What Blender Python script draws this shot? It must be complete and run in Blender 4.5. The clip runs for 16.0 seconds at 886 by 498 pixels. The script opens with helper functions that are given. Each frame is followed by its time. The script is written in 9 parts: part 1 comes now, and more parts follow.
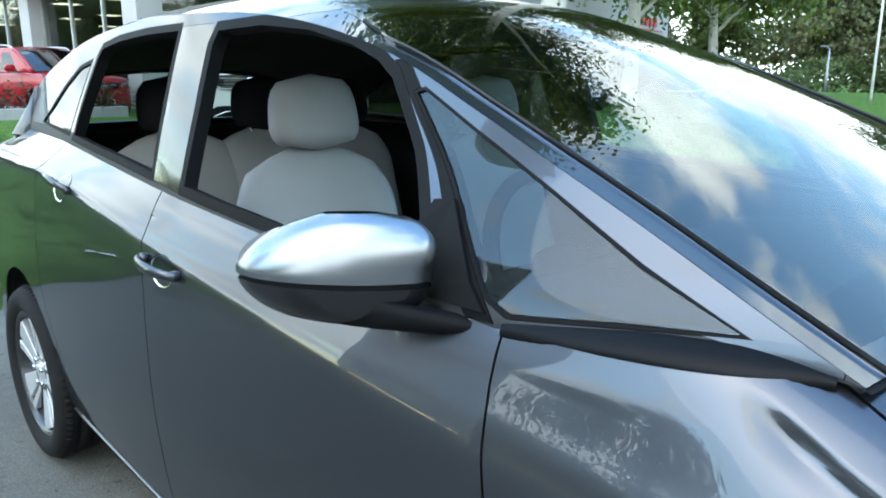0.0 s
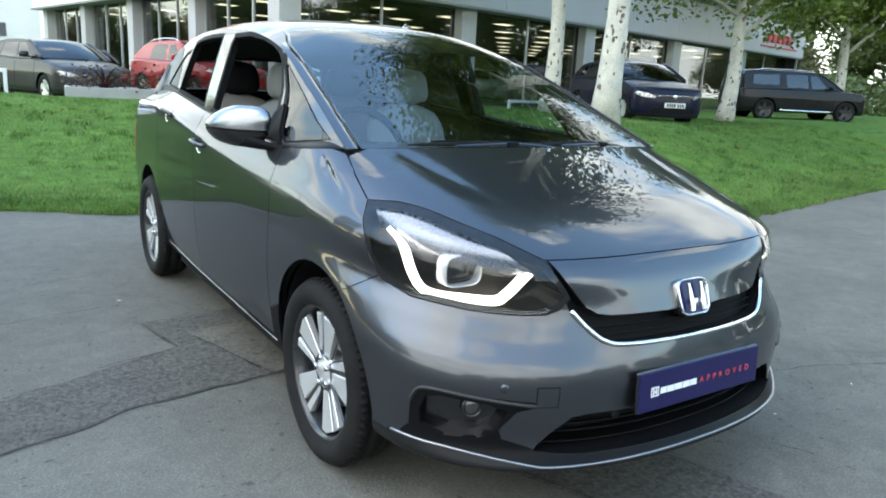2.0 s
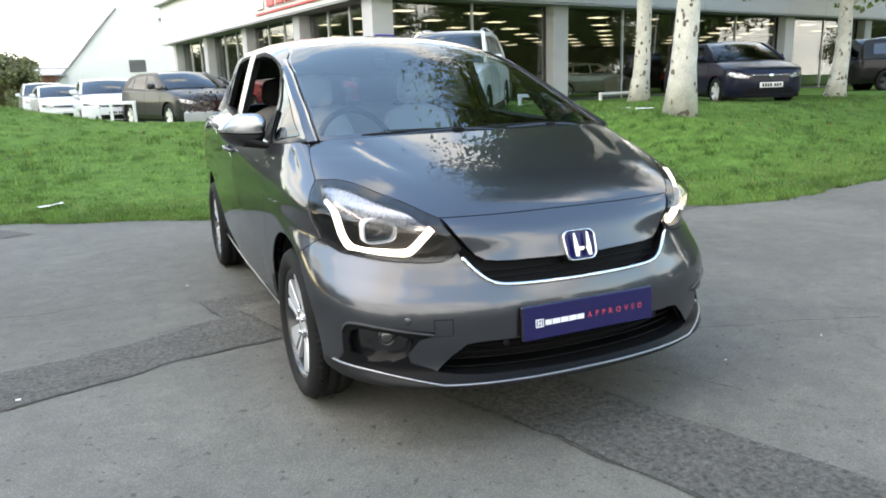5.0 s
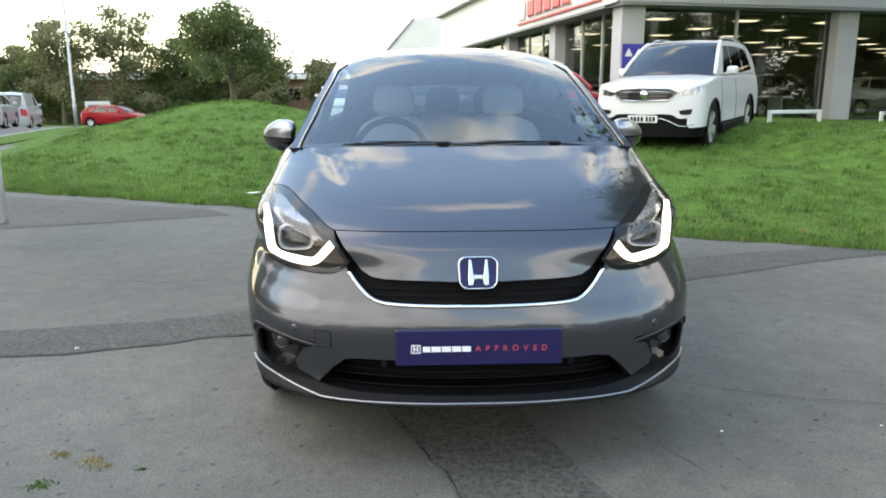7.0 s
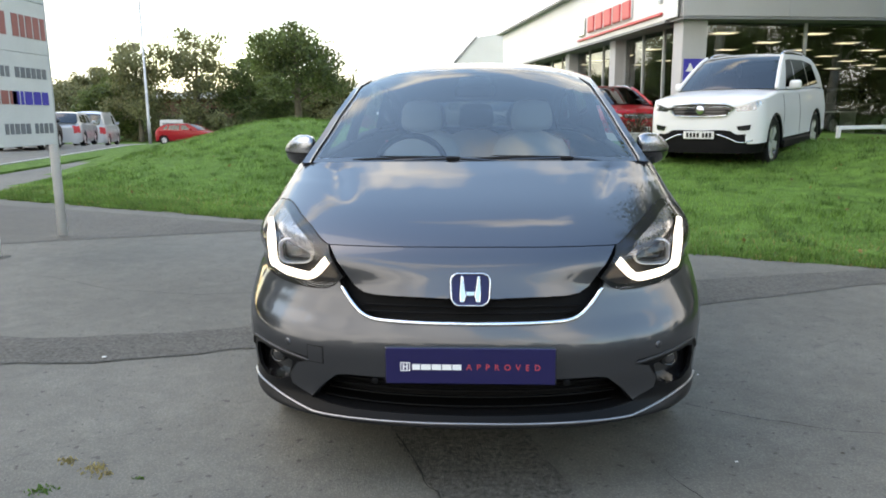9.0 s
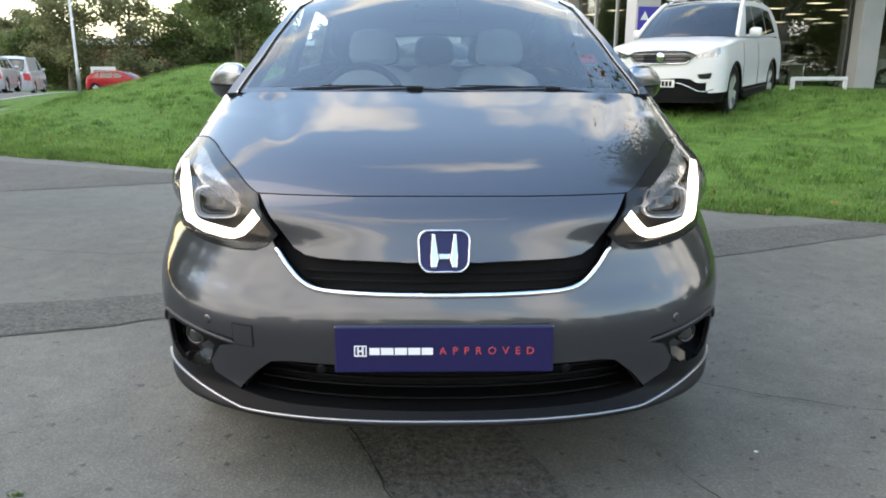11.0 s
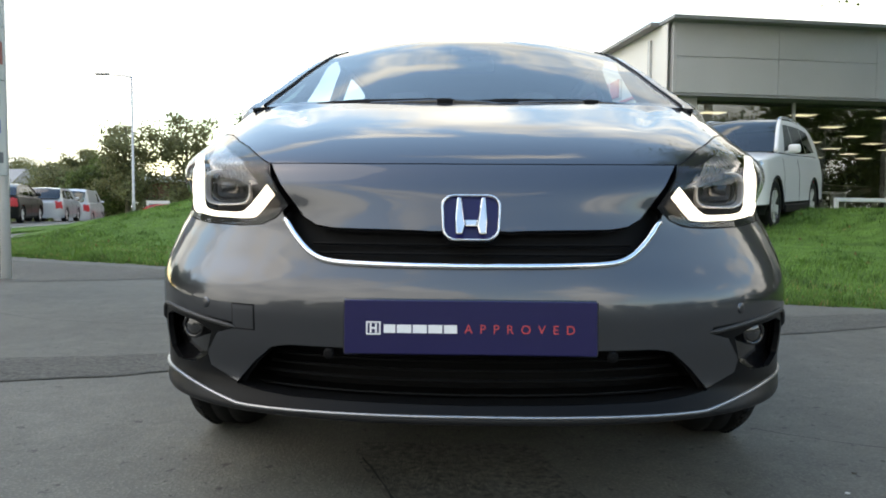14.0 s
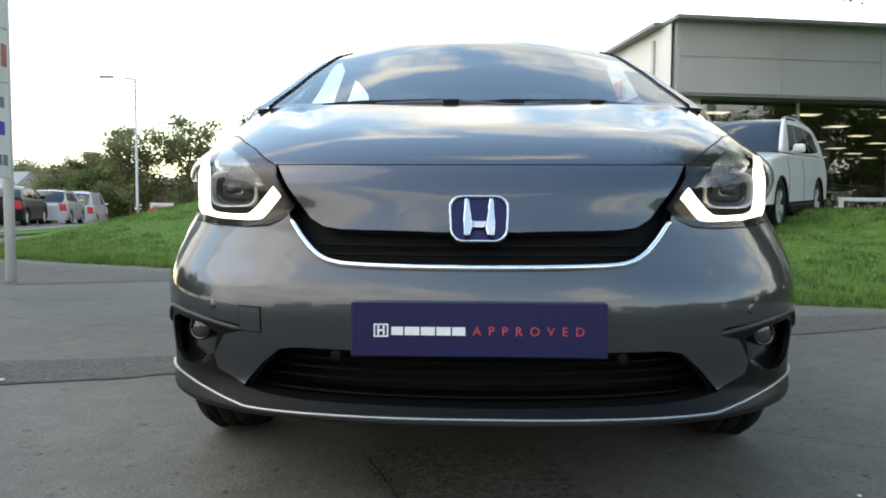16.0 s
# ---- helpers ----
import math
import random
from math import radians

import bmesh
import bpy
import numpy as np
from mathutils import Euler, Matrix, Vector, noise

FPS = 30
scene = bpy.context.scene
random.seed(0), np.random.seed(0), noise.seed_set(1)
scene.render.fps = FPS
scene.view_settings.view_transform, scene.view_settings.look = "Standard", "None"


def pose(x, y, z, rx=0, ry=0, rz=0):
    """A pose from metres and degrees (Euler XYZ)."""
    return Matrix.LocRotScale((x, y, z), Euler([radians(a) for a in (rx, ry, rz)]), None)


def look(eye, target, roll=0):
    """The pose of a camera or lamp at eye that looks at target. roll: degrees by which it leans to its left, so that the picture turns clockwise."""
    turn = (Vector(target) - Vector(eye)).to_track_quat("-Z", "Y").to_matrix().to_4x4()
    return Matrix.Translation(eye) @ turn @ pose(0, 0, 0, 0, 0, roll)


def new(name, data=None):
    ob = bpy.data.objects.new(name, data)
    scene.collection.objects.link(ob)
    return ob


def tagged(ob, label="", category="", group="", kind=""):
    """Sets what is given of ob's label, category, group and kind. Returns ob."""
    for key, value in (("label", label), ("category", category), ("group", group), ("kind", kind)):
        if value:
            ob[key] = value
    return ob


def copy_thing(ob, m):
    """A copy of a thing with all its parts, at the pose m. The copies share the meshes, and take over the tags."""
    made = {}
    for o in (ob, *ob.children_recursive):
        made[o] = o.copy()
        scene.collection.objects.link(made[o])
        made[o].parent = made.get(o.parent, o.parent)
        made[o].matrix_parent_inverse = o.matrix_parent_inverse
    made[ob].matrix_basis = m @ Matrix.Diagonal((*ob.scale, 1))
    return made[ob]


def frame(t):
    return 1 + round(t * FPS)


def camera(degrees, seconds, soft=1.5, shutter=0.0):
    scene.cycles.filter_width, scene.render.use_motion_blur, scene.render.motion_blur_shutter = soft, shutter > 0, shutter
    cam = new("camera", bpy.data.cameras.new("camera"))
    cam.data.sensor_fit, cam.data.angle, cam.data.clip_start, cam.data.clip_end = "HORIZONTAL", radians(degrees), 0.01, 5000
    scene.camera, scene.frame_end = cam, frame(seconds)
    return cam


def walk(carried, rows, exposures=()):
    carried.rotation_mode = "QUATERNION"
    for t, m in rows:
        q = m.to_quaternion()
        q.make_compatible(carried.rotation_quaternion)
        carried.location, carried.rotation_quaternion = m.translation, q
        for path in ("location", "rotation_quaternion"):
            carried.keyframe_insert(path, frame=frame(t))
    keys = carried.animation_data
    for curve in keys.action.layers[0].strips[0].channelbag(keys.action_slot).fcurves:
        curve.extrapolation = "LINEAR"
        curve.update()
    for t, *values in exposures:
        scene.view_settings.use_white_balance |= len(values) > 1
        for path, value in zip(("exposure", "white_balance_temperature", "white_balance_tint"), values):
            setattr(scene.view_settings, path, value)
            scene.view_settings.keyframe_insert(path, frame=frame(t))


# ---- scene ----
cam = camera(63.2, 16.0, soft=1.85)
PATH = [
    (0, (-1.403, 0.692, 1.286), (-0.054, 2.096, 0.83), -0.0),
    (0.5, (-1.458, 0.207, 1.277), (-0.296, 1.756, 0.775), 0.2),
    (1, (-1.575, -0.291, 1.259), (-0.45, 1.305, 0.826), 5.1),
    (1.5, (-1.621, -0.756, 1.228), (-0.545, 0.878, 0.815), 4.2),
    (2, (-1.702, -1.205, 1.231), (-0.622, 0.418, 0.784), 2.9),
    (2.5, (-1.748, -1.501, 1.243), (-0.722, 0.156, 0.797), 0.4),
    (3, (-1.715, -1.671, 1.236), (-0.746, 0.028, 0.819), -0.4),
    (3.5, (-1.713, -1.702, 1.232), (-0.745, -0.009, 0.787), -0.5),
    (6, (-0.784, -2.082, 1.205), (-0.368, -0.18, 0.751), -2.3),
    (6.5, (-0.418, -2.105, 1.217), (-0.234, -0.172, 0.738), -1.8),
    (7, (-0.19, -2.16, 1.213), (-0.12, -0.203, 0.805), -0.2),
    (7.5, (-0.015, -2.137, 1.208), (-0.086, -0.18, 0.802), 1.0),
    (8, (0.031, -2.13, 1.206), (-0.077, -0.165, 0.847), -0.4),
    (10.5, (0.025, -1.979, 1.172), (-0.056, -0.022, 0.769), -0.0),
    (11, (-0.038, -1.621, 1.099), (0.003, 0.319, 0.612), 0.2),
    (11.5, (-0.02, -1.477, 0.8412), (-0.072, 0.502, 0.5675), 0.2),
    (12, (-0.002, -1.459, 0.6995), (-0.08, 0.538, 0.6251), 0.0),
    (12.5, (0.015, -1.455, 0.6965), (-0.057, 0.538, 0.5611), -0.8),
    (13, (0.006, -1.478, 0.7035), (-0.086, 0.516, 0.6001), 1.2),
    (13.5, (-0.003, -1.486, 0.6945), (-0.077, 0.509, 0.5851), 0.1),
    (14, (-0.007, -1.484, 0.6935), (-0.075, 0.511, 0.5811), 0.4),
    (14.5, (-0.014, -1.484, 0.6935), (-0.089, 0.51, 0.5711), 0.5),
    (15, (-0.013, -1.484, 0.6915), (-0.09, 0.509, 0.5671), 0.5),
    (15.5, (-0.015, -1.474, 0.6915), (-0.093, 0.52, 0.5671), 0.4),
    (16, (-0.017, -1.473, 0.6935), (-0.094, 0.522, 0.5841), 0.2),
]
walk(cam, [(t, look(eye, target, roll)) for t, eye, target, roll in PATH],
     [(0.0, 0.74, 7150, 1), (0.5, 0.48, 6950, 0), (1.5, 0.38, 7450, 2), (2.5, 0.78, 8350, 7), (6.0, 0.66, 9200, 12), (7.0, 0.50, 9300, 12), (8.0, 0.34, 9300, 13), (10.4, 0.35, 9300, 13), (11.0, 0.50, 9250, 13), (12.0, 0.20, 9150, 13), (12.5, 0.02, 9200, 11), (14.0, 0.0, 9200, 10), (16.0, 0.04, 9200, 9)])

# ---- sky and sun ----
world = bpy.data.worlds.new("sky")
scene.world = world
world.use_nodes = True
wn, wl = world.node_tree.nodes, world.node_tree.links
wn.clear()
w_out = wn.new("ShaderNodeOutputWorld")
w_bg = wn.new("ShaderNodeBackground")
w_sky = wn.new("ShaderNodeTexSky")
w_sky.sky_type = "NISHITA"
w_sky.sun_disc = False
SUN_AZ, SUN_EL = 272.0, 52.0
w_sky.sun_elevation, w_sky.sun_rotation = radians(SUN_EL), radians(SUN_AZ)
w_sky.dust_density, w_sky.air_density, w_sky.ozone_density = 0.4, 1.3, 2.0
w_co = wn.new("ShaderNodeTexCoord")
w_map = wn.new("ShaderNodeMapping")
w_map.inputs["Scale"].default_value = (1.0, 1.0, 2.2)
w_map.inputs["Location"].default_value = (0.35, 0.1, 0.0)
w_noise = wn.new("ShaderNodeTexNoise")
w_noise.inputs["Scale"].default_value = 2.1
w_noise.inputs["Detail"].default_value = 9.0
w_noise.inputs["Roughness"].default_value = 0.56
w_noise.inputs["Distortion"].default_value = 0.25
w_ramp = wn.new("ShaderNodeValToRGB")
w_ramp.color_ramp.interpolation = "EASE"
w_ramp.color_ramp.elements[0].position = 0.50
w_ramp.color_ramp.elements[1].position = 0.62
w_ramp.color_ramp.elements[0].color = (0, 0, 0, 1)
w_ramp.color_ramp.elements[1].color = (1, 1, 1, 1)
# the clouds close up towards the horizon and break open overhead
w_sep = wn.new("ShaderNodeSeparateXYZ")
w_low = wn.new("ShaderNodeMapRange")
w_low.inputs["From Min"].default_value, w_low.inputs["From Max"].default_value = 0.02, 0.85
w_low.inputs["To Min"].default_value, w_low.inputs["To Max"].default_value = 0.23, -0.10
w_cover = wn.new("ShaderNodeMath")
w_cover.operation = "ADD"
# clouds biased into two opposite, mostly unseen quarters, to steer bright reflections on the car
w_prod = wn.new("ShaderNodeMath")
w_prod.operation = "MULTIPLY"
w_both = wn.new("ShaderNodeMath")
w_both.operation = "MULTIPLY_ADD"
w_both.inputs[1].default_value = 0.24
w_mix = wn.new("ShaderNodeMix")
w_mix.data_type = "RGBA"
w_cl = wn.new("ShaderNodeTexNoise")
w_cl.inputs["Scale"].default_value = 5.0
w_cl.inputs["Detail"].default_value = 6.0
w_clr = wn.new("ShaderNodeValToRGB")
w_clr.color_ramp.elements[0].position, w_clr.color_ramp.elements[1].position = 0.3, 0.65
w_clr.color_ramp.elements[0].color = (7.4, 8.8, 11.0, 1)
w_clr.color_ramp.elements[1].color = (16.2, 18.3, 21.0, 1)
wl.new(w_co.outputs["Generated"], w_map.inputs["Vector"])
wl.new(w_map.outputs["Vector"], w_noise.inputs["Vector"])
wl.new(w_map.outputs["Vector"], w_cl.inputs["Vector"])
wl.new(w_cl.outputs["Fac"], w_clr.inputs["Fac"])
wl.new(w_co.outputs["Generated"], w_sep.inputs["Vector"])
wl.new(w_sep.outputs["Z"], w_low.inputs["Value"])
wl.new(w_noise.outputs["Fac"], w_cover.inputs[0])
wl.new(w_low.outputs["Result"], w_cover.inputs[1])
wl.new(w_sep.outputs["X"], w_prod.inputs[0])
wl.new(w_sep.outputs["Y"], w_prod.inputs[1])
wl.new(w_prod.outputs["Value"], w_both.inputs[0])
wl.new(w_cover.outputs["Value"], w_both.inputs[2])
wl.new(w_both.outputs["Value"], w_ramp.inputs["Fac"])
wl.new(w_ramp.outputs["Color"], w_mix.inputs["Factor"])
w_hs = wn.new("ShaderNodeHueSaturation")
w_hs.inputs["Saturation"].default_value, w_hs.inputs["Value"].default_value = 1.15, 3.5
wl.new(w_sky.outputs["Color"], w_hs.inputs["Color"])
wl.new(w_hs.outputs["Color"], w_mix.inputs[6])
wl.new(w_clr.outputs["Color"], w_mix.inputs[7])
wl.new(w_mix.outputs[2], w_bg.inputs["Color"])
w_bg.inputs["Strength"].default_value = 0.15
wl.new(w_bg.outputs["Background"], w_out.inputs["Surface"])

sun = new("sun", bpy.data.lights.new("sun", "SUN"))
sun.data.energy, sun.data.angle, sun.data.color = 0.7, radians(60), (1.0, 0.96, 0.9)
_az, _el = radians(SUN_AZ), radians(SUN_EL)
sun_dir = Vector((math.sin(_az) * math.cos(_el), math.cos(_az) * math.cos(_el), math.sin(_el)))
sun.matrix_world = look(tuple(sun_dir * 60), (0, 0, 0))
scene.view_settings.exposure = 0.0

# ---- materials ----
MATS = {}


def pmat(name, col, rough=0.5, metal=0.0, var=0.12, scale=3.0, bump=0.0, bscale=60.0, coat=0.0, coat_rough=0.03,
         rough_var=0.08, col2=None, spec=0.5, detail=6.0, space="Object", island=0.0, stretch=(1, 1, 1), sheen=0.0, trans=0.0):
    """A surface with large and small variation of colour, roughness and relief."""
    m = bpy.data.materials.new(name)
    m.use_nodes = True
    n, l = m.node_tree.nodes, m.node_tree.links
    b = n["Principled BSDF"]
    co = n.new("ShaderNodeTexCoord")
    mp = n.new("ShaderNodeMapping")
    mp.inputs["Scale"].default_value = stretch
    l.new(co.outputs[space], mp.inputs["Vector"])
    big = n.new("ShaderNodeTexNoise")
    big.inputs["Scale"].default_value, big.inputs["Detail"].default_value = scale, detail
    fine = n.new("ShaderNodeTexNoise")
    fine.inputs["Scale"].default_value, fine.inputs["Detail"].default_value = bscale, 4.0
    l.new(mp.outputs["Vector"], big.inputs["Vector"])
    l.new(mp.outputs["Vector"], fine.inputs["Vector"])
    mixn = n.new("ShaderNodeMath")
    mixn.operation = "MULTIPLY_ADD"
    l.new(big.outputs["Fac"], mixn.inputs[0])
    mixn.inputs[1].default_value = 0.65
    half = n.new("ShaderNodeMath")
    half.operation = "MULTIPLY"
    half.inputs[1].default_value = 0.35
    l.new(fine.outputs["Fac"], half.inputs[0])
    l.new(half.outputs[0], mixn.inputs[2])
    ramp = n.new("ShaderNodeValToRGB")
    c1 = [max(0.0, c * (1 - var * 2)) for c in col[:3]]
    c2 = [min(1.0, c * (1 + var * 2)) for c in (col2 or col)[:3]]
    ramp.color_ramp.elements[0].position, ramp.color_ramp.elements[1].position = 0.3, 0.7
    ramp.color_ramp.elements[0].color, ramp.color_ramp.elements[1].color = (*c1, 1), (*c2, 1)
    l.new(mixn.outputs[0], ramp.inputs["Fac"])
    last = ramp.outputs["Color"]
    if island:
        geo = n.new("ShaderNodeNewGeometry")
        hsv = n.new("ShaderNodeHueSaturation")
        mr = n.new("ShaderNodeMapRange")
        mr.inputs["To Min"].default_value, mr.inputs["To Max"].default_value = 1 - island, 1 + island
        l.new(geo.outputs["Random Per Island"], mr.inputs["Value"])
        l.new(mr.outputs["Result"], hsv.inputs["Value"])
        l.new(last, hsv.inputs["Color"])
        last = hsv.outputs["Color"]
    l.new(last, b.inputs["Base Color"])
    if rough_var:
        rr = n.new("ShaderNodeMapRange")
        rr.inputs["To Min"].default_value, rr.inputs["To Max"].default_value = max(0.0, rough - rough_var), min(1.0, rough + rough_var)
        l.new(fine.outputs["Fac"], rr.inputs["Value"])
        l.new(rr.outputs["Result"], b.inputs["Roughness"])
    else:
        b.inputs["Roughness"].default_value = rough
    b.inputs["Metallic"].default_value = metal
    b.inputs["Specular IOR Level"].default_value = spec
    b.inputs["Coat Weight"].default_value, b.inputs["Coat Roughness"].default_value = coat, coat_rough
    if sheen:
        b.inputs["Sheen Weight"].default_value = sheen
    if trans:
        b.inputs["Subsurface Weight"].default_value = 0.0
    if bump:
        bp = n.new("ShaderNodeBump")
        bp.inputs["Strength"].default_value, bp.inputs["Distance"].default_value = 0.6, bump
        l.new(fine.outputs["Fac"], bp.inputs["Height"])
        l.new(bp.outputs["Normal"], b.inputs["Normal"])
    MATS[name] = m
    return m


def glassmat(name, tint, rough=0.0, ior=2.05, thin=True):
    m = bpy.data.materials.new(name)
    m.use_nodes = True
    n, l = m.node_tree.nodes, m.node_tree.links
    n.clear()
    out = n.new("ShaderNodeOutputMaterial")
    tr = n.new("ShaderNodeBsdfTransparent")
    tr.inputs["Color"].default_value = (*tint, 1)
    gl = n.new("ShaderNodeBsdfGlossy")
    gl.inputs["Roughness"].default_value = rough
    # gloss rises towards grazing angles, the same on both sides of the pane
    f0 = ((ior - 1) / (ior + 1)) ** 2
    lw = n.new("ShaderNodeLayerWeight")
    lw.inputs["Blend"].default_value = 0.5
    pw = n.new("ShaderNodeMath")
    pw.operation = "POWER"
    pw.inputs[1].default_value = 5.0
    l.new(lw.outputs["Facing"], pw.inputs[0])
    fr = n.new("ShaderNodeMath")
    fr.operation = "MULTIPLY_ADD"
    fr.inputs[1].default_value, fr.inputs[2].default_value = 1 - f0, f0
    l.new(pw.outputs[0], fr.inputs[0])
    mx = n.new("ShaderNodeMixShader")
    l.new(fr.outputs[0], mx.inputs["Fac"])
    l.new(tr.outputs["BSDF"], mx.inputs[1])
    l.new(gl.outputs["BSDF"], mx.inputs[2])
    l.new(mx.outputs["Shader"], out.inputs["Surface"])
    MATS[name] = m
    return m


def glowmat(name, col, strength):
    m = bpy.data.materials.new(name)
    m.use_nodes = True
    b = m.node_tree.nodes["Principled BSDF"]
    b.inputs["Base Color"].default_value = (*col, 1)
    b.inputs["Emission Color"].default_value = (*col, 1)
    b.inputs["Emission Strength"].default_value = strength
    MATS[name] = m
    return m


def carpaint(name, col, metal=0.55, rough=0.33, coat=0.7, coat_ior=1.5, edge=(0.35, 0.35, 0.36, 1)):
    m = pmat(name, col, rough=rough, metal=metal, var=0.02, scale=1.5, bscale=900, coat=coat, coat_rough=0.006, rough_var=0.05, spec=0.3)
    m.node_tree.nodes["Principled BSDF"].inputs["Coat IOR"].default_value = coat_ior
    m.node_tree.nodes["Principled BSDF"].inputs["Specular Tint"].default_value = edge
    return m


def asphalt(name, col, stain=0.22, seed=0.0, cracks=True, coarse=0.0):
    """Worn tarmac: pale stones, dark binder, stains and fine cracks."""
    m = bpy.data.materials.new(name)
    m.use_nodes = True
    n, l = m.node_tree.nodes, m.node_tree.links
    b = n["Principled BSDF"]
    co = n.new("ShaderNodeTexCoord")
    mp = n.new("ShaderNodeMapping")
    mp.inputs["Location"].default_value = (seed, seed * 0.7, 0)
    l.new(co.outputs["Object"], mp.inputs["Vector"])

    def tex(kind, scale, detail=5.0, rough=0.6):
        t = n.new(kind)
        t.inputs["Scale"].default_value = scale
        if kind == "ShaderNodeTexNoise":
            t.inputs["Detail"].default_value, t.inputs["Roughness"].default_value = detail, rough
        l.new(mp.outputs["Vector"], t.inputs["Vector"])
        return t

    def ramp(src, x0, x1, v0, v1):
        r = n.new("ShaderNodeMapRange")
        for k, v in (("From Min", x0), ("From Max", x1), ("To Min", v0), ("To Max", v1)):
            r.inputs[k].default_value = v
        l.new(src, r.inputs["Value"])
        return r.outputs["Result"]

    def mul(a, c):
        x = n.new("ShaderNodeMath")
        x.operation = "MULTIPLY"
        l.new(a, x.inputs[0])
        l.new(c, x.inputs[1])
        return x.outputs[0]

    big, mid, fine = tex("ShaderNodeTexNoise", 0.55, 6), tex("ShaderNodeTexNoise", 7.0, 8, 0.7), tex("ShaderNodeTexNoise", 150.0, 3)
    stone = tex("ShaderNodeTexVoronoi", 105.0)
    v = mul(ramp(big.outputs["Fac"], 0.3, 0.7, 1 - stain, 1 + stain), ramp(mid.outputs["Fac"], 0.3, 0.7, 0.84, 1.16))
    v = mul(v, ramp(fine.outputs["Fac"], 0.3, 0.7, 0.86, 1.13))
    v = mul(v, ramp(stone.outputs["Distance"], 0.0, 0.55, 1.18, 0.80))
    pits = tex("ShaderNodeTexNoise", 24.0, 2)
    v = mul(v, ramp(pits.outputs["Fac"], 0.30, 0.36, 0.55, 1.0))
    # gouges, scuffs and pale smears with ragged outlines
    gouge = tex("ShaderNodeTexNoise", 13.0, 7, 0.78)
    gouge.inputs["Distortion"].default_value = 1.4
    v = mul(v, ramp(gouge.outputs["Fac"], 0.60, 0.72, 1.0, 0.62))
    smear = tex("ShaderNodeTexNoise", 3.1, 6, 0.7)
    smear.inputs["Distortion"].default_value = 0.8
    v = mul(v, ramp(smear.outputs["Fac"], 0.52, 0.74, 0.98, 1.20))
    if coarse:
        # open, chippy surface: dark hollows and scattered pale stones
        rub = tex("ShaderNodeTexNoise", 46.0, 5, 0.75)
        v = mul(v, ramp(rub.outputs["Fac"], 0.34, 0.62, 1 - coarse, 1 + 0.55 * coarse))
        gr = tex("ShaderNodeTexVoronoi", 36.0)
        v = mul(v, ramp(gr.outputs["Distance"], 0.06, 0.12, 2.3, 1.0))
    if cracks:
        wob = tex("ShaderNodeTexNoise", 2.5, 5)
        cr = n.new("ShaderNodeTexVoronoi")
        cr.feature = "DISTANCE_TO_EDGE"
        cr.inputs["Scale"].default_value = 0.42
        add_ = n.new("ShaderNodeVectorMath")
        add_.operation = "MULTIPLY_ADD"
        add_.inputs[1].default_value = (0.55, 0.55, 0.0)
        l.new(wob.outputs["Color"], add_.inputs[0])
        l.new(mp.outputs["Vector"], add_.inputs[2])
        l.new(add_.outputs["Vector"], cr.inputs["Vector"])
        line = ramp(cr.outputs["Distance"], 0.001, 0.004, 0.84, 1.0)
        v = mul(v, line)
    tint = n.new("ShaderNodeMix")
    tint.data_type = "RGBA"
    tint.blend_type = "MULTIPLY"
    tint.inputs["Factor"].default_value = 1.0
    tint.inputs[6].default_value = (*col, 1)
    l.new(v, tint.inputs[7])
    l.new(tint.outputs[2], b.inputs["Base Color"])
    b.inputs["Roughness"].default_value = 0.82
    b.inputs["Specular IOR Level"].default_value = 0.35
    bp = n.new("ShaderNodeBump")
    bp.inputs["Strength"].default_value, bp.inputs["Distance"].default_value = 0.7, 0.004
    l.new(v, bp.inputs["Height"])
    l.new(bp.outputs["Normal"], b.inputs["Normal"])
    MATS[name] = m
    return m


def leafy(name, col, col2, through_=0.35, scale=0.6, island=0.4, rough=0.5):
    """Thin leaves that let some light through."""
    m = pmat(name, col, rough, var=0.2, scale=scale, col2=col2, island=island)
    n, l = m.node_tree.nodes, m.node_tree.links
    b, out = n["Principled BSDF"], n["Material Output"]
    tl = n.new("ShaderNodeBsdfTranslucent")
    src = b.inputs["Base Color"].links[0].from_socket
    gain = n.new("ShaderNodeHueSaturation")
    gain.inputs["Value"].default_value, gain.inputs["Hue"].default_value = 1.7, 0.485
    l.new(src, gain.inputs["Color"])
    l.new(gain.outputs["Color"], tl.inputs["Color"])
    mx = n.new("ShaderNodeMixShader")
    mx.inputs["Fac"].default_value = through_
    l.new(b.outputs["BSDF"], mx.inputs[1])
    l.new(tl.outputs["BSDF"], mx.inputs[2])
    l.new(mx.outputs["Shader"], out.inputs["Surface"])
    return m


M_PAINT = carpaint("gunmetal_metallic_paint", (0.073, 0.077, 0.088), metal=0.92, rough=0.34, coat=1.0, coat_ior=1.55)
M_CHROME = pmat("chrome", (0.82, 0.83, 0.85), 0.06, 1.0, var=0.02, rough_var=0.03)
M_SATIN = pmat("satin_silver", (0.62, 0.63, 0.65), 0.2, 1.0, var=0.03, rough_var=0.05)
M_SILLSTRIP = pmat("dull_silver_strip", (0.20, 0.20, 0.20), 0.32, 1.0, var=0.08, rough_var=0.08)
M_BLACKGLOSS = pmat("gloss_black_plastic", (0.008, 0.008, 0.009), 0.12, var=0.05, coat=0.6)
M_BLACKPLASTIC = pmat("grained_black_plastic", (0.0045, 0.0045, 0.005), 0.65, spec=0.14, var=0.15, bump=0.0006, bscale=400)
M_RUBBER = pmat("tyre_rubber", (0.011, 0.011, 0.011), 0.8, spec=0.2, var=0.25, scale=12, bump=0.0008, bscale=220)
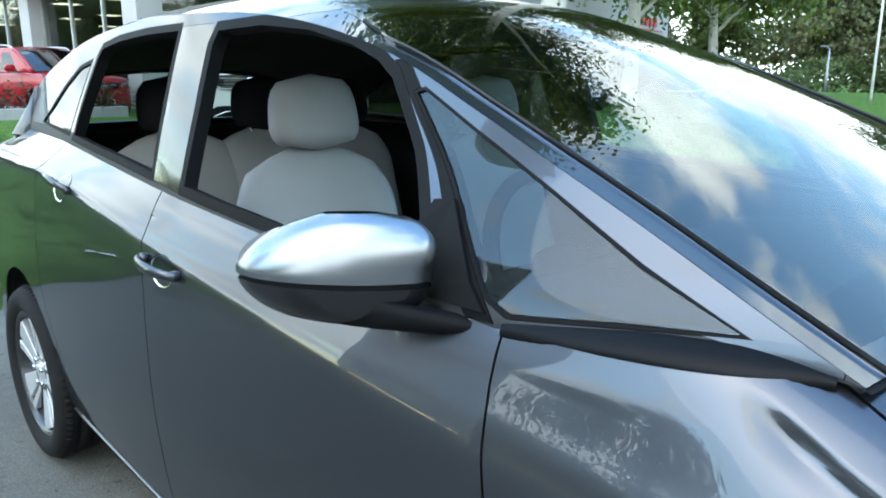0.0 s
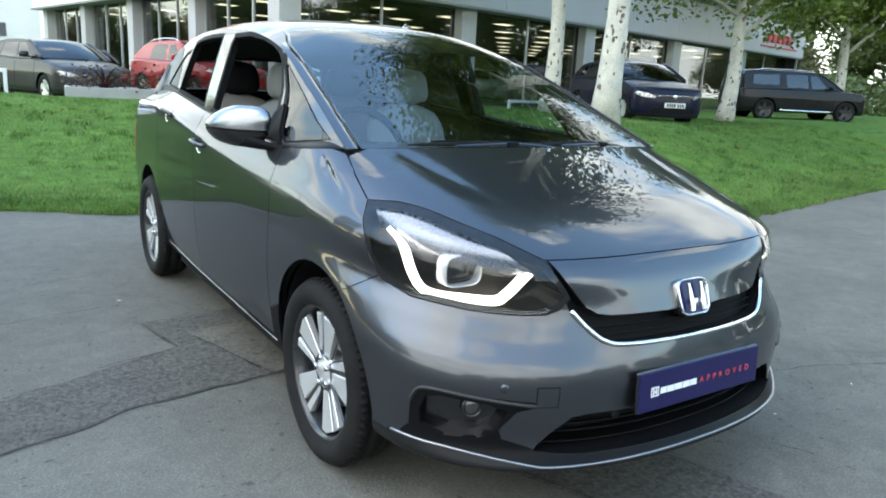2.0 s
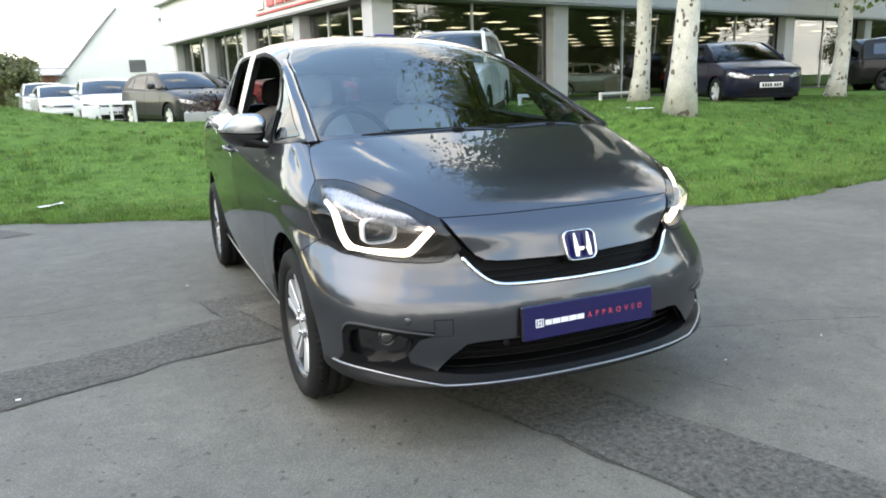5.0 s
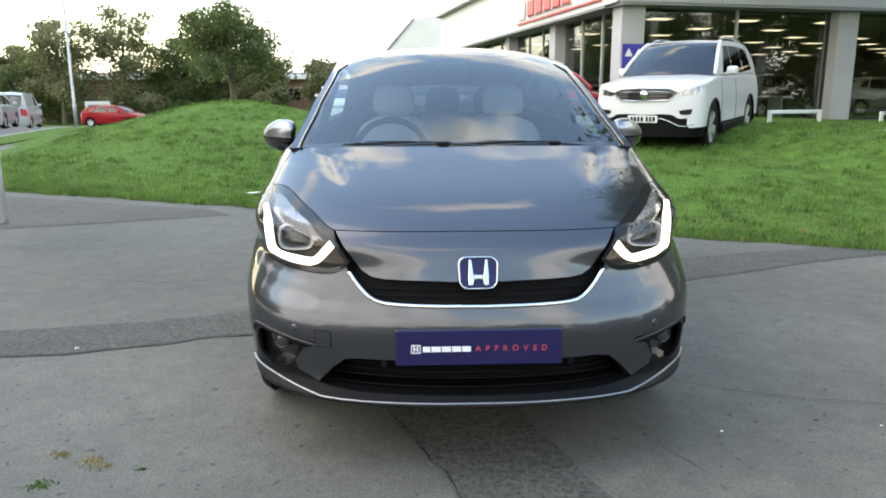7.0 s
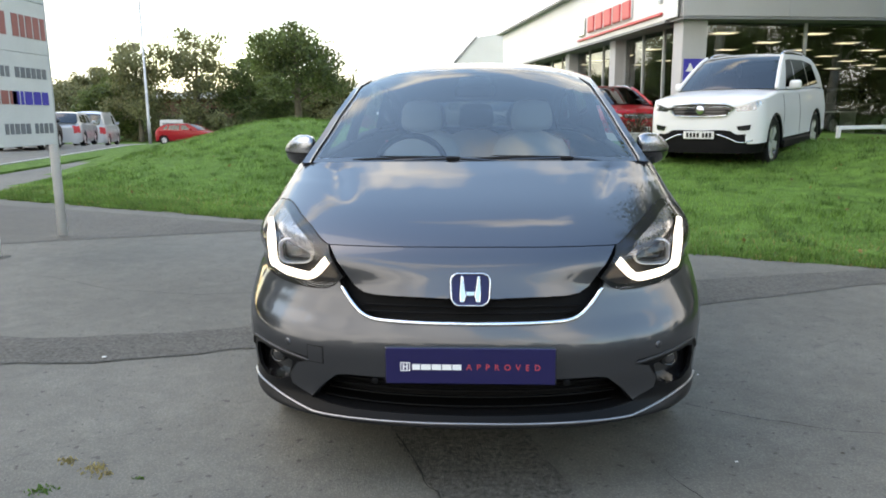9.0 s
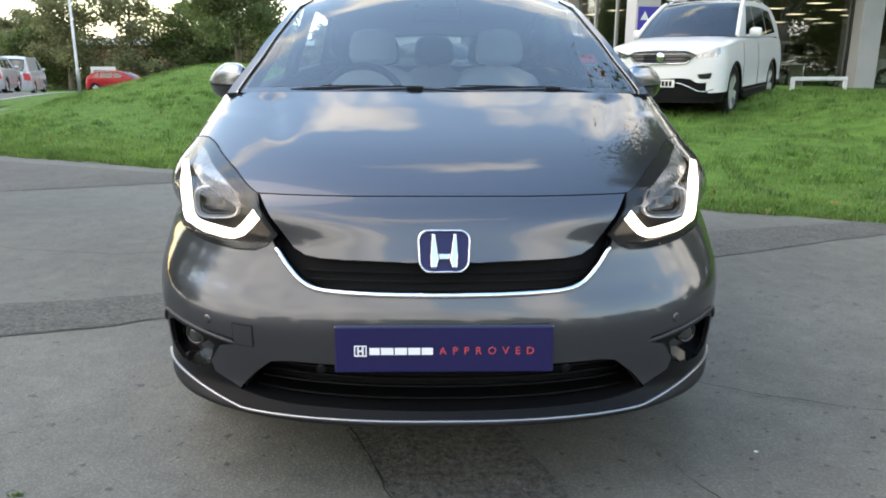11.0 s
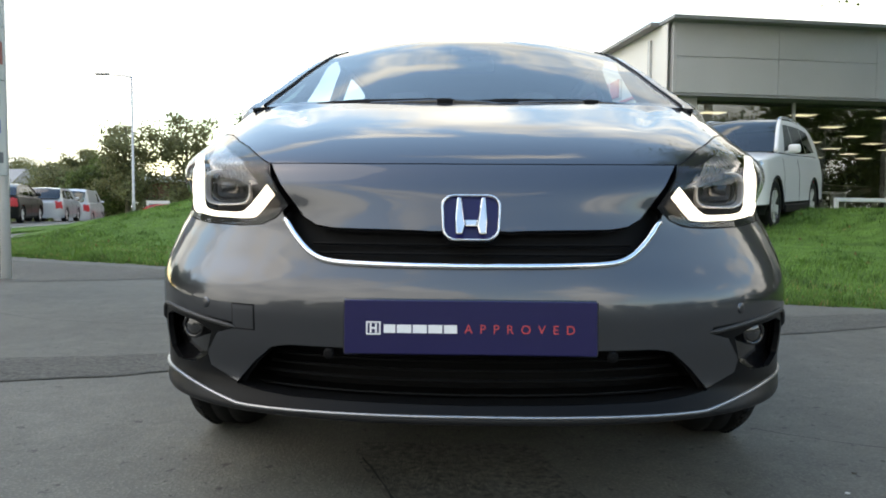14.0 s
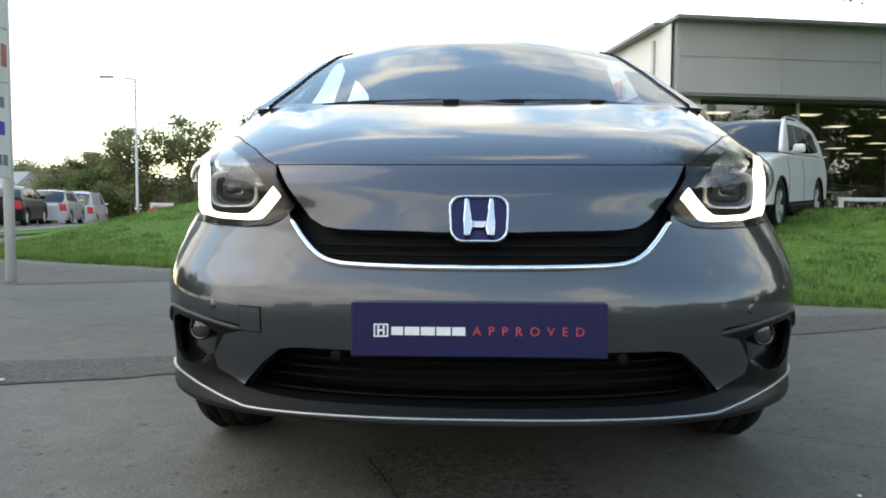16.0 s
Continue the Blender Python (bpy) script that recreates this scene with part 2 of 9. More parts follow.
M_QGLASS = glassmat("dark_tinted_quarter_glass", (0.20, 0.26, 0.26), ior=1.75)
M_SCREEN = glassmat("blue_tinted_screen_glass", (0.46, 0.60, 0.66), ior=2.1)
M_STRIPGREY = pmat("satin_grey_moulding", (0.34, 0.345, 0.36), 0.3, 0.9, var=0.04, rough_var=0.06)
M_BADGECHROME = pmat("bright_badge_chrome", (0.62, 0.63, 0.65), 0.07, 1.0, var=0.03, rough_var=0.03)
M_TRIMDARK = pmat("dark_satin_bumper_plastic", (0.006, 0.006, 0.0065), 0.32, spec=0.10, var=0.1, bump=0.0003, bscale=400)
M_LIPGREY = pmat("dark_grey_lip_paint", (0.014, 0.014, 0.015), 0.4, 0.1, var=0.05, spec=0.2)
M_MIRRORCAP = pmat("brushed_silver_cap", (0.33, 0.34, 0.36), 0.27, 1.0, var=0.02, rough_var=0.0, bscale=500)
M_PRIVACY = glassmat("dark_privacy_glass", (0.07, 0.07, 0.07))
M_LENS = glassmat("clear_lens", (0.92, 0.93, 0.94), ior=1.62)
M_SEAT = pmat("light_grey_seat_fabric", (0.36, 0.355, 0.34), 0.85, var=0.06, bump=0.00008, bscale=900)
M_DARKTRIM = pmat("dark_interior_trim", (0.012, 0.012, 0.013), 0.8, var=0.1, spec=0.12)
M_LINER = pmat("grey_headliner", (0.10, 0.10, 0.10), 0.9, var=0.08)
M_ALLOY = pmat("machined_alloy", (0.74, 0.75, 0.76), 0.32, 0.65, var=0.04, rough_var=0.06)
M_DARKALLOY = pmat("dark_grey_alloy", (0.03, 0.032, 0.035), 0.3, 0.3, var=0.05, coat=0.5)
M_DISC = pmat("brake_disc_steel", (0.25, 0.24, 0.23), 0.4, 1.0, var=0.2)
M_DRL = glowmat("lit_running_light", (1.0, 0.98, 0.96), 2.4)
M_NAVY = pmat("navy_plate_enamel", (0.012, 0.011, 0.062), 0.35, var=0.03, spec=0.3)
M_WHITEPRINT = pmat("white_print", (0.8, 0.8, 0.8), 0.5, var=0.03)
M_REDPRINT = pmat("red_print", (0.55, 0.06, 0.07), 0.5, var=0.03)
M_BADGEBLUE = pmat("translucent_blue_enamel", (0.006, 0.007, 0.075), 0.35, 0.0, var=0.05, coat=0.3, spec=0.2)
M_ASPHALT = asphalt("worn_grey_asphalt", (0.137, 0.132, 0.112))
M_ASPHALT_DARK = asphalt("dark_patched_asphalt", (0.103, 0.098, 0.084), 0.2, 3.0, False, 0.6)
M_ASPHALT_MID = asphalt("grey_brown_patched_asphalt", (0.132, 0.122, 0.102), 0.25, 7.0, False, 0.35)
M_GRASS = pmat("mown_grass_turf", (0.051, 0.112, 0.018), 0.95, var=0.25, scale=5.0, col2=(0.080, 0.155, 0.032), bump=0.02, bscale=70, spec=0.1)
M_BLADE = leafy("grass_blade", (0.059, 0.142, 0.021), (0.108, 0.205, 0.042), 0.3, 0.5, 0.3, 0.55)
M_BLADEDARK = leafy("dark_grass_blade", (0.033, 0.088, 0.010), (0.054, 0.125, 0.018), 0.25, 0.8, 0.3, 0.6)
M_DRYBLADE = leafy("dry_grass_blade", (0.17, 0.15, 0.045), (0.26, 0.21, 0.08), 0.2, 2.0, 0.3, 0.8)
M_FALLEN = leafy("fallen_yellow_leaf", (0.20, 0.14, 0.035), (0.15, 0.085, 0.03), 0.15, 8.0, 0.5, 0.7)
M_CHIP = pmat("pale_stone_chip", (0.62, 0.61, 0.58), 0.8, var=0.1, scale=20)
M_KERB = pmat("grey_kerb_stone", (0.30, 0.30, 0.285), 0.85, var=0.15, scale=4, bump=0.003)
M_WHITEWALL = pmat("white_cladding", (0.78, 0.765, 0.735), 0.55, var=0.03, scale=0.6)
M_GREYCLAD = pmat("grey_metal_cladding", (0.45, 0.455, 0.46), 0.45, 0.2, var=0.04, scale=0.5)
M_GREYPILLAR = pmat("pale_grey_render", (0.46, 0.46, 0.46), 0.7, var=0.05, scale=1.2)
M_DARKFRAME = pmat("dark_window_frame", (0.03, 0.03, 0.032), 0.4, var=0.1)
M_SHOWGLASS = glassmat("showroom_glass", (0.72, 0.76, 0.74), ior=2.1)
# near-black floor and wall colours put the interior's dimness into the surfaces
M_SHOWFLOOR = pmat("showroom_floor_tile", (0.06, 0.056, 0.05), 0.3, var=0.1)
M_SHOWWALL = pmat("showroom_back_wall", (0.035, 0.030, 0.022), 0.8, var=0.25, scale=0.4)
M_TUBE = glowmat("ceiling_light_panel", (1.0, 0.93, 0.8), 2.2)
M_BARK = pmat("plane_tree_bark", (0.42, 0.40, 0.34), 0.85, var=0.1, scale=4, bump=0.01, bscale=30, col2=(0.55, 0.53, 0.46))
M_BARKDARK = pmat("flaking_brown_bark", (0.12, 0.10, 0.075), 0.9, var=0.25, scale=6, bump=0.01, bscale=30)
M_LEAF = leafy("broad_green_leaf", (0.050, 0.100, 0.016), (0.115, 0.155, 0.028))
M_LEAFDARK = leafy("dark_green_leaf", (0.048, 0.085, 0.024), (0.095, 0.130, 0.040), 0.35, 0.4)
M_WHITEPAINT = pmat("white_paint", (0.75, 0.75, 0.74), 0.45, var=0.04, scale=2)
M_GALV = pmat("galvanised_steel", (0.45, 0.46, 0.47), 0.45, 0.7, var=0.08)
M_CONCRETE = pmat("pale_concrete", (0.36, 0.36, 0.35), 0.85, var=0.1, scale=2, bump=0.003)
M_SIGNRED = pmat("red_sign_acrylic", (0.60, 0.03, 0.04), 0.35, var=0.04)
M_SIGNBLUE = pmat("blue_sign_enamel", (0.03, 0.03, 0.35), 0.4, var=0.04)
M_BRICK = pmat("red_brown_brick", (0.20, 0.10, 0.07), 0.85, var=0.15, scale=3)
M_SHRUB = pmat("brown_red_shrub_leaf", (0.085, 0.055, 0.03), 0.7, var=0.3, scale=3, island=0.4)
M_CORDYLINE = pmat("purple_red_strap_leaf", (0.055, 0.016, 0.017), 0.5, var=0.2, island=0.3)
M_BELT = pmat("dark_satin_moulding", (0.020, 0.020, 0.021), 0.55, 0.0, var=0.05)
M_PRIVACY_LIGHT = glassmat("tinted_rear_glass", (0.45, 0.5, 0.48))
M_CAP = pmat("dark_grey_flashing", (0.24, 0.245, 0.25), 0.5, 0.2, var=0.06)
# ceiling colour kept dark as well, for the same dim interior
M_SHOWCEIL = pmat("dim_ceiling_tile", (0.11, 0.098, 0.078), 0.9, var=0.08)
M_BIRCHFAR = leafy("mixed_far_leaf", (0.105, 0.120, 0.052), (0.175, 0.180, 0.088), 0.35, 0.12)
M_REFLECT = pmat("frosted_silver_reflector", (0.25, 0.257, 0.28), 0.28, 0.8, var=0.06)
M_SIGNWHITE = pmat("weathered_white_board", (0.60, 0.61, 0.58), 0.6, var=0.06, scale=2.5)
M_SIGNRED2 = pmat("faded_red_print", (0.36, 0.12, 0.10), 0.6, var=0.1)
M_SIGNGREY = pmat("faded_grey_print", (0.16, 0.17, 0.18), 0.6, var=0.1)

# ---- mesh tools ----
def to_ob(name, bm, material=None, parent=None, smooth=True, label=""):
    me = bpy.data.meshes.new(name)
    bm.normal_update()
    bm.to_mesh(me)
    bm.free()
    for m in (material if isinstance(material, (list, tuple)) else [material]):
        if m:
            me.materials.append(m)
    if smooth:
        me.polygons.foreach_set("use_smooth", [True] * len(me.polygons))
    ob = new(name, me)
    if parent is not None:
        ob.parent = parent
    if label:
        ob["label"] = label
    return ob


def part(name, bm, material, parent, label="", smooth=False):
    return to_ob(name, bm, material, parent, smooth, label)


def thing(name, label, category, group="", kind="", m=None):
    """An empty that carries the parts of one thing."""
    ob = tagged(new(name), label, category, group, kind)
    if m is not None:
        ob.matrix_basis = m
    return ob


def box(bm, c, s, bevel=0.0, m=None, seg=1):
    """A box about c with sides s, edges rounded by bevel."""
    r = bmesh.ops.create_cube(bm, size=1.0, matrix=Matrix.Translation(c) @ Matrix.Diagonal((*s, 1)))
    vs = r["verts"]
    if bevel > 0:
        es = list({e for v in vs for e in v.link_edges})
        vs = list({v for f in bmesh.ops.bevel(bm, geom=es, offset=bevel, segments=seg, affect="EDGES", profile=0.5)["faces"] for v in f.verts} | {v for v in vs if v.is_valid})
    if m is not None:
        bmesh.ops.transform(bm, matrix=m, verts=vs)
    return vs


def tube(bm, pts, radii, n=10, cap=True):
    """A round tube along points, one radius for each."""
    pts = [Vector(p) for p in pts]
    if not isinstance(radii, (list, tuple)):
        radii = [radii] * len(pts)
    rings = []
    up = Vector((0.123, 0.456, 0.88)).normalized()
    for i, p in enumerate(pts):
        d = (pts[min(i + 1, len(pts) - 1)] - pts[max(i - 1, 0)]).normalized()
        a = d.cross(up)
        if a.length < 0.05:
            a = d.cross(Vector((1, 0, 0)))
        a.normalize()
        b = d.cross(a).normalized()
        rings.append([bm.verts.new(p + radii[i] * (math.cos(k * math.tau / n) * a + math.sin(k * math.tau / n) * b)) for k in range(n)])
    for r0, r1 in zip(rings, rings[1:]):
        for k in range(n):
            bm.faces.new((r0[k], r0[(k + 1) % n], r1[(k + 1) % n], r1[k]))
    if cap:
        bm.faces.new(rings[0][::-1])
        bm.faces.new(rings[-1])
    return rings


def lathe(bm, prof, n=32, m=None):
    """Turn (radius, height) points about the local z axis."""
    rings = []
    for r, h in prof:
        ring = []
        for k in range(n):
            v = Vector((r * math.cos(k * math.tau / n), r * math.sin(k * math.tau / n), h))
            ring.append(bm.verts.new(m @ v if m is not None else v))
        rings.append(ring)
    for r0, r1 in zip(rings, rings[1:]):
        for k in range(n):
            bm.faces.new((r0[k], r0[(k + 1) % n], r1[(k + 1) % n], r1[k]))
    return rings


def grid_faces(bm, rows):
    """Faces over rows of points; gives back the vertices."""
    vs = [[bm.verts.new(p) for p in row] for row in rows]
    for a, b in zip(vs, vs[1:]):
        for k in range(len(a) - 1):
            bm.faces.new((a[k], a[k + 1], b[k + 1], b[k]))
    return vs


def slab(bm, pts, depth):
    """A flat outline made into a solid, pushed along its own normal by depth."""
    vs = [bm.verts.new(p) for p in pts]
    f = bm.faces.new(vs)
    f.normal_update()
    n = f.normal.copy()
    r = bmesh.ops.extrude_face_region(bm, geom=[f])
    bmesh.ops.translate(bm, vec=n * depth, verts=[g for g in r["geom"] if isinstance(g, bmesh.types.BMVert)])
    return vs


def smooth_keys(keys, t):
    """Catmull-Rom through rows (t, a, b, ...) at t."""
    ts = [k[0] for k in keys]
    if t <= ts[0]:
        return np.array(keys[0][1:], float)
    if t >= ts[-1]:
        return np.array(keys[-1][1:], float)
    i = max(k for k in range(len(ts)) if ts[k] <= t)
    i = min(i, len(ts) - 2)
    p1, p2 = np.array(keys[i][1:], float), np.array(keys[i + 1][1:], float)
    h = ts[i + 1] - ts[i]
    m1 = (p2 - np.array(keys[i - 1][1:], float)) / (ts[i + 1] - ts[i - 1]) if i > 0 else (p2 - p1) / h
    m2 = (np.array(keys[i + 2][1:], float) - p1) / (ts[i + 2] - ts[i]) if i + 2 < len(ts) else (p2 - p1) / h
    s = (t - ts[i]) / h
    return (2 * s**3 - 3 * s**2 + 1) * p1 + (s**3 - 2 * s**2 + s) * h * m1 + (-2 * s**3 + 3 * s**2) * p2 + (s**3 - s**2) * h * m2


def sstep(a, b, x):
    s = min(1.0, max(0.0, (x - a) / (b - a)))
    return s * s * (3 - 2 * s)

# ---- ground ----
def edge_y(x):
    """Where the forecourt ends and the grass bank begins."""
    return 5.1 - 0.475 * x if x < 3.6 else 3.39 - 0.475 * (x - 3.6) * math.exp(-(x - 3.6) / 1.2) + 0.16 * max(0.0, x - 4.6)


def drop(x, y):
    """How far the road beyond the footpath lies below the forecourt."""
    return (0.42 * sstep(28, 46, y) + 0.35 * sstep(36, 62, y)) * sstep(-5, -10, x + 0.2 * (y - 14))


def ground_z(x, y):
    d = (y - edge_y(x)) / 1.1
    if d <= 0:
        return -drop(x, y)
    left = sstep(-14.5, -7.0, x + 0.30 * (y - 14.0))
    reach = 8.5 - 4.7 * sstep(4.5, 6.5, x)
    top = 0.55 + 0.10 * sstep(4.0, 6.0, x) - 0.12 * sstep(8.5, 12.5, x) - 0.27 * sstep(14.5, 20, y) * sstep(6, 2, x)
    bank = (0.05 * sstep(0, 0.4, d) + top * sstep(0.2, reach, d)) * left
    mx, my = x + 4.6, y - 15.5
    mound = 0.62 * math.exp(-((mx / (2.4 if mx > 0 else 2.35)) ** 2 + (my / 5.0) ** 2))
    return (bank + mound) * left - drop(x, y) * (1 - left * 0.6)


def rolling(name, xs, ys, z, keep, material, label, category):
    """Ground that follows the fall of the land."""
    bm = bmesh.new()
    grid_faces(bm, [[(x, y, z - drop(x, y)) for x in xs] for y in ys])
    bm.normal_update()
    if bm.faces[:][0].normal.z < 0:
        bmesh.ops.reverse_faces(bm, faces=bm.faces[:])
    for f in [f for f in bm.faces if not keep(f.calc_center_median())]:
        bm.faces.remove(f)
    tagged(to_ob(name, bm, material, smooth=True), label, category, kind="structure")


FAR_X = [-900, -400, -200, -120] + list(range(-90, 11, 2)) + [40, 100, 300, 900]
FAR_Y = [-900, -300, -100, -40, 0] + list(range(8, 81, 2)) + [100, 150, 300, 900]
rolling("ground", FAR_X, FAR_Y, -0.03, lambda c: True, M_GRASS, "wide green grassland reaching the horizon", "ground")
rolling("road", [-60] + list(range(-44, 27, 1)) + [40, 55, 70], [-60, -40, -20, -10] + list(range(-6, 55, 1)), 0.0,
        lambda c: c.y < 20 or (c.x < -9.0 - 0.3 * (c.y - 12) and c.x > -34 and c.y < 48) or (46 < c.y < 52 and c.x < -9), M_ASPHALT, "worn grey asphalt forecourt and access road", "road")

bm = bmesh.new()
NX, NY = 130, 90
rows = []
for j in range(NY + 1):
    v = j / NY
    row = []
    for i in range(NX + 1):
        x = -16 + 62 * i / NX
        y = edge_y(x) - 0.10 * noise.noise((x * 1.9, 3.1, 0)) - 0.05 * noise.noise((x * 7, 1.1, 0)) + (v ** 1.5) * 34.0
        z = ground_z(x, y) + 0.006 + 0.03 * noise.noise((x * 0.5, y * 0.5, 2)) * sstep(0, 2, y - edge_y(x))
        row.append((x, y, z if j else 0.001))
    rows.append(row)
grid_faces(bm, rows)
# the bank stops at the footpath beside the mound
for f in [f for f in bm.faces if (c := f.calc_center_median()).x < -8.6 - 0.235 * (c.y - 12.0) and c.y > 8.0 or (f.calc_center_median().x < -8.2 and f.calc_center_median().y <= 9.0)]:
    bm.faces.remove(f)
tagged(to_ob("grass_bank", bm, M_GRASS), "mown green grass bank and low mound beside the forecourt", "grass", kind="structure")


def strip(name, inner, outer, z, material, label, category):
    """A band of ground between two lines of the plan, with a raised edge."""
    bm = bmesh.new()
    grid_faces(bm, [[(x, y, k - drop(x, y)) for x, y in line] for line, k in ((inner, 0.0), (inner, z), (outer, z), (outer, 0.0))])
    bmesh.ops.recalc_face_normals(bm, faces=bm.faces[:])
    return tagged(to_ob(name, bm, material, smooth=False), label, category, kind="structure")


def _fine(pts):
    return [(x0 + (x1 - x0) * k / 8, y0 + (y1 - y0) * k / 8) for (x0, y0), (x1, y1) in zip(pts, pts[1:]) for k in range(8)] + pts[-1:]


PATH_OUT = _fine([(-10.0, 11.2), (-10.7, 13.4), (-11.4, 17.3), (-12.3, 21.5), (-14.8, 31.7), (-18.0, 44.0)])
KERB_IN = _fine([(-11.0, 11.2), (-11.9, 13.4), (-12.5, 16.6), (-13.7, 21.7), (-16.1, 31.8), (-19.6, 44.0)])
strip("verge", PATH_OUT, KERB_IN, 0.05, M_GRASS, "narrow grass verge between the footpath and the road", "grass")
strip("kerb", KERB_IN, [(x - 0.14, y) for x, y in KERB_IN], 0.07, M_KERB, "grey concrete kerb along the road", "kerb")


def patch(name, pts, z, material, label, wob=0.03, seed=0):
    """A mended area of tarmac with an uneven outline, a little proud."""
    out = []
    for (x0, y0), (x1, y1) in zip(pts, pts[1:] + pts[:1]):
        n = max(2, int(math.hypot(x1 - x0, y1 - y0) / 0.07))
        for k in range(n):
            f = k / n
            x, y = x0 + (x1 - x0) * f, y0 + (y1 - y0) * f
            out.append((x + wob * noise.noise((x * 5, y * 5, seed)), y + wob * noise.noise((x * 5, y * 5, seed + 9))))
    bm = bmesh.new()
    f = bm.faces.new([bm.verts.new((x, y, z)) for x, y in out])
    bm.normal_update()
    if f.normal.z < 0:
        bmesh.ops.reverse_faces(bm, faces=[f])
    bmesh.ops.triangulate(bm, faces=bm.faces[:])
    tagged(to_ob(name, bm, material, smooth=False), label, "road patch", kind="structure")


patch("tarmac_patch", [(-4.6, 1.75), (-2.9, 1.66), (-2.43, 1.62), (-1.74, 1.74), (-1.57, 1.80), (-1.33, 1.90), (-0.98, 2.01), (-1.07, 2.41), (-0.71, 2.47), (-0.2, 2.5), (-0.2, 1.55), (-0.7, 1.52), (-0.96, 1.51), (-1.22, 1.46), (-1.55, 1.33), (-1.92, 1.23), (-2.37, 1.19), (-4.7, 1.25)], 0.004, M_ASPHALT_DARK, "dark strip of relaid tarmac crossing the forecourt", 0.045, seed=1)
patch("tarmac_patch", [(-0.90, 2.19), (-0.78, 1.80), (-0.70, 1.55), (-0.2, 1.6), (-0.2, 2.26), (-0.64, 2.23)], 0.008, M_ASPHALT_MID, "lighter grey-brown square of mended tarmac", 0.02, seed=2)
patch("tarmac_patch", [(-0.34, 0.60), (-0.29, 0.43), (-0.20, 0.21), (-0.11, 0.02), (-0.06, -0.17), (0.04, -0.44), (0.14, -0.85), (0.74, -1.02), (0.56, -0.56), (0.46, -0.28), (0.37, -0.07), (0.28, 0.22), (0.18, 0.60)], 0.004, M_ASPHALT_DARK, "dark strip of relaid tarmac before the car", 0.02, seed=3)
patch("tarmac_patch", [(1.6, 3.14), (3.19, 3.57), (5.5, 4.4), (5.9, 4.0), (2.93, 3.08), (1.39, 2.41), (0.9, 2.3), (0.9, 2.9)], 0.004, M_ASPHALT_DARK, "dark strip of tarmac along the grass", seed=4)
patch("tarmac_patch", [(-8.5, 8.3), (-6.1, 7.55), (-2.5, 5.95), (-2.2, 5.55), (-4.77, 4.6), (-9.5, 4.2)], 0.004, M_ASPHALT_DARK, "wide dark area of tarmac round the sign posts", seed=5)


def crack(label, pts, w, seed):
    """A narrow dark open seam in the tarmac."""
    rows = []
    full = []
    for (x0, y0), (x1, y1) in zip(pts, pts[1:]):
        n = max(2, int(math.hypot(x1 - x0, y1 - y0) / 0.04))
        full += [(x0 + (x1 - x0) * k / n, y0 + (y1 - y0) * k / n) for k in range(n)]
    full.append(pts[-1])
    for i, (x, y) in enumerate(full):
        x1, y1 = full[min(i + 1, len(full) - 1)]
        x0, y0 = full[max(i - 1, 0)]
        d = math.hypot(x1 - x0, y1 - y0) or 1
        nx, ny = -(y1 - y0) / d, (x1 - x0) / d
        o = 0.02 * noise.noise((x * 6, y * 6, seed)) + 0.008 * noise.noise((x * 25, y * 25, seed))
        ww = w * max(0.15, 0.7 + 0.9 * noise.noise((x * 9, y * 9, seed + 4)))
        rows.append([(x + nx * (o - ww), y + ny * (o - ww), 0.0095), (x + nx * (o + ww), y + ny * (o + ww), 0.0095)])
    bm = bmesh.new()
    grid_faces(bm, rows)
    bm.normal_update()
    if bm.faces[:][0].normal.z < 0:
        bmesh.ops.reverse_faces(bm, faces=bm.faces[:])
    tagged(to_ob("crack", bm, M_SEAM, smooth=False), label, "crack", kind="structure")


M_SEAM = pmat("dark_open_seam", (0.040, 0.039, 0.035), 0.95, var=0.2, scale=30, spec=0.1)
crack("thin dark crack beside the relaid strip", [(-0.30, 0.45), (-0.20, 0.22), (-0.11, 0.02), (-0.06, -0.17), (0.04, -0.44), (0.13, -0.80)], 0.004, 1)
crack("long straight seam in the tarmac", [(0.9, 0.78), (1.16, 0.62), (1.34, 0.57), (1.67, 0.47), (2.3, 0.22), (2.9, -0.05)], 0.0028, 2)
crack("edge seam of the relaid strip", [(-4.7, 1.25), (-2.37, 1.19), (-1.92, 1.23), (-1.55, 1.33), (-1.22, 1.46), (-0.96, 1.51), (-0.7, 1.52)], 0.003, 3)
crack("edge seam of the relaid strip", [(-1.33, 1.90), (-0.98, 2.01), (-1.07, 2.41), (-0.71, 2.47)], 0.0025, 4)
crack("edge seam of the square mend", [(-0.90, 2.19), (-0.78, 1.80), (-0.70, 1.53)], 0.003, 7)
crack("thin wandering crack in the tarmac", [(-3.4, 3.2), (-2.6, 2.75), (-1.9, 2.6), (-1.2, 2.75)], 0.003, 5)
crack("short thin crack in the tarmac", [(0.66, 0.20), (0.70, 0.08), (0.73, 0.0)], 0.003, 6)

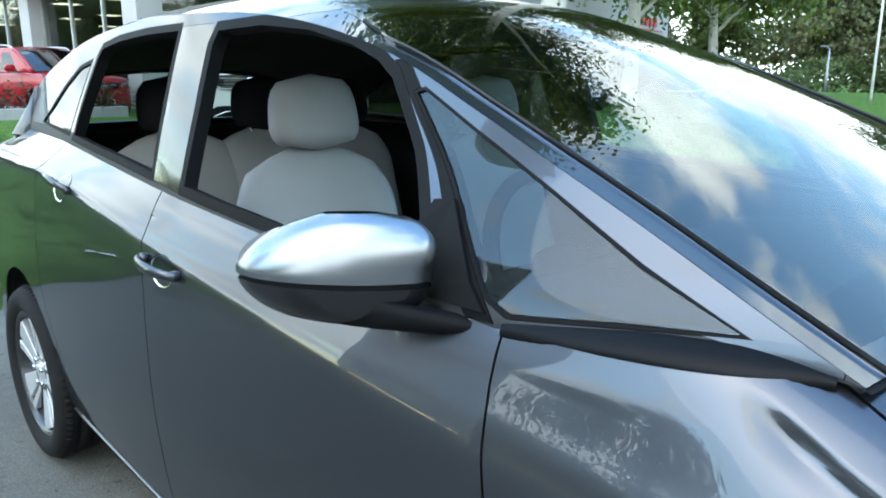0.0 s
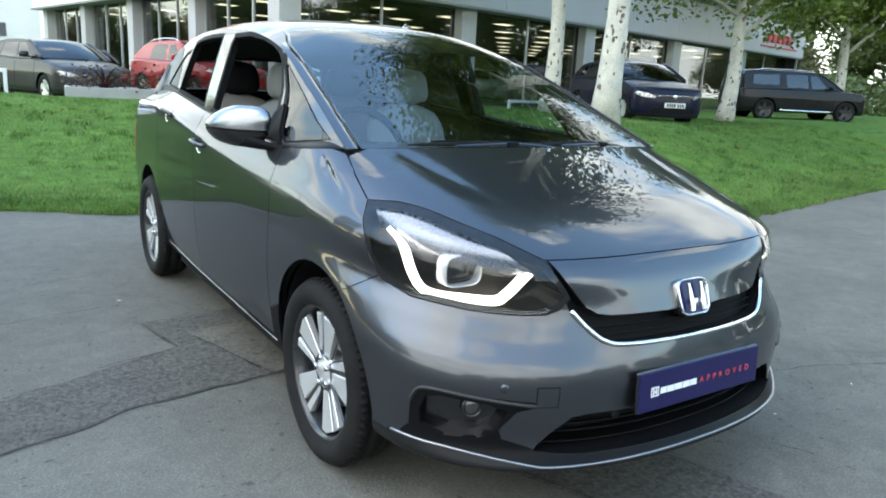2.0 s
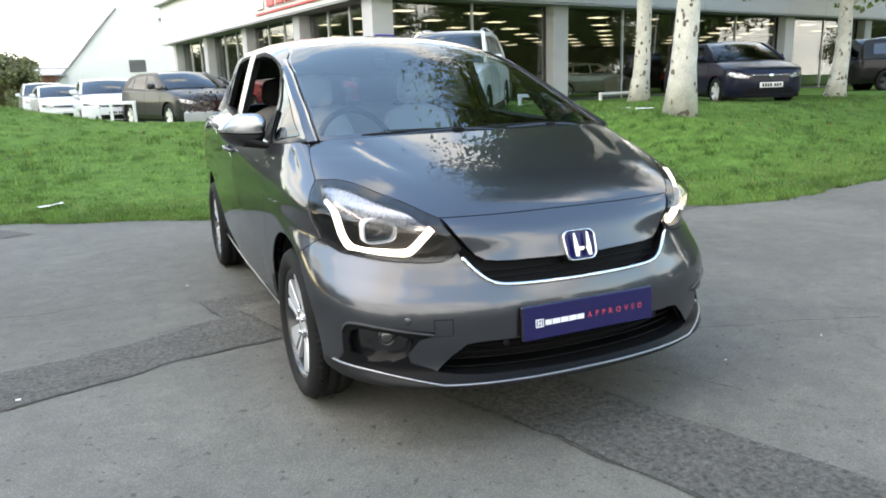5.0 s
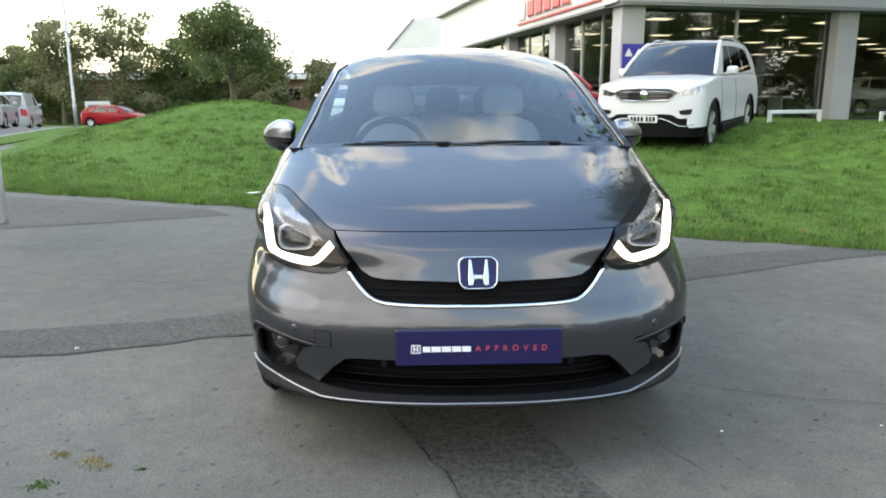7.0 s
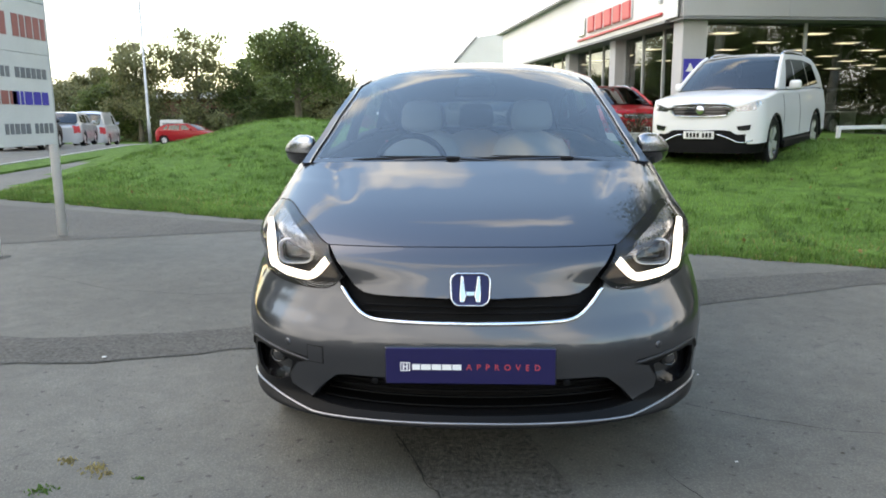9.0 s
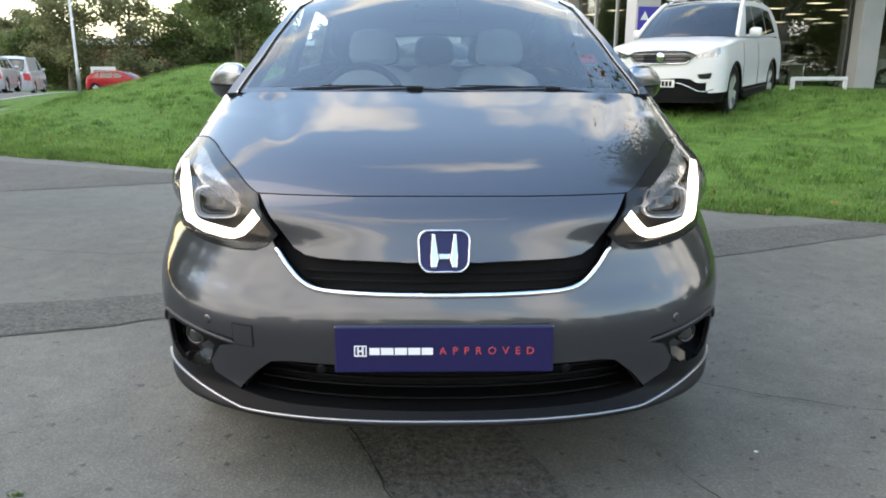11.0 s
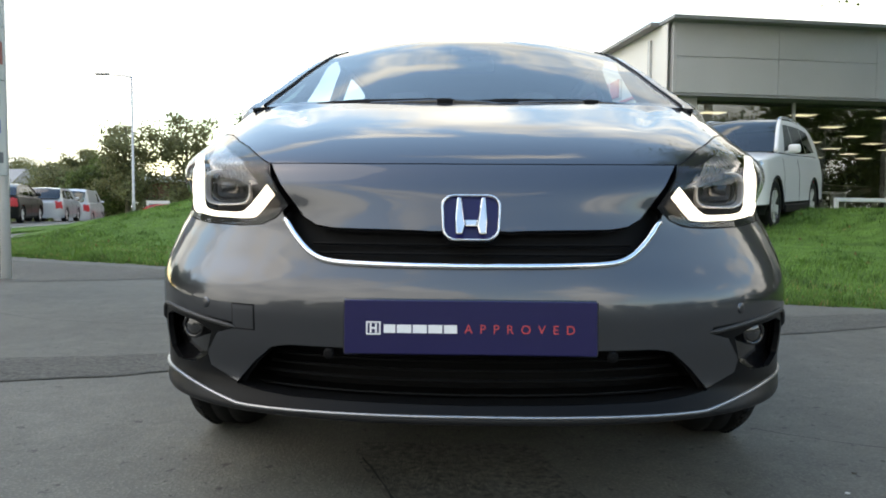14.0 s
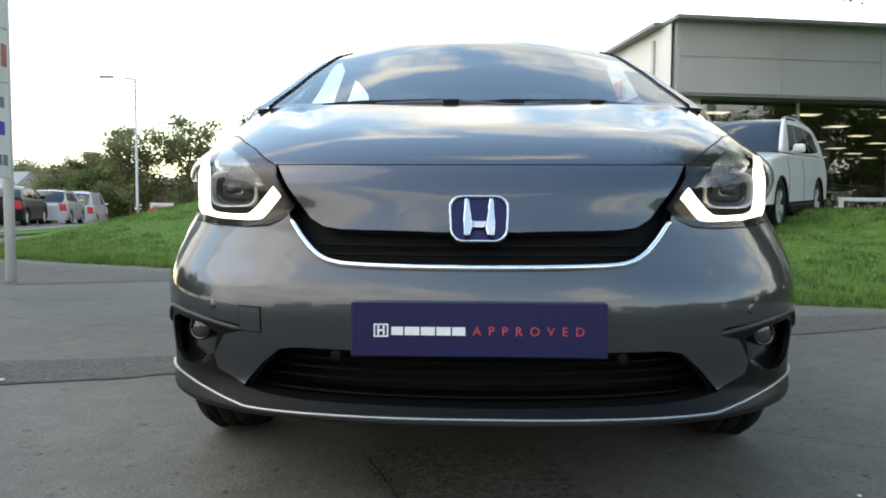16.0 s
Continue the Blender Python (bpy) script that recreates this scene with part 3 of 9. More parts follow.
# ---- the grey hatchback ----
# level, nose y and z on the centre line, nose length, nose power, half width, side z, rise to the rear
BODY = [
    (0, 0.20, 0.226, 0.50, 2.6, 0.70, 0.225, 0.0), (1, 0.05, 0.243, 0.54, 2.45, 0.750, 0.243, 0.0),
    (2, -0.025, 0.25, 0.54, 2.36, 0.797, 0.255, 0.0), (3, 0.005, 0.31, 0.57, 2.38, 0.818, 0.33, 0.01),
    (4, 0.0, 0.41, 0.60, 2.44, 0.832, 0.44, 0.02), (5, 0.0, 0.50, 0.66, 2.5, 0.842, 0.55, 0.05),
    (6, 0.028, 0.59, 0.80, 2.5, 0.843, 0.66, 0.08), (7, 0.063, 0.68, 1.0, 2.75, 0.840, 0.75, 0.14),
    (8, 0.098, 0.755, 0.98, 3.4, 0.833, 0.825, 0.20), (9, 0.16, 0.81, 0.97, 3.7, 0.822, 0.865, 0.185),
    (10, 0.33, 0.885, 0.90, 3.6, 0.806, 0.905, 0.165), (11, 0.60, 0.967, 0.72, 4.2, 0.789, 0.945, 0.145),
    (12, 0.80, 1.024, 0.46, 4.6, 0.770, 0.98, 0.13),
]
Y_SIDE_END, Y_TAIL = 3.74, 4.03


def rise(y):
    return sstep(0.9, 3.4, y) * 0.6 + 0.4 * min(1, max(0, (y - 1.1) / 2.0))


def taper(l, y):
    return (0.02 + 0.05 * sstep(6, 12, l)) * max(0.0, y - 2.1) ** 1.4


def body_ring(l, nn=44, ns=70, nr=14):
    yc, zc, ln, p, w, zs, up = smooth_keys(BODY, l)
    out = []
    for i in range(nn):
        f = (i / nn) * math.pi / 2
        s, c = math.sin(f) ** (2 / p), math.cos(f) ** (2 / p)
        y = yc + ln * (1 - c)
        g = sstep(0.0, 1.0, (1 - c)) if l < 11 else (1 - c)
        d = w * s - (0.44 + 0.27 * (y - 0.385))
        fold = 0.010 * math.exp(-abs(d) / 0.035) * sstep(0.34, 0.62, y) * sstep(9.2, 10.0, l) * (1 - sstep(11.6, 12.0, l))
        out.append((w * s, y, zc + (zs + up * rise(y) - zc) * g - fold))
    y0 = yc + ln
    for i in range(ns + 1):
        y = y0 + (Y_SIDE_END - y0) * i / ns
        out.append((w - taper(l, y), y, zs + up * rise(y)))
    w1 = w - taper(l, Y_SIDE_END)
    for i in range(1, nr + 1):
        f = i / nr * math.pi / 2
        y = Y_SIDE_END + (Y_TAIL - 0.10 * sstep(6, 12, l) - Y_SIDE_END) * math.sin(f) ** (2 / 3)
        out.append((w1 * math.cos(f) ** (2 / 3), y, zs + up * rise(y)))
    return out


RAIL = [(0.86, 1.015), (1.1, 1.118), (1.4, 1.243), (1.65, 1.338), (1.95, 1.405), (2.3, 1.432), (2.7, 1.432), (3.1, 1.40), (3.5, 1.325), (3.75, 1.25)]
CENTRE = [(0.86, 0.80, 1.024), (1.4, 1.28, 1.246), (1.95, 1.80, 1.452), (2.2, 2.12, 1.500), (2.5, 2.45, 1.516), (2.9, 2.88, 1.508), (3.3, 3.3, 1.465), (3.75, 3.8, 1.34)]


def belt(y):
    return 0.98 + 0.13 * rise(y) + 0.04 * sstep(1.3, 0.86, y)


def side_x(y, z):
    """Half width of the glasshouse."""
    h = max(0.0, z - belt(y))
    front = 0.058 * sstep(1.30, 0.86, y)
    lean_in = 0.040 * sstep(0.0, 0.2, h) * sstep(2.4, 1.5, y)
    return 0.770 - taper(12, y) - front - lean_in - 0.27 * h - 0.16 * h * h


def rail_pt(y):
    z = smooth_keys(RAIL, y)[0]
    return (side_x(y, z), y, z)


def top_row(yr, n=40):
    """From rail to rail across the windscreen or the roof."""
    e = rail_pt(yr)
    yc, zc = smooth_keys(CENTRE, yr)
    out = []
    for i in range(n + 1):
        x = e[0] * (2 * i / n - 1)
        k = abs(x / e[0])
        out.append((x, yc + (e[1] - yc) * k ** 2.2, zc + (e[2] - zc) * (0.55 * k ** 2 + 0.45 * k ** 5)))
    return out



from mathutils.bvhtree import BVHTree


def in_poly(p, poly):
    a, b, hit = p[0], p[1], False
    for (x1, y1), (x2, y2) in zip(poly, poly[1:] + poly[:1]):
        if (y1 > b) != (y2 > b) and a < (x2 - x1) * (b - y1) / (y2 - y1) + x1:
            hit = not hit
    return hit


def grow(poly, d):
    """An outline pushed outwards by d."""
    n, out = len(poly), []
    area = sum(x1 * y2 - x2 * y1 for (x1, y1), (x2, y2) in zip(poly, poly[1:] + poly[:1]))
    sg = 1 if area > 0 else -1
    for i in range(n):
        a, b, c = Vector(poly[i - 1]), Vector(poly[i]), Vector(poly[(i + 1) % n])
        e1, e2 = (b - a).normalized(), (c - b).normalized()
        n1, n2 = Vector((e1.y, -e1.x)) * sg, Vector((e2.y, -e2.x)) * sg
        m = (n1 + n2)
        m = m.normalized() / max(0.5, math.sqrt(max(0.05, (1 + n1.dot(n2)) / 2))) if m.length > 1e-6 else n1
        out.append((b.x + m.x * d, b.y + m.y * d))
    return out


CHARTS = {"F": (lambda v: (v.x, v.z), lambda da, db: Vector((db, 0, -da))),
          "S": (lambda v: (v.y, v.z), lambda da, db: Vector((0, db, -da))),
          "C": (lambda v: (v.x + v.y, v.z), lambda da, db: Vector((db, db, -da)))}


def score(bm, chart, poly, ok=lambda c: True, closed=True):
    """Cut the outline of a panel into a surface."""
    to, nrm = CHARTS[chart]
    pad = 0.05
    pairs = list(zip(poly, poly[1:] + (poly[:1] if closed else [])))
    for (a1, b1), (a2, b2) in pairs:
        lo_a, hi_a, lo_b, hi_b = min(a1, a2) - pad, max(a1, a2) + pad, min(b1, b2) - pad, max(b1, b2) + pad
        fs = []
        for f in bm.faces:
            c = f.calc_center_median()
            q = to(c)
            if lo_a < q[0] < hi_a and lo_b < q[1] < hi_b and ok(c):
                fs.append(f)
        n = nrm(a2 - a1, b2 - b1)
        if not fs or n.length < 1e-9:
            continue
        p0 = {"F": Vector((a1, 0, b1)), "S": Vector((0, a1, b1)), "C": Vector((a1, 0, b1))}[chart]
        geom = list({g for f in fs for g in (f, *f.edges, *f.verts)})
        bmesh.ops.bisect_plane(bm, geom=geom, plane_co=p0, plane_no=n.normalized(), dist=1e-5)


def panel_bm(src, faces, gap=0.002, flange=0.012, mirror=False, both=False):
    """A panel of its own out of faces of a surface: drawn in by the gap, its edges turned in."""
    bm = bmesh.new()
    for sg in ((1, -1) if both else ((-1,) if mirror else (1,))):
        vmap = {}
        made = []
        for f in faces:
            vs = []
            for v in f.verts:
                if v not in vmap:
                    vmap[v] = bm.verts.new((v.co.x * sg, v.co.y, v.co.z))
                vs.append(vmap[v])
            made.append(bm.faces.new(vs if sg > 0 else vs[::-1]))
    if both:
        bmesh.ops.remove_doubles(bm, verts=[v for v in bm.verts if abs(v.co.x) < 1e-4], dist=2e-4)
    bm.normal_update()
    if gap:
        # narrow strips along the outline are taken up before it is drawn in
        rim = {v for e in bm.edges if e.is_boundary for v in e.verts}
        near = {}
        for e in bm.edges:
            a, b = e.verts
            if (a in rim) != (b in rim) and e.calc_length() < 1.8 * gap:
                near[b if a in rim else a] = a if a in rim else b
        if near:
            bmesh.ops.weld_verts(bm, targetmap=near)
            bm.normal_update()
    edge = [e for e in bm.edges if e.is_boundary and e.link_faces]
    move = {}
    for e in edge:
        f = e.link_faces[0]
        d = (e.verts[1].co - e.verts[0].co).normalized()
        inn = f.calc_center_median() - (e.verts[0].co + e.verts[1].co) / 2
        inn -= d * inn.dot(d)
        if inn.length > 1e-9:
            inn.normalize()
            for v in e.verts:
                move.setdefault(v, []).append(inn)
    nrm = {}
    for v in move:
        # slivers left by the scoring have no say in the turned edge
        nn_ = Vector()
        for f in v.link_faces:
            nn_ += f.normal * f.calc_area()
            for e in f.edges:
                for g in e.link_faces:
                    nn_ += g.normal * g.calc_area()
        nrm[v] = nn_.normalized() if nn_.length > 1e-12 else v.normal.copy()
    for v, ds in move.items():
        v.co += sum(ds, Vector()) / len(ds) * gap
    if flange:
        up, dn = {}, {}
        for e in edge:
            for v in e.verts:
                if v not in up:
                    up[v] = bm.verts.new(v.co)
                    dn[v] = bm.verts.new(v.co - nrm[v] * flange)
            f = e.link_faces[0]
            a, b = e.verts
            lv = list(f.verts)
            if lv[(lv.index(a) + 1) % len(lv)] == b:
                a, b = b, a
            bm.faces.new((up[a], up[b], dn[b], dn[a]))
    # slivers that the drawing in has turned over are taken out
    bm.normal_update()
    bad = []
    for f in bm.faces:
        mine = [nrm[v] for v in f.verts if v in nrm]
        if mine and f.calc_area() < 2e-5 and f.normal.dot(sum(mine, Vector()).normalized()) < 0.4:
            bad.append(f)
    if bad:
        bmesh.ops.delete(bm, geom=bad, context="FACES")
    return bm


def dense(pts, k=4):
    keys = [(i, *p) for i, p in enumerate(pts)]
    return [tuple(float(c) for c in smooth_keys(keys, i / k)) for i in range(k * (len(pts) - 1) + 1)]


main_car = thing("hatchback_car", "gunmetal grey metallic five-door hatchback parked on the asphalt", "car")

# --- lower body: one smooth surface, scored along its panel lines ---
hb = bmesh.new()
grid_faces(hb, [body_ring(l / 8, nn=56, ns=84) for l in range(0, 97)])
bmesh.ops.recalc_face_normals(hb, faces=hb.faces[:])
if sum(f.normal.x for f in hb.faces) < 0:
    bmesh.ops.reverse_faces(hb, faces=hb.faces[:])
SKIN = BVHTree.FromBMesh(hb)


def skin_c(s, z, off=0.0):
    """The point of the skin where x + y = s at height z, pushed out by off."""
    o = Vector((s / 2 + 2, s / 2 - 2, z))
    p, n, _, _ = SKIN.ray_cast(o, Vector((-1, 1, 0)).normalized())
    return (p + n * off, n) if p is not None else (Vector((s / 2, s / 2, z)), Vector((0.7, -0.7, 0)))


def skin_f(x, z, off=0.0):
    p, n, _, _ = SKIN.ray_cast(Vector((x, -2, z)), Vector((0, 1, 0)))
    return (p + n * off, n) if p is not None else (Vector((x, 0, z)), Vector((0, -1, 0)))


def skin_s(y, z, off=0.0):
    p, n, _, _ = SKIN.ray_cast(Vector((2, y, z)), Vector((-1, 0, 0)))
    return (p + n * off, n) if p is not None else (Vector((0.8, y, z)), Vector((1, 0, 0)))


# the line that lamp and bonnet share
BROW = dense([(0.637, 0.795), (0.82, 0.838), (0.99, 0.867), (1.12, 0.888), (1.25, 0.899), (1.382, 0.893)], 3)
LAMP = [(0.527, 0.699), (0.570, 0.744), *BROW,
        (1.375, 0.85), (1.345, 0.805), (1.325, 0.755), (1.27, 0.697), (1.13, 0.668), (0.886, 0.655), (0.70, 0.652), (0.61, 0.656), (0.565, 0.67)]
BONNET = [(-0.1, 0.7925), (0.387, 0.793), *BROW,
          (1.493, 0.955), (1.59, 1.014), (1.66, 1.07), (1.7, 1.3), (-0.1, 1.3)]
GRILLE = [(-0.1, 0.645), (0.09, 0.645), (0.30, 0.649), (0.340, 0.655), (0.370, 0.672), (0.397, 0.705), (0.430, 0.746), (0.455, 0.786), (0.464, 0.797),
          (0.446, 0.742), (0.425, 0.692), (0.412, 0.662), (0.385, 0.628), (0.357, 0.600), (0.335, 0.586), (0.31, 0.577), (0.266, 0.572), (-0.1, 0.569)]
LOWGRILLE = [(-0.1, 0.397), (0.395, 0.397), (0.43, 0.390), (0.475, 0.352), (0.522, 0.300), (0.46, 0.292), (0.385, 0.287), (-0.1, 0.283)]
TRIM = [(-0.2, 0.283), (0.416, 0.287), (0.52, 0.292), (0.60, 0.300), (0.735, 0.33), (0.745, 0.36), (0.685, 0.413), (0.62, 0.425), (0.62, 0.438), (0.79, 0.449),
        (0.99, 0.455), (1.05, 0.447), (1.085, 0.40), (1.09, 0.335), (1.14, 0.298), (0.92, 0.294), (0.765, 0.282), (0.594, 0.263), (0.52, 0.26), (0.248, 0.261), (-0.2, 0.263)]
ARCH_F = [(0.805 + 0.347 * math.cos(k * math.tau / 40), 0.325 + 0.35 * math.sin(k * math.tau / 40)) for k in range(40)]
ARCH_R = [(3.342 + 0.345 * math.cos(k * math.tau / 40), 0.325 + 0.35 * math.sin(k * math.tau / 40)) for k in range(40)]
WING_SEAM = [(1.27, 0.706), (1.40, 0.657), (1.46, 0.63)]
DOOR_F = [(1.262, 1.2), (1.238, 0.93), (1.205, 0.76), (1.222, 0.50), (1.225, 0.302), (2.205, 0.302), (2.205, 0.6), (2.21, 0.85), (2.222, 0.98), (2.27, 1.2)]
DOOR_R = [(2.205, 0.302), (2.94, 0.310), (2.955, 0.40), (2.985, 0.51), (3.045, 0.61), (3.066, 0.70), (3.062, 0.82), (3.05, 0.967), (3.06, 1.2), (2.27, 1.2), (2.222, 0.98), (2.21, 0.85), (2.205, 0.6)]
SILL = [(1.02, 0.10), (1.02, 0.262), (3.14, 0.272), (3.14, 0.10)]
FUEL_TAIL = [(3.80, 0.66), (3.92, 0.66), (3.94, 0.80), (3.90, 1.02), (3.80, 1.02), (3.79, 0.80)]
FOGWELL = [(0.750, 0.352), (0.71, 0.412), (0.80, 0.432), (0.97, 0.440), (1.03, 0.428), (1.05, 0.39), (1.045, 0.345), (0.95, 0.325), (0.82, 0.33)]
NOSE = [(-0.1, 0.645), (0.09, 0.645), (0.30, 0.649), (0.340, 0.655), (0.370, 0.672), (0.397, 0.705), (0.430, 0.746), (0.455, 0.786), (0.464, 0.797), (0.464, 0.83), (-0.1, 0.83)]
UNDERLIP = [(-0.2, 0.263), (0.248, 0.261), (0.52, 0.26), (0.594, 0.263), (0.765, 0.282), (0.92, 0.294), (1.14, 0.298), (1.5, 0.29), (1.5, 0.1), (-0.2, 0.1)]

front = lambda c: c.y < 0.9
side = lambda c: c.y > 0.42 and c.x > 0.5
for ch, po, ok in (("C", LAMP, front), ("C", BONNET, lambda c: c.y < 1.1), ("F", GRILLE, lambda c: c.y < 0.4), ("F", LOWGRILLE, lambda c: c.y < 0.3),
                   ("C", TRIM, lambda c: c.y < 0.5), ("C", FOGWELL, lambda c: c.y < 0.5), ("S", ARCH_F, side), ("S", ARCH_R, side), ("S", DOOR_F, side), ("S", DOOR_R, side), ("S", SILL, side), ("S", FUEL_TAIL, side)):
    score(hb, ch, po, ok)
score(hb, "C", WING_SEAM, front, closed=False)
# the short pressed crease that runs forward from the pillar's foot
CREASE = ((0.735, 0.903), (0.955, 1.006))
crease_near = lambda c: 0.66 < c.y < 1.0 and c.x > 0.55 and 0.82 < c.z < 1.06
for d in (-0.006, 0.0, 0.005, 0.012, 0.022, 0.040):
    score(hb, "S", [(CREASE[0][0], CREASE[0][1] - d), (CREASE[1][0], CREASE[1][1] - d)], crease_near, closed=False)
hb.normal_update()
for v in hb.verts:
    if crease_near(v.co):
        k = (v.co.y - CREASE[0][0]) / (CREASE[1][0] - CREASE[0][0])
        u = CREASE[0][1] + (CREASE[1][1] - CREASE[0][1]) * k - v.co.z
        if k > 0 and u > 0.001:
            deep = 0.010 * min(1.0, k * 1.3) ** 0.8 * (1 - sstep(0.72, 1.02, k))
            v.co -= v.normal * deep * (u / 0.012 if u < 0.012 else math.exp(-((u - 0.012) / 0.026) ** 2))
bmesh.ops.remove_doubles(hb, verts=hb.verts[:], dist=0.0007)
bmesh.ops.dissolve_degenerate(hb, dist=2e-5, edges=hb.edges[:])
bmesh.ops.recalc_face_normals(hb, faces=hb.faces[:])
if sum(f.normal.x * f.calc_area() for f in hb.faces) < 0:
    bmesh.ops.reverse_faces(hb, faces=hb.faces[:])
hb.normal_update()
groups = {}
for f in hb.faces:
    c = f.calc_center_median()
    s, yz, xz = (c.x + c.y, c.z), (c.y, c.z), (c.x, c.z)
    if side(c) and (in_poly(yz, ARCH_F) or in_poly(yz, ARCH_R)):
        key = None
    elif c.y < 0.9 and in_poly(s, LAMP):
        key = "lamp"
    elif c.y < 0.35 and c.x < 0.5 and in_poly(xz, GRILLE):
        key = "grille"
    elif c.y < 1.15 and in_poly(s, BONNET):
        key = "bonnet"
    elif c.y < 0.25 and c.x < 0.55 and in_poly(xz, LOWGRILLE):
        key = "lowgrille"
    elif c.y < 0.5 and in_poly(s, FOGWELL):
        key = "fogwell"
    elif c.y < 0.5 and in_poly(s, TRIM):
        key = "trim"
    elif c.y < 0.6 and in_poly(s, UNDERLIP):
        key = "underlip"
    elif side(c) and in_poly(yz, SILL):
        key = "sill"
    elif side(c) and in_poly(yz, DOOR_F):
        key = "door_f"
    elif side(c) and in_poly(yz, DOOR_R):
        key = "door_r"
    elif side(c) and in_poly(yz, FUEL_TAIL):
        key = "tail"
    elif c.y > 3.0:
        key = "quarter"
    elif c.y > 0.5 and s[0] > 1.27 + (0.706 - c.z) * 2.6 and c.z > 0.28 and not (c.y < 0.78 and c.z < 0.62):
        key = "wing"
    elif c.y < 0.4 and in_poly(xz, NOSE):
        key = "nose"
    elif c.y < 0.9:
        key = "bumper"
    else:
        key = "sill"
    groups.setdefault(key, []).append(f)

part("bonnet", panel_bm(hb, groups["bonnet"], both=True, flange=0.005), M_PAINT, main_car, smooth=True)
part("nose_panel", panel_bm(hb, groups["nose"], both=True, flange=0.02), M_PAINT, main_car, smooth=True)
bumper = part("front_bumper", panel_bm(hb, groups["bumper"], both=True, gap=0.0015, flange=0.006), M_PAINT, main_car, smooth=True)
part("under_lip", panel_bm(hb, groups["underlip"], both=True, gap=0.0), M_LIPGREY, bumper, "dark grey lower lip", smooth=True)
for mir in (True, False):
    part("front_wing", panel_bm(hb, groups["wing"], mirror=mir, flange=0.005), M_PAINT, main_car, smooth=True)
    part("quarter_panel", panel_bm(hb, groups["quarter"], mirror=mir, flange=0.005), M_PAINT, main_car, smooth=True)
    part("tail_lamp", panel_bm(hb, groups["tail"], mirror=mir), M_SIGNRED, main_car, "red tail lamp", smooth=True)
    part("sill", panel_bm(hb, groups["sill"], mirror=mir, gap=0.0), M_BLACKPLASTIC, main_car, "black plastic sill", smooth=True)
    part("lower_trim", panel_bm(hb, groups["trim"], mirror=mir, gap=0.0), M_TRIMDARK, bumper, "dark satin plastic lower bumper trim", smooth=True)
doors = {}
for mir in (True, False):
    for k, nm in (("door_f", "front_door"), ("door_r", "rear_door")):
        doors[k, mir] = part(nm, panel_bm(hb, groups[k], mirror=mir, flange=0.005), M_PAINT, main_car, smooth=True)
# dark liner behind the panel gaps
bm = bmesh.new()
for k in ("bonnet", "nose", "bumper", "wing", "door_f", "door_r", "quarter", "sill"):
    for f in groups[k]:
        for sg in (1, -1):
            vs = [bm.verts.new(((v.co.x - v.normal.x * 0.024) * sg, v.co.y - v.normal.y * 0.024, v.co.z - v.normal.z * 0.024)) for v in f.verts]
            bm.faces.new(vs if sg > 0 else vs[::-1])
bmesh.ops.remove_doubles(bm, verts=bm.verts[:], dist=1e-5)
part("inner_liner", bm, M_DARKTRIM, main_car, "dark inner body shell", smooth=True)

# --- wheel houses and floor pan ---
for sx in (-1, 1):
    for cy in (0.805, 3.342):
        bm = bmesh.new()
        n = 28
        rr = [[(sx * x, cy + (0.352 if cy < 2 else 0.35) * math.cos(math.radians(-12 + 204 * k / n)), 0.325 + 0.354 * math.sin(math.radians(-12 + 204 * k / n))) for k in range(n + 1)] for x in (0.80, 0.5)]
        grid_faces(bm, rr)
        bm.faces.new([bm.verts.new(p) for p in rr[1]])
        part("wheel_house", bm, M_DARKTRIM, main_car, "black wheel arch liner", smooth=True)
bm = bmesh.new()
box(bm, (0, 2.05, 0.20), (1.0, 3.5, 0.05))
box(bm, (0, 2.08, 0.215), (1.5, 1.6, 0.05))
box(bm, (0, 0.38, 0.252), (1.02, 0.36, 0.03))
part("floor_pan", bm, M_DARKTRIM, main_car, "black underbody")

# --- grilles ---
def grid_behind(name, faces, depth, parent, label):
    """A dark well behind an opening of the nose."""
    bm = bmesh.new()
    for sg in (1, -1):
        vm = {}
        for f in faces:
            vs = []
            for v in f.verts:
                if v not in vm:
                    vm[v] = bm.verts.new((v.co.x * sg, v.co.y + depth, v.co.z))
                vs.append(vm[v])
            bm.faces.new(vs if sg > 0 else vs[::-1])
    bmesh.ops.remove_doubles(bm, verts=bm.verts[:], dist=2e-4)
    edge = [e for e in bm.edges if e.is_boundary]
    r = bmesh.ops.extrude_edge_only(bm, edges=edge)
    bmesh.ops.translate(bm, vec=(0, -depth + 0.004, 0), verts=[g for g in r["geom"] if isinstance(g, bmesh.types.BMVert)])
    bmesh.ops.recalc_face_normals(bm, faces=bm.faces[:])
    return part(name, bm, M_BLACKPLASTIC, parent, label)


grid_behind("grille", groups["grille"], 0.045, main_car, "black upper grille recess")
grid_behind("lower_grille", groups["lowgrille"], 0.15, bumper, "black lower grille recess")


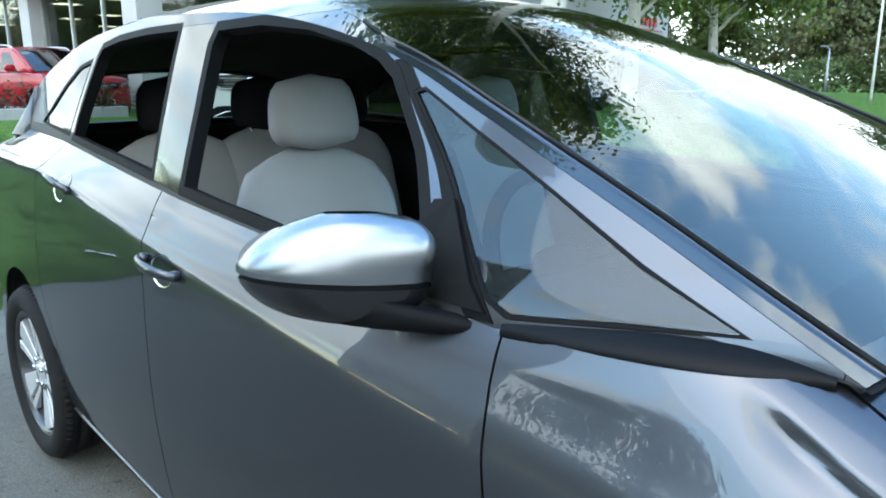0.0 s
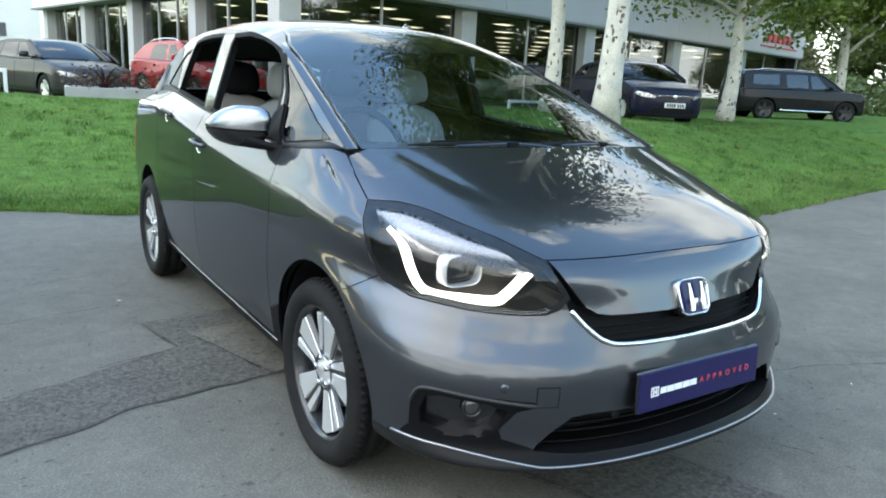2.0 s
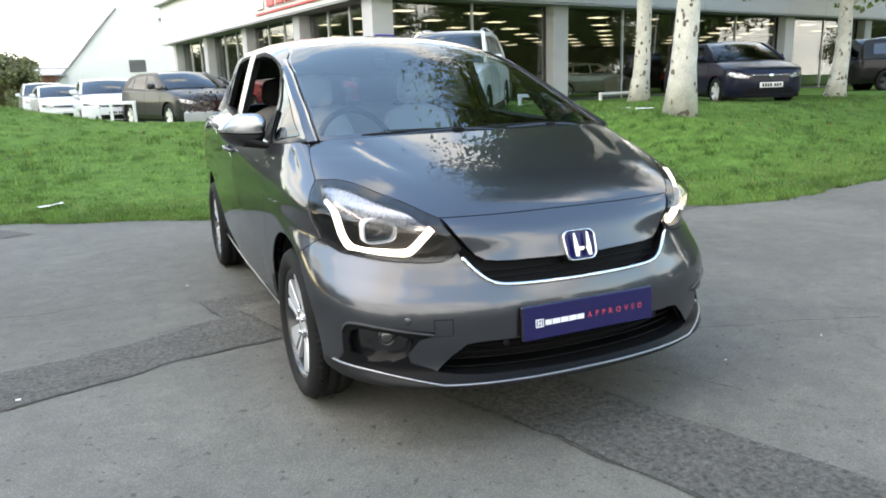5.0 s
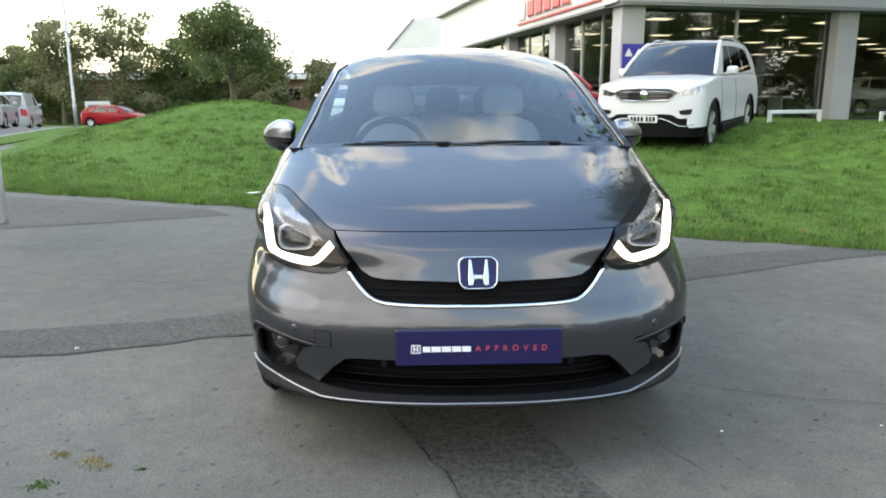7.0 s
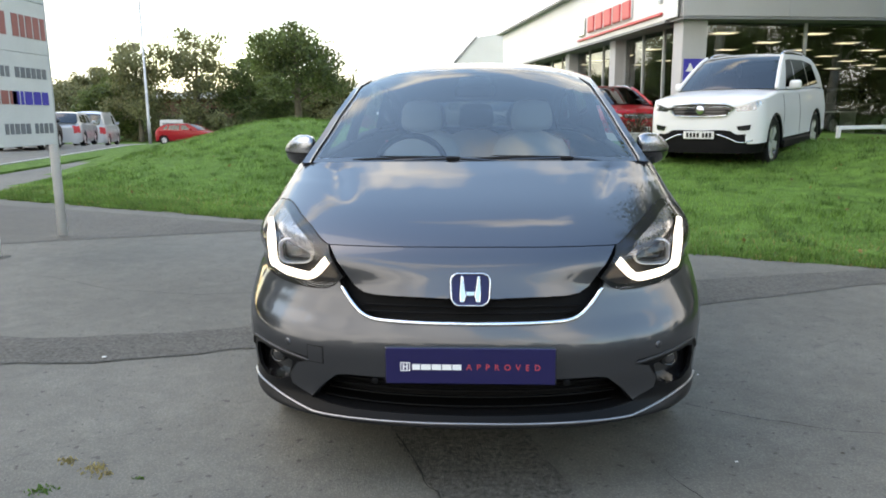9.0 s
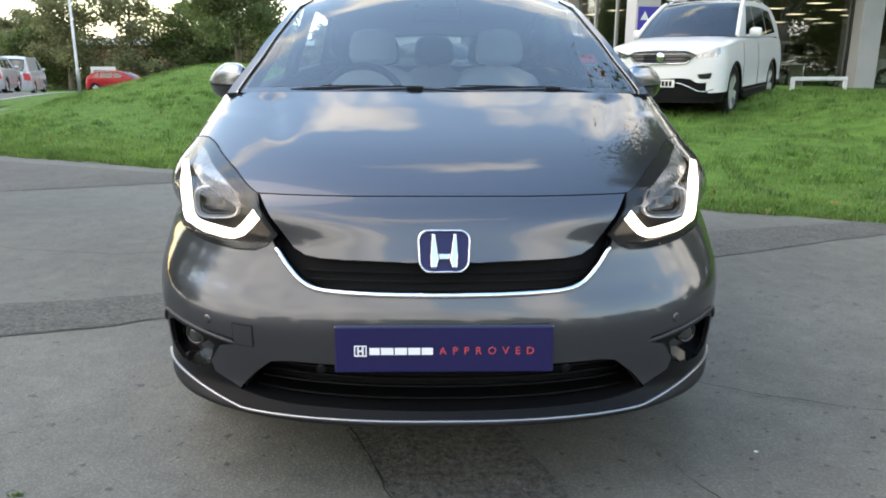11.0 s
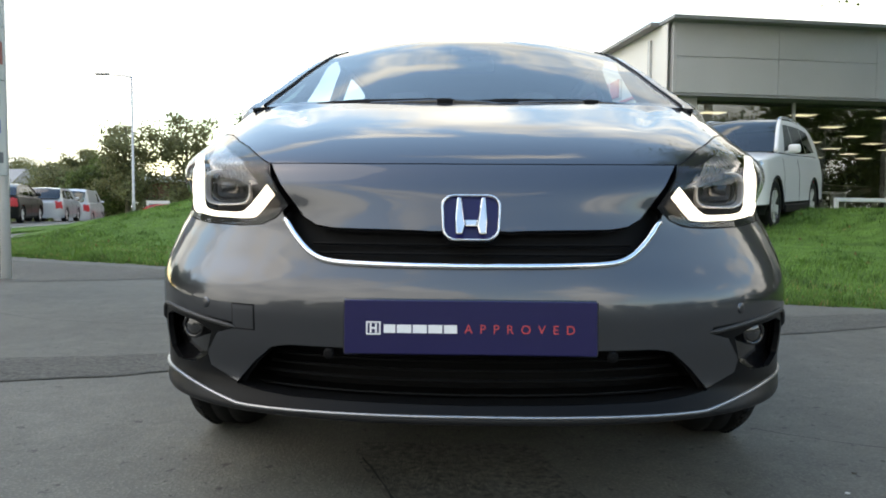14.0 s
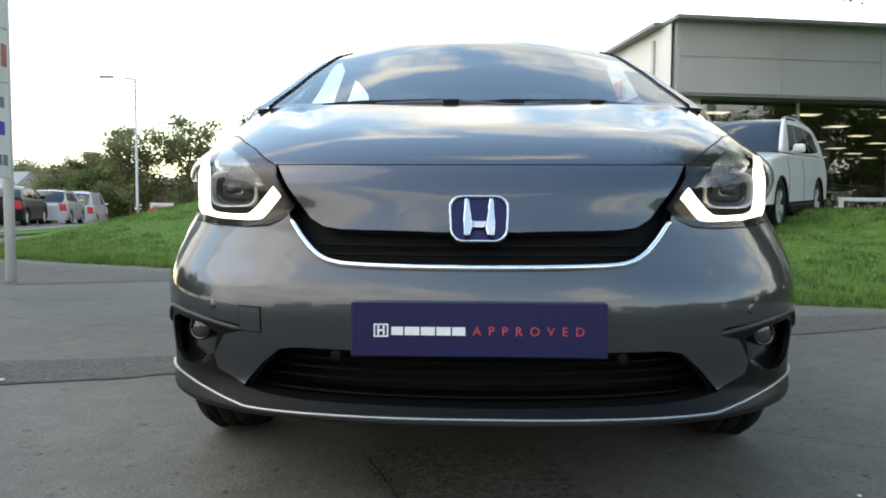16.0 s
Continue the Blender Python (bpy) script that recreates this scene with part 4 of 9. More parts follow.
def bar_on_skin(name, pts, w, h, material, parent, label="", off=0.0, chart=skin_f, taper_ends=0.0):
    """A bar of width w and proud by h laid on the skin through points of a chart, on both halves where x starts at 0."""
    bm = bmesh.new()
    ps = [chart(a, b, off) for a, b in pts]
    rows = []
    for i, (p, n) in enumerate(ps):
        d = (ps[min(i + 1, len(ps) - 1)][0] - ps[max(i - 1, 0)][0]).normalized()
        t = n.cross(d).normalized()
        k = 1.0
        if taper_ends and i in (0, len(ps) - 1):
            k = taper_ends
        ww, hh = w * k / 2, h * k
        rows.append([p - t * ww, p - t * ww * 0.8 + n * hh * 0.8, p + n * hh, p + t * ww * 0.8 + n * hh * 0.8, p + t * ww, p - n * 0.01])
    vs = [[bm.verts.new(q) for q in row] for row in rows]
    for a, b in zip(vs, vs[1:]):
        for k in range(6):
            bm.faces.new((a[k], a[(k + 1) % 6], b[(k + 1) % 6], b[k]))
    bm.faces.new(vs[0][::-1])
    bm.faces.new(vs[-1])
    bmesh.ops.recalc_face_normals(bm, faces=bm.faces[:])
    return part(name, bm, material, parent, label, smooth=True)


def mirror_pts(pts):
    return [(-a, b) for a, b in pts[::-1]] + [q for q in pts if q[0] != 0]


def skin_f2(x, z, off=0.0):
    p, n = skin_f(abs(x), z, off)
    sg = 1 if x >= 0 else -1
    return Vector((p.x * sg, p.y, p.z)), Vector((n.x * sg, n.y, n.z))


CHROME = dense([(0.0, 0.571), (0.15, 0.572), (0.266, 0.575), (0.31, 0.580), (0.335, 0.589), (0.357, 0.604), (0.385, 0.632), (0.412, 0.667)])
bar_on_skin("grille_bar", mirror_pts(CHROME), 0.014, 0.010, M_CHROME, main_car, "chrome strip under the grille", chart=skin_f2)
for z0, x1 in ((0.604, 0.345), (0.624, 0.355)):
    bar_on_skin("grille_slat", mirror_pts([(0, z0), (0.1, z0), (0.2, z0), (0.3, z0), (x1, z0)]), 0.005, 0.004, M_BLACKPLASTIC, main_car, off=-0.026, chart=skin_f2)
for i, z0 in enumerate((0.305, 0.322, 0.341, 0.360, 0.379)):
    x1 = 0.50 - i * 0.018
    bar_on_skin("grille_slat", mirror_pts([(x1 * k / 6, z0 + 0.004 * (k / 6) ** 2) for k in range(7)]), 0.006, 0.005, M_BLACKPLASTIC, bumper, off=-0.05, chart=skin_f2)
LIP = dense([(0.0, 0.2635), (0.25, 0.2625), (0.48, 0.261), (0.534, 0.266), (0.634, 0.284), (0.70, 0.2945), (0.755, 0.298), (0.79, 0.3005)])
bar_on_skin("lip_strip", mirror_pts(LIP), 0.0075, 0.006, M_STRIPGREY, bumper, "satin silver strip along the front lip", chart=skin_f2)

# --- lamps ---
def lamp_unit(sg):
    lamp = part("headlamp", panel_bm(hb, groups["lamp"], mirror=sg < 0, gap=0.002, flange=0.0), M_LENS, main_car, "swept clear headlamp with lit running light", smooth=True)
    lamp.visible_shadow = False
    bm = bmesh.new()
    vm = {}
    for f in groups["lamp"]:
        vs = []
        for v in f.verts:
            if v not in vm:
                q = v.co + Vector((-0.012, 0.135, 0)) - v.normal * 0.012
                vm[v] = bm.verts.new((q.x * sg, q.y, q.z))
            vs.append(vm[v])
        bm.faces.new(vs if sg > 0 else vs[::-1])
    edge = [e for e in bm.edges if e.is_boundary]
    inv = {w: v for v, w in vm.items()}
    up = {}
    for e in edge:
        for w in e.verts:
            if w not in up:
                v = inv[w]
                q = v.co - v.normal * 0.003
                up[w] = bm.verts.new((q.x * sg, q.y, q.z))
        a, b = e.verts
        bm.faces.new((a, b, up[b], up[a]))
    bmesh.ops.recalc_face_normals(bm, faces=bm.faces[:])
    part("housing", bm, M_LAMPGREY, lamp, "dark grey lamp housing", smooth=True)
    # black surround along the lamp's edge
    ring = LAMP + LAMP[:1]
    bm = bmesh.new()
    pts = []
    for (a1, b1), (a2, b2) in zip(ring, ring[1:]):
        for k in range(4):
            pts.append((a1 + (a2 - a1) * k / 4, b1 + (b2 - b1) * k / 4))
    inner = grow(pts, -0.017)
    o = [skin_c(a, b, -0.0015)[0] for a, b in grow(pts, 0.0005)]
    i2 = [skin_c(a, b, -0.004)[0] for a, b in inner]
    vo = [bm.verts.new((q.x * sg, q.y, q.z)) for q in o]
    vi = [bm.verts.new((q.x * sg, q.y, q.z)) for q in i2]
    for k in range(len(vo)):
        j = (k + 1) % len(vo)
        bm.faces.new((vo[k], vo[j], vi[j], vi[k]))
    bmesh.ops.recalc_face_normals(bm, faces=bm.faces[:])
    part("lamp_border", bm, M_DARKTRIM, lamp, "black lamp border")
    # the running light: a bright hook round the projector
    path = [Vector(q) for q in dense([(0.752, 0.492, 0.836), (0.741, 0.455, 0.812), (0.735, 0.432, 0.79), (0.726, 0.405, 0.732), (0.712, 0.378, 0.694), (0.683, 0.352, 0.676),
                                      (0.62, 0.298, 0.671), (0.556, 0.25, 0.671), (0.526, 0.238, 0.689), (0.497, 0.228, 0.72), (0.470, 0.219, 0.75)], 5)]
    bm = bmesh.new()
    rows = []
    n = Vector((0.30, -0.95, 0.05)).normalized()
    for i, p in enumerate(path):
        q = path[min(i + 1, len(path) - 1)] - path[max(i - 1, 0)]
        t = n.cross(q.normalized()).normalized()
        f = i / (len(path) - 1)
        w = 0.0118 * (0.55 + 0.45 * sstep(0.03, 0.24, f))
        rows.append([p + t * w - n * 0.02, p + t * w, p + t * w * 0.5 + n * 0.004, p - t * w * 0.5 + n * 0.004, p - t * w, p - t * w - n * 0.02])
    vs = [[bm.verts.new((q.x * sg, q.y, q.z)) for q in row] for row in rows]
    for a, b in zip(vs, vs[1:]):
        for k in range(5):
            bm.faces.new((a[k], a[k + 1], b[k + 1], b[k]))
    bm.faces.new(vs[0])
    bm.faces.new(vs[-1])
    bmesh.ops.recalc_face_normals(bm, faces=bm.faces[:])
    part("running_light", bm, M_DRL, lamp, "lit white running light hook", smooth=True)
    # projector: rounded square bezel with a dark dome
    bm = bmesh.new()
    cx, cy, cz = 0.615, 0.335, 0.7435

    def rsq(r, y, px=0.060, pz=0.045):
        out = []
        for k in range(32):
            a = k * math.tau / 32
            ca, sa = math.cos(a), math.sin(a)
            q = (abs(ca) ** 4 + abs(sa) ** 4) ** -0.25
            out.append((sg * (cx + px * r * q * ca), cy + y, cz + pz * r * q * sa))
        return out
    rows = [rsq(1.0, 0.03), rsq(1.0, -0.01), rsq(0.96, -0.016), rsq(0.90, -0.012), rsq(0.86, 0.015)]
    vs = [[bm.verts.new(q) for q in r] for r in rows]
    for a, b in zip(vs, vs[1:]):
        for k in range(32):
            bm.faces.new((a[k], a[(k + 1) % 32], b[(k + 1) % 32], b[k]))
    bmesh.ops.recalc_face_normals(bm, faces=bm.faces[:])
    part("projector_bezel", bm, M_BEZEL, lamp, "bright silver projector bezel", smooth=True)
    bm = bmesh.new()
    rows = [rsq(0.86, 0.012), rsq(0.75, 0.02), rsq(0.62, 0.012), rsq(0.45, 0.0), rsq(0.25, -0.008), rsq(0.02, -0.012)]
    vs = [[bm.verts.new(q) for q in r] for r in rows]
    for a, b in zip(vs, vs[1:]):
        for k in range(32):
            bm.faces.new((a[k], a[(k + 1) % 32], b[(k + 1) % 32], b[k]))
    bmesh.ops.recalc_face_normals(bm, faces=bm.faces[:])
    part("projector", bm, M_BLACKGLOSS, lamp, "dark projector lens", smooth=True)
    # chrome brow above the projector
    bm = bmesh.new()
    top = dense([(0.640, 0.757), (0.74, 0.800), (0.86, 0.836), (0.99, 0.860), (1.12, 0.881), (1.25, 0.892), (1.35, 0.886)], 4)
    low = dense([(0.690, 0.778), (0.80, 0.808), (0.92, 0.822), (1.05, 0.832), (1.15, 0.840), (1.25, 0.848), (1.33, 0.867)], 4)
    rows = [[skin_c(s, z, -0.010)[0] for s, z in top], [skin_c(*[(u + v) / 2 for u, v in zip(a, b)], -0.018)[0] for a, b in zip(top, low)], [skin_c(s, z, -0.03)[0] for s, z in low], [skin_c(s, z - 0.004, -0.06)[0] for s, z in low]]
    grid_faces(bm, [[(q.x * sg, q.y, q.z) for q in r] for r in rows])
    bmesh.ops.recalc_face_normals(bm, faces=bm.faces[:])
    part("reflector", bm, M_REFLECT, lamp, "silver reflector brow", smooth=True)


M_LAMPGLOSS = pmat("smoked_fog_glass", (0.05, 0.05, 0.052), 0.08, 0.5, var=0.1, coat=1.0)
M_BEZEL = pmat("bright_silver_bezel", (0.62, 0.63, 0.65), 0.30, 0.35, var=0.03)
M_LAMPGREY = pmat("lamp_housing_black", (0.006, 0.006, 0.007), 0.35, 0.0, spec=0.2, var=0.08)
for sg in (-1, 1):
    lamp_unit(sg)
    # fog lamp in its recess, with the bar over it
    bm = bmesh.new()
    p, n = skin_c(0.825, 0.413, 0.0)
    n = Vector((0.32, -0.95, 0)).normalized()
    turn = Matrix.Translation((p.x * sg, p.y + 0.022, p.z)) @ Vector((n.x * sg, n.y, n.z)).to_track_quat("Z", "Y").to_matrix().to_4x4()
    lathe(bm, [(0.030, -0.02), (0.030, 0.002), (0.026, 0.006), (0.023, 0.002)], 24, turn)
    fog = part("fog_lamp", bm, M_BLACKGLOSS, bumper, "small round fog lamp in a black recess", smooth=True)
    bm = bmesh.new()
    lathe(bm, [(0.023, 0.0), (0.019, 0.004), (0.011, 0.007), (0.001, 0.008)], 24, turn)
    part("fog_glass", bm, M_LAMPGLOSS, fog, "clear silvery fog lamp glass", smooth=True)
    hood = dense([(0.605, 0.428), (0.70, 0.437), (0.85, 0.449), (0.99, 0.456), (1.055, 0.447), (1.088, 0.41)], 4)
    bar_on_skin("fog_hood", hood, 0.010, 0.007, M_BELT, bumper, "dark hood bar over the fog lamp",
                chart=(lambda s, z, off=0.0: skin_c(s, z, off)) if sg > 0 else (lambda s, z, off=0.0: tuple(Vector((-q.x, q.y, q.z)) for q in skin_c(s, z, off))), taper_ends=0.3)
    bm = bmesh.new()
    vm = {}
    for f in groups["fogwell"]:
        vs = []
        for v in f.verts:
            if v not in vm:
                vm[v] = bm.verts.new((sg * (v.co.x - 0.004), v.co.y + 0.05, v.co.z))
            vs.append(vm[v])
        bm.faces.new(vs if sg > 0 else vs[::-1])
    edge = [e for e in bm.edges if e.is_boundary]
    r = bmesh.ops.extrude_edge_only(bm, edges=edge)
    bmesh.ops.translate(bm, vec=(sg * 0.004, -0.05, 0), verts=[g for g in r["geom"] if isinstance(g, bmesh.types.BMVert)])
    bmesh.ops.recalc_face_normals(bm, faces=bm.faces[:])
    part("fog_recess", bm, M_BLACKGLOSS, bumper, "black fog lamp recess")
    # parking sensor
    for sx, sz in ((0.602, 0.477), (0.30, 0.384)):
        bm = bmesh.new()
        p, n = skin_f(sx, sz)
        lathe(bm, [(0.012, -0.004), (0.012, 0.0015), (0.009, 0.003), (0.001, 0.003)], 16, Matrix.Translation((p.x * sg, p.y, p.z)) @ Vector((n.x * sg, n.y, n.z)).to_track_quat("Z", "Y").to_matrix().to_4x4())
        part("parking_sensor", bm, M_PAINT if sx > 0.5 else M_BLACKPLASTIC, bumper, "round parking sensor", smooth=True)
# towing eye cover, following the bumper's curve, over its dark seam
for nm, mat, pad, off, lab in (("cover_seam", M_DARKTRIM, 0.0028, 0.0008, "dark seam round the cover"), ("tow_cover", M_PAINT, 0.0, 0.0022, "square towing eye cover")):
    bm = bmesh.new()
    rows = []
    for j in range(8):
        row = []
        for i in range(8):
            # the two outer rows on each side close in, so that the edge turns down
            fi, fj = (min(max(i - 1, 0), 5) / 5, min(max(j - 1, 0), 5) / 5)
            rim = i in (0, 7) or j in (0, 7)
            q, _ = skin_f(0.474 - pad + (0.052 + 2 * pad) * fi, 0.427 - pad + (0.052 + 2 * pad) * fj, -0.006 if rim else off)
            row.append((-q.x, q.y, q.z))
        rows.append(row)
    grid_faces(bm, rows)
    bmesh.ops.recalc_face_normals(bm, faces=bm.faces[:])
    part(nm, bm, mat, bumper, lab)

# --- show plate ---
plate = thing("show_plate", "navy blue dealer show plate with white and red lettering", "sign")
plate.parent = None
bm = bmesh.new()
box(bm, (0, 0, 0), (0.52, 0.006, 0.111), 0.002)
pl = part("plate_face", bm, M_NAVY, plate)
bm = bmesh.new()
box(bm, (0, 0.008, 0), (0.526, 0.012, 0.117), 0.004)
part("plate_holder", bm, M_BLACKGLOSS, plate, "black plate holder")


def letters(name, text, size, loc, material, parent, spacing=1.0, rot=(90, 0, 0), depth=0.0006, align="LEFT"):
    cu = bpy.data.curves.new(name, "FONT")
    cu.body, cu.size, cu.extrude, cu.space_character, cu.align_x, cu.align_y = text, size, depth, spacing, align, "CENTER"
    tmp = bpy.data.objects.new(name, cu)
    me = bpy.data.meshes.new_from_object(tmp)
    bpy.data.objects.remove(tmp)
    bpy.data.curves.remove(cu)
    me.materials.append(material)
    ob = new(name, me)
    ob.parent = parent
    ob.matrix_basis = pose(*loc, *rot)
    return ob


letters("lettering", "APPROVED", 0.0255, (-0.012, -0.0042, -0.003), M_REDPRINT, plate, 2.12)
# the maker's mark and name as plain white shapes
bm = bmesh.new()
for i, w in enumerate((0.024, 0.030, 0.029, 0.029, 0.027)):
    x0 = -0.178 + sum((0.024, 0.030, 0.029, 0.029, 0.027)[:i]) + 0.003 * i
    box(bm, (x0 + w / 2, -0.0042, -0.003), (w, 0.0012, 0.017))
part("maker_name", bm, M_WHITEPRINT, plate, "white bars of a maker's name")
bm = bmesh.new()
box(bm, (-0.213, -0.0040, -0.002), (0.003, 0.0012, 0.027))
box(bm, (-0.186, -0.0040, -0.002), (0.003, 0.0012, 0.027))
box(bm, (-0.1995, -0.0040, 0.010), (0.024, 0.0012, 0.003))
box(bm, (-0.1995, -0.0040, -0.014), (0.024, 0.0012, 0.003))
box(bm, (-0.205, -0.0040, -0.002), (0.004, 0.0012, 0.019))
box(bm, (-0.194, -0.0040, -0.002), (0.004, 0.0012, 0.019))
box(bm, (-0.1995, -0.0040, -0.002), (0.008, 0.0012, 0.004))
part("maker_mark", bm, M_WHITEPRINT, plate, "white outline mark")
plate.matrix_basis = pose(0, -0.014, 0.4485, -4, 0, 0)

# --- badge ---
p, n = skin_f(0.0, 0.676)
bt = Matrix.Translation((0, p.y - 0.012, 0.674)) @ pose(0, 0, 0, -20, 0, 0)


def rounded(w, h, r, y, n=6):
    out = []
    for cx, cz, a0 in ((w / 2 - r, h / 2 - r, 0), (-w / 2 + r, h / 2 - r, 90), (-w / 2 + r, -h / 2 + r, 180), (w / 2 - r, -h / 2 + r, 270)):
        for k in range(n + 1):
            a = radians(a0 + 90 * k / n)
            out.append((cx + r * math.cos(a), y, cz + r * math.sin(a)))
    return out


def ring_bm(rows):
    bm = bmesh.new()
    vs = [[bm.verts.new(q) for q in r] for r in rows]
    m = len(vs[0])
    for a, b in zip(vs, vs[1:]):
        for k in range(m):
            bm.faces.new((a[k], a[(k + 1) % m], b[(k + 1) % m], b[k]))
    return bm, vs


def keystone(q):
    return (q[0] * (1 + 0.9 * q[2]), q[1], q[2])


bm, vs = ring_bm([[keystone(q) for q in rounded(*r)] for r in ((0.128, 0.108, 0.029, 0.03), (0.126, 0.106, 0.028, -0.002), (0.121, 0.101, 0.026, -0.007), (0.114, 0.094, 0.024, -0.004), (0.112, 0.092, 0.023, 0.006))])
bmesh.ops.recalc_face_normals(bm, faces=bm.faces[:])
badge = part("badge", bm, M_BADGECHROME, main_car, "chrome badge with a blue ground", smooth=True)
badge.matrix_basis = bt
bm = bmesh.new()
bm.faces.new([bm.verts.new(keystone(q)) for q in rounded(0.113, 0.093, 0.023, 0.004)])
part("badge_ground", bm, M_BADGEBLUE, badge, "blue enamel")
# the mark: two flared uprights and a cross bar, each with bevelled edges
bm = bmesh.new()
for sx in (-1, 1):
    slab(bm, [(sx * x, 0.0, z) for x, z in ((0.030, 0.041), (0.022, 0.041), (0.0155, -0.005), (0.0125, -0.022), (0.018, -0.042), (0.032, -0.042), (0.0335, -0.010))], 0.009 * sx)
slab(bm, [(-0.0150, 0.001, -0.0055), (0.0150, 0.001, -0.0055), (0.0122, 0.001, -0.0215), (-0.0122, 0.001, -0.0215)], 0.008)
bmesh.ops.translate(bm, vec=(0, -0.008, 0), verts=bm.verts[:])
bmesh.ops.recalc_face_normals(bm, faces=bm.faces[:])
bmesh.ops.bevel(bm, geom=[e for e in bm.edges if all(v.co.y < -0.004 for v in e.verts)], offset=0.0032, segments=3, affect="EDGES", profile=0.5)
part("badge_mark", bm, M_BADGECHROME, badge, "flared chrome mark")

# --- glasshouse: side surface scored into pillars and glass ---
QWIN = [(0.975, 1.036), (1.10, 1.024), (1.245, 1.006), (1.285, 1.022), (1.42, 1.158), (1.535, 1.268), (1.52, 1.272), (1.40, 1.217), (1.25, 1.151), (1.10, 1.082)]
FWIN = [(1.415, 1.030), (1.60, 1.036), (1.80, 1.046), (2.00, 1.060), (2.135, 1.072), (2.150, 1.200), (2.165, 1.36), (2.155, 1.388), (2.00, 1.392), (1.85, 1.376), (1.72, 1.346), (1.645, 1.318), (1.60, 1.29), (1.507, 1.180), (1.44, 1.085)]
RWIN = [(2.315, 1.086), (2.55, 1.103), (2.80, 1.118), (2.985, 1.130), (2.955, 1.22), (2.905, 1.345), (2.88, 1.372), (2.75, 1.388), (2.55, 1.396), (2.345, 1.396), (2.33, 1.25)]
CWIN = [(3.045, 1.135), (3.01, 1.22), (2.965, 1.335), (3.08, 1.318), (3.22, 1.262), (3.36, 1.19), (3.46, 1.15)]
BPIL = [(2.155, 1.055), (2.30, 1.07), (2.325, 1.25), (2.34, 1.405), (2.18, 1.405), (2.168, 1.25)]
STRIP = [(1.262, 0.99), (1.31, 0.99), (1.455, 1.165), (1.605, 1.318), (1.575, 1.323), (1.43, 1.175)]
sb = bmesh.new()
rr = []
for j in range(150):
    y = 0.862 + (3.70 - 0.862) * j / 149
    z0, z1 = belt(y) - 0.004, smooth_keys(RAIL, y)[0]
    rr.append([(side_x(y, z0 + (z1 - z0) * k / 24), y, z0 + (z1 - z0) * k / 24) for k in range(25)])
grid_faces(sb, rr)
bmesh.ops.recalc_face_normals(sb, faces=sb.faces[:])
if sum(f.normal.x for f in sb.faces) < 0:
    bmesh.ops.reverse_faces(sb, faces=sb.faces[:])
outs = {"q": (QWIN, 0.005), "f": (FWIN, 0.020), "r": (RWIN, 0.018), "c": (CWIN, 0.012)}
for po, g in outs.values():
    score(sb, "S", po)
    score(sb, "S", grow(po, g))
score(sb, "S", BPIL)
score(sb, "S", STRIP)
band = lambda y: 0.030 * sstep(0.93, 1.06, y)
score(sb, "S", [(y / 10, belt(y / 10) + band(y / 10)) for y in range(9, 37)], closed=False)
sb.normal_update()
sg_ = {}
for f in sb.faces:
    c = f.calc_center_median()
    q = (c.y, c.z)
    key = "frame"
    if in_poly(q, QWIN):
        key = "qglass"
    elif in_poly(q, FWIN):
        key = "open"
    elif in_poly(q, RWIN):
        key = "rglass"
    elif in_poly(q, CWIN):
        key = "cglass"
    elif any(in_poly(q, grow(po, g)) for po, g in outs.values()):
        key = "rubber"
    elif in_poly(q, STRIP):
        key = "strip"
    elif in_poly(q, BPIL):
        key = "bpillar"
    elif c.z < belt(c.y) + band(c.y):
        key = "belt"
    sg_.setdefault(key, []).append(f)
for mir in (True, False):
    part("window_frame", panel_bm(sb, sg_["frame"], mirror=mir, gap=0.0, flange=0.02), M_PAINT, main_car, "grey painted pillars and door frames", smooth=True)
    part("belt_moulding", panel_bm(sb, sg_["belt"], mirror=mir, gap=0.001, flange=0.01), M_BELT, main_car, "dark satin waist moulding", smooth=True)
    part("window_seal", panel_bm(sb, sg_["rubber"], mirror=mir, gap=0.0, flange=0.03), M_BLACKPLASTIC, main_car, "black rubber window seal", smooth=True)
    part("door_pillar", panel_bm(sb, sg_["bpillar"], mirror=mir, gap=0.001), M_BLACKGLOSS, main_car, "gloss black door pillar", smooth=True)
    part("pillar_strip", panel_bm(sb, sg_["strip"], mirror=mir, gap=0.001), M_BLACKPLASTIC, main_car, "black strip on the second pillar", smooth=True)
    # the driver-side rear window is wound down
    for k, nm, mt in (("qglass", "quarter_light", M_QGLASS), ("rglass", "rear_door_glass", M_PRIVACY), ("cglass", "rear_quarter_glass", M_PRIVACY)):
        if k == "rglass" and mir:
            continue
        g = panel_bm(sb, sg_[k], mirror=mir, gap=0.0, flange=0.0)
        bmesh.ops.translate(g, vec=((0.004 if mir else -0.004), 0, 0), verts=g.verts[:])
        part(nm, g, mt, main_car, smooth=True).visible_shadow = False

# --- windscreen and roof ---
NT = 56
SCREEN = lambda k: 0.945 - 0.09 * sstep(0.75, 1.0, k)
tb, tg = bmesh.new(), {"windscreen": [], "screen_border": [], "pillar": [], "roof": []}
rows = []
J1, J2 = 60, 50
ys = [0.862 + (1.93 - 0.862) * j / J1 for j in range(J1 + 1)] + [1.93 + (3.70 - 1.93) * j / J2 for j in range(1, J2 + 1)]
vs = grid_faces(tb, [top_row(y, NT) for y in ys])
bmesh.ops.recalc_face_normals(tb, faces=tb.faces[:])
if sum(f.normal.z for f in tb.faces) < 0:
    bmesh.ops.reverse_faces(tb, faces=tb.faces[:])
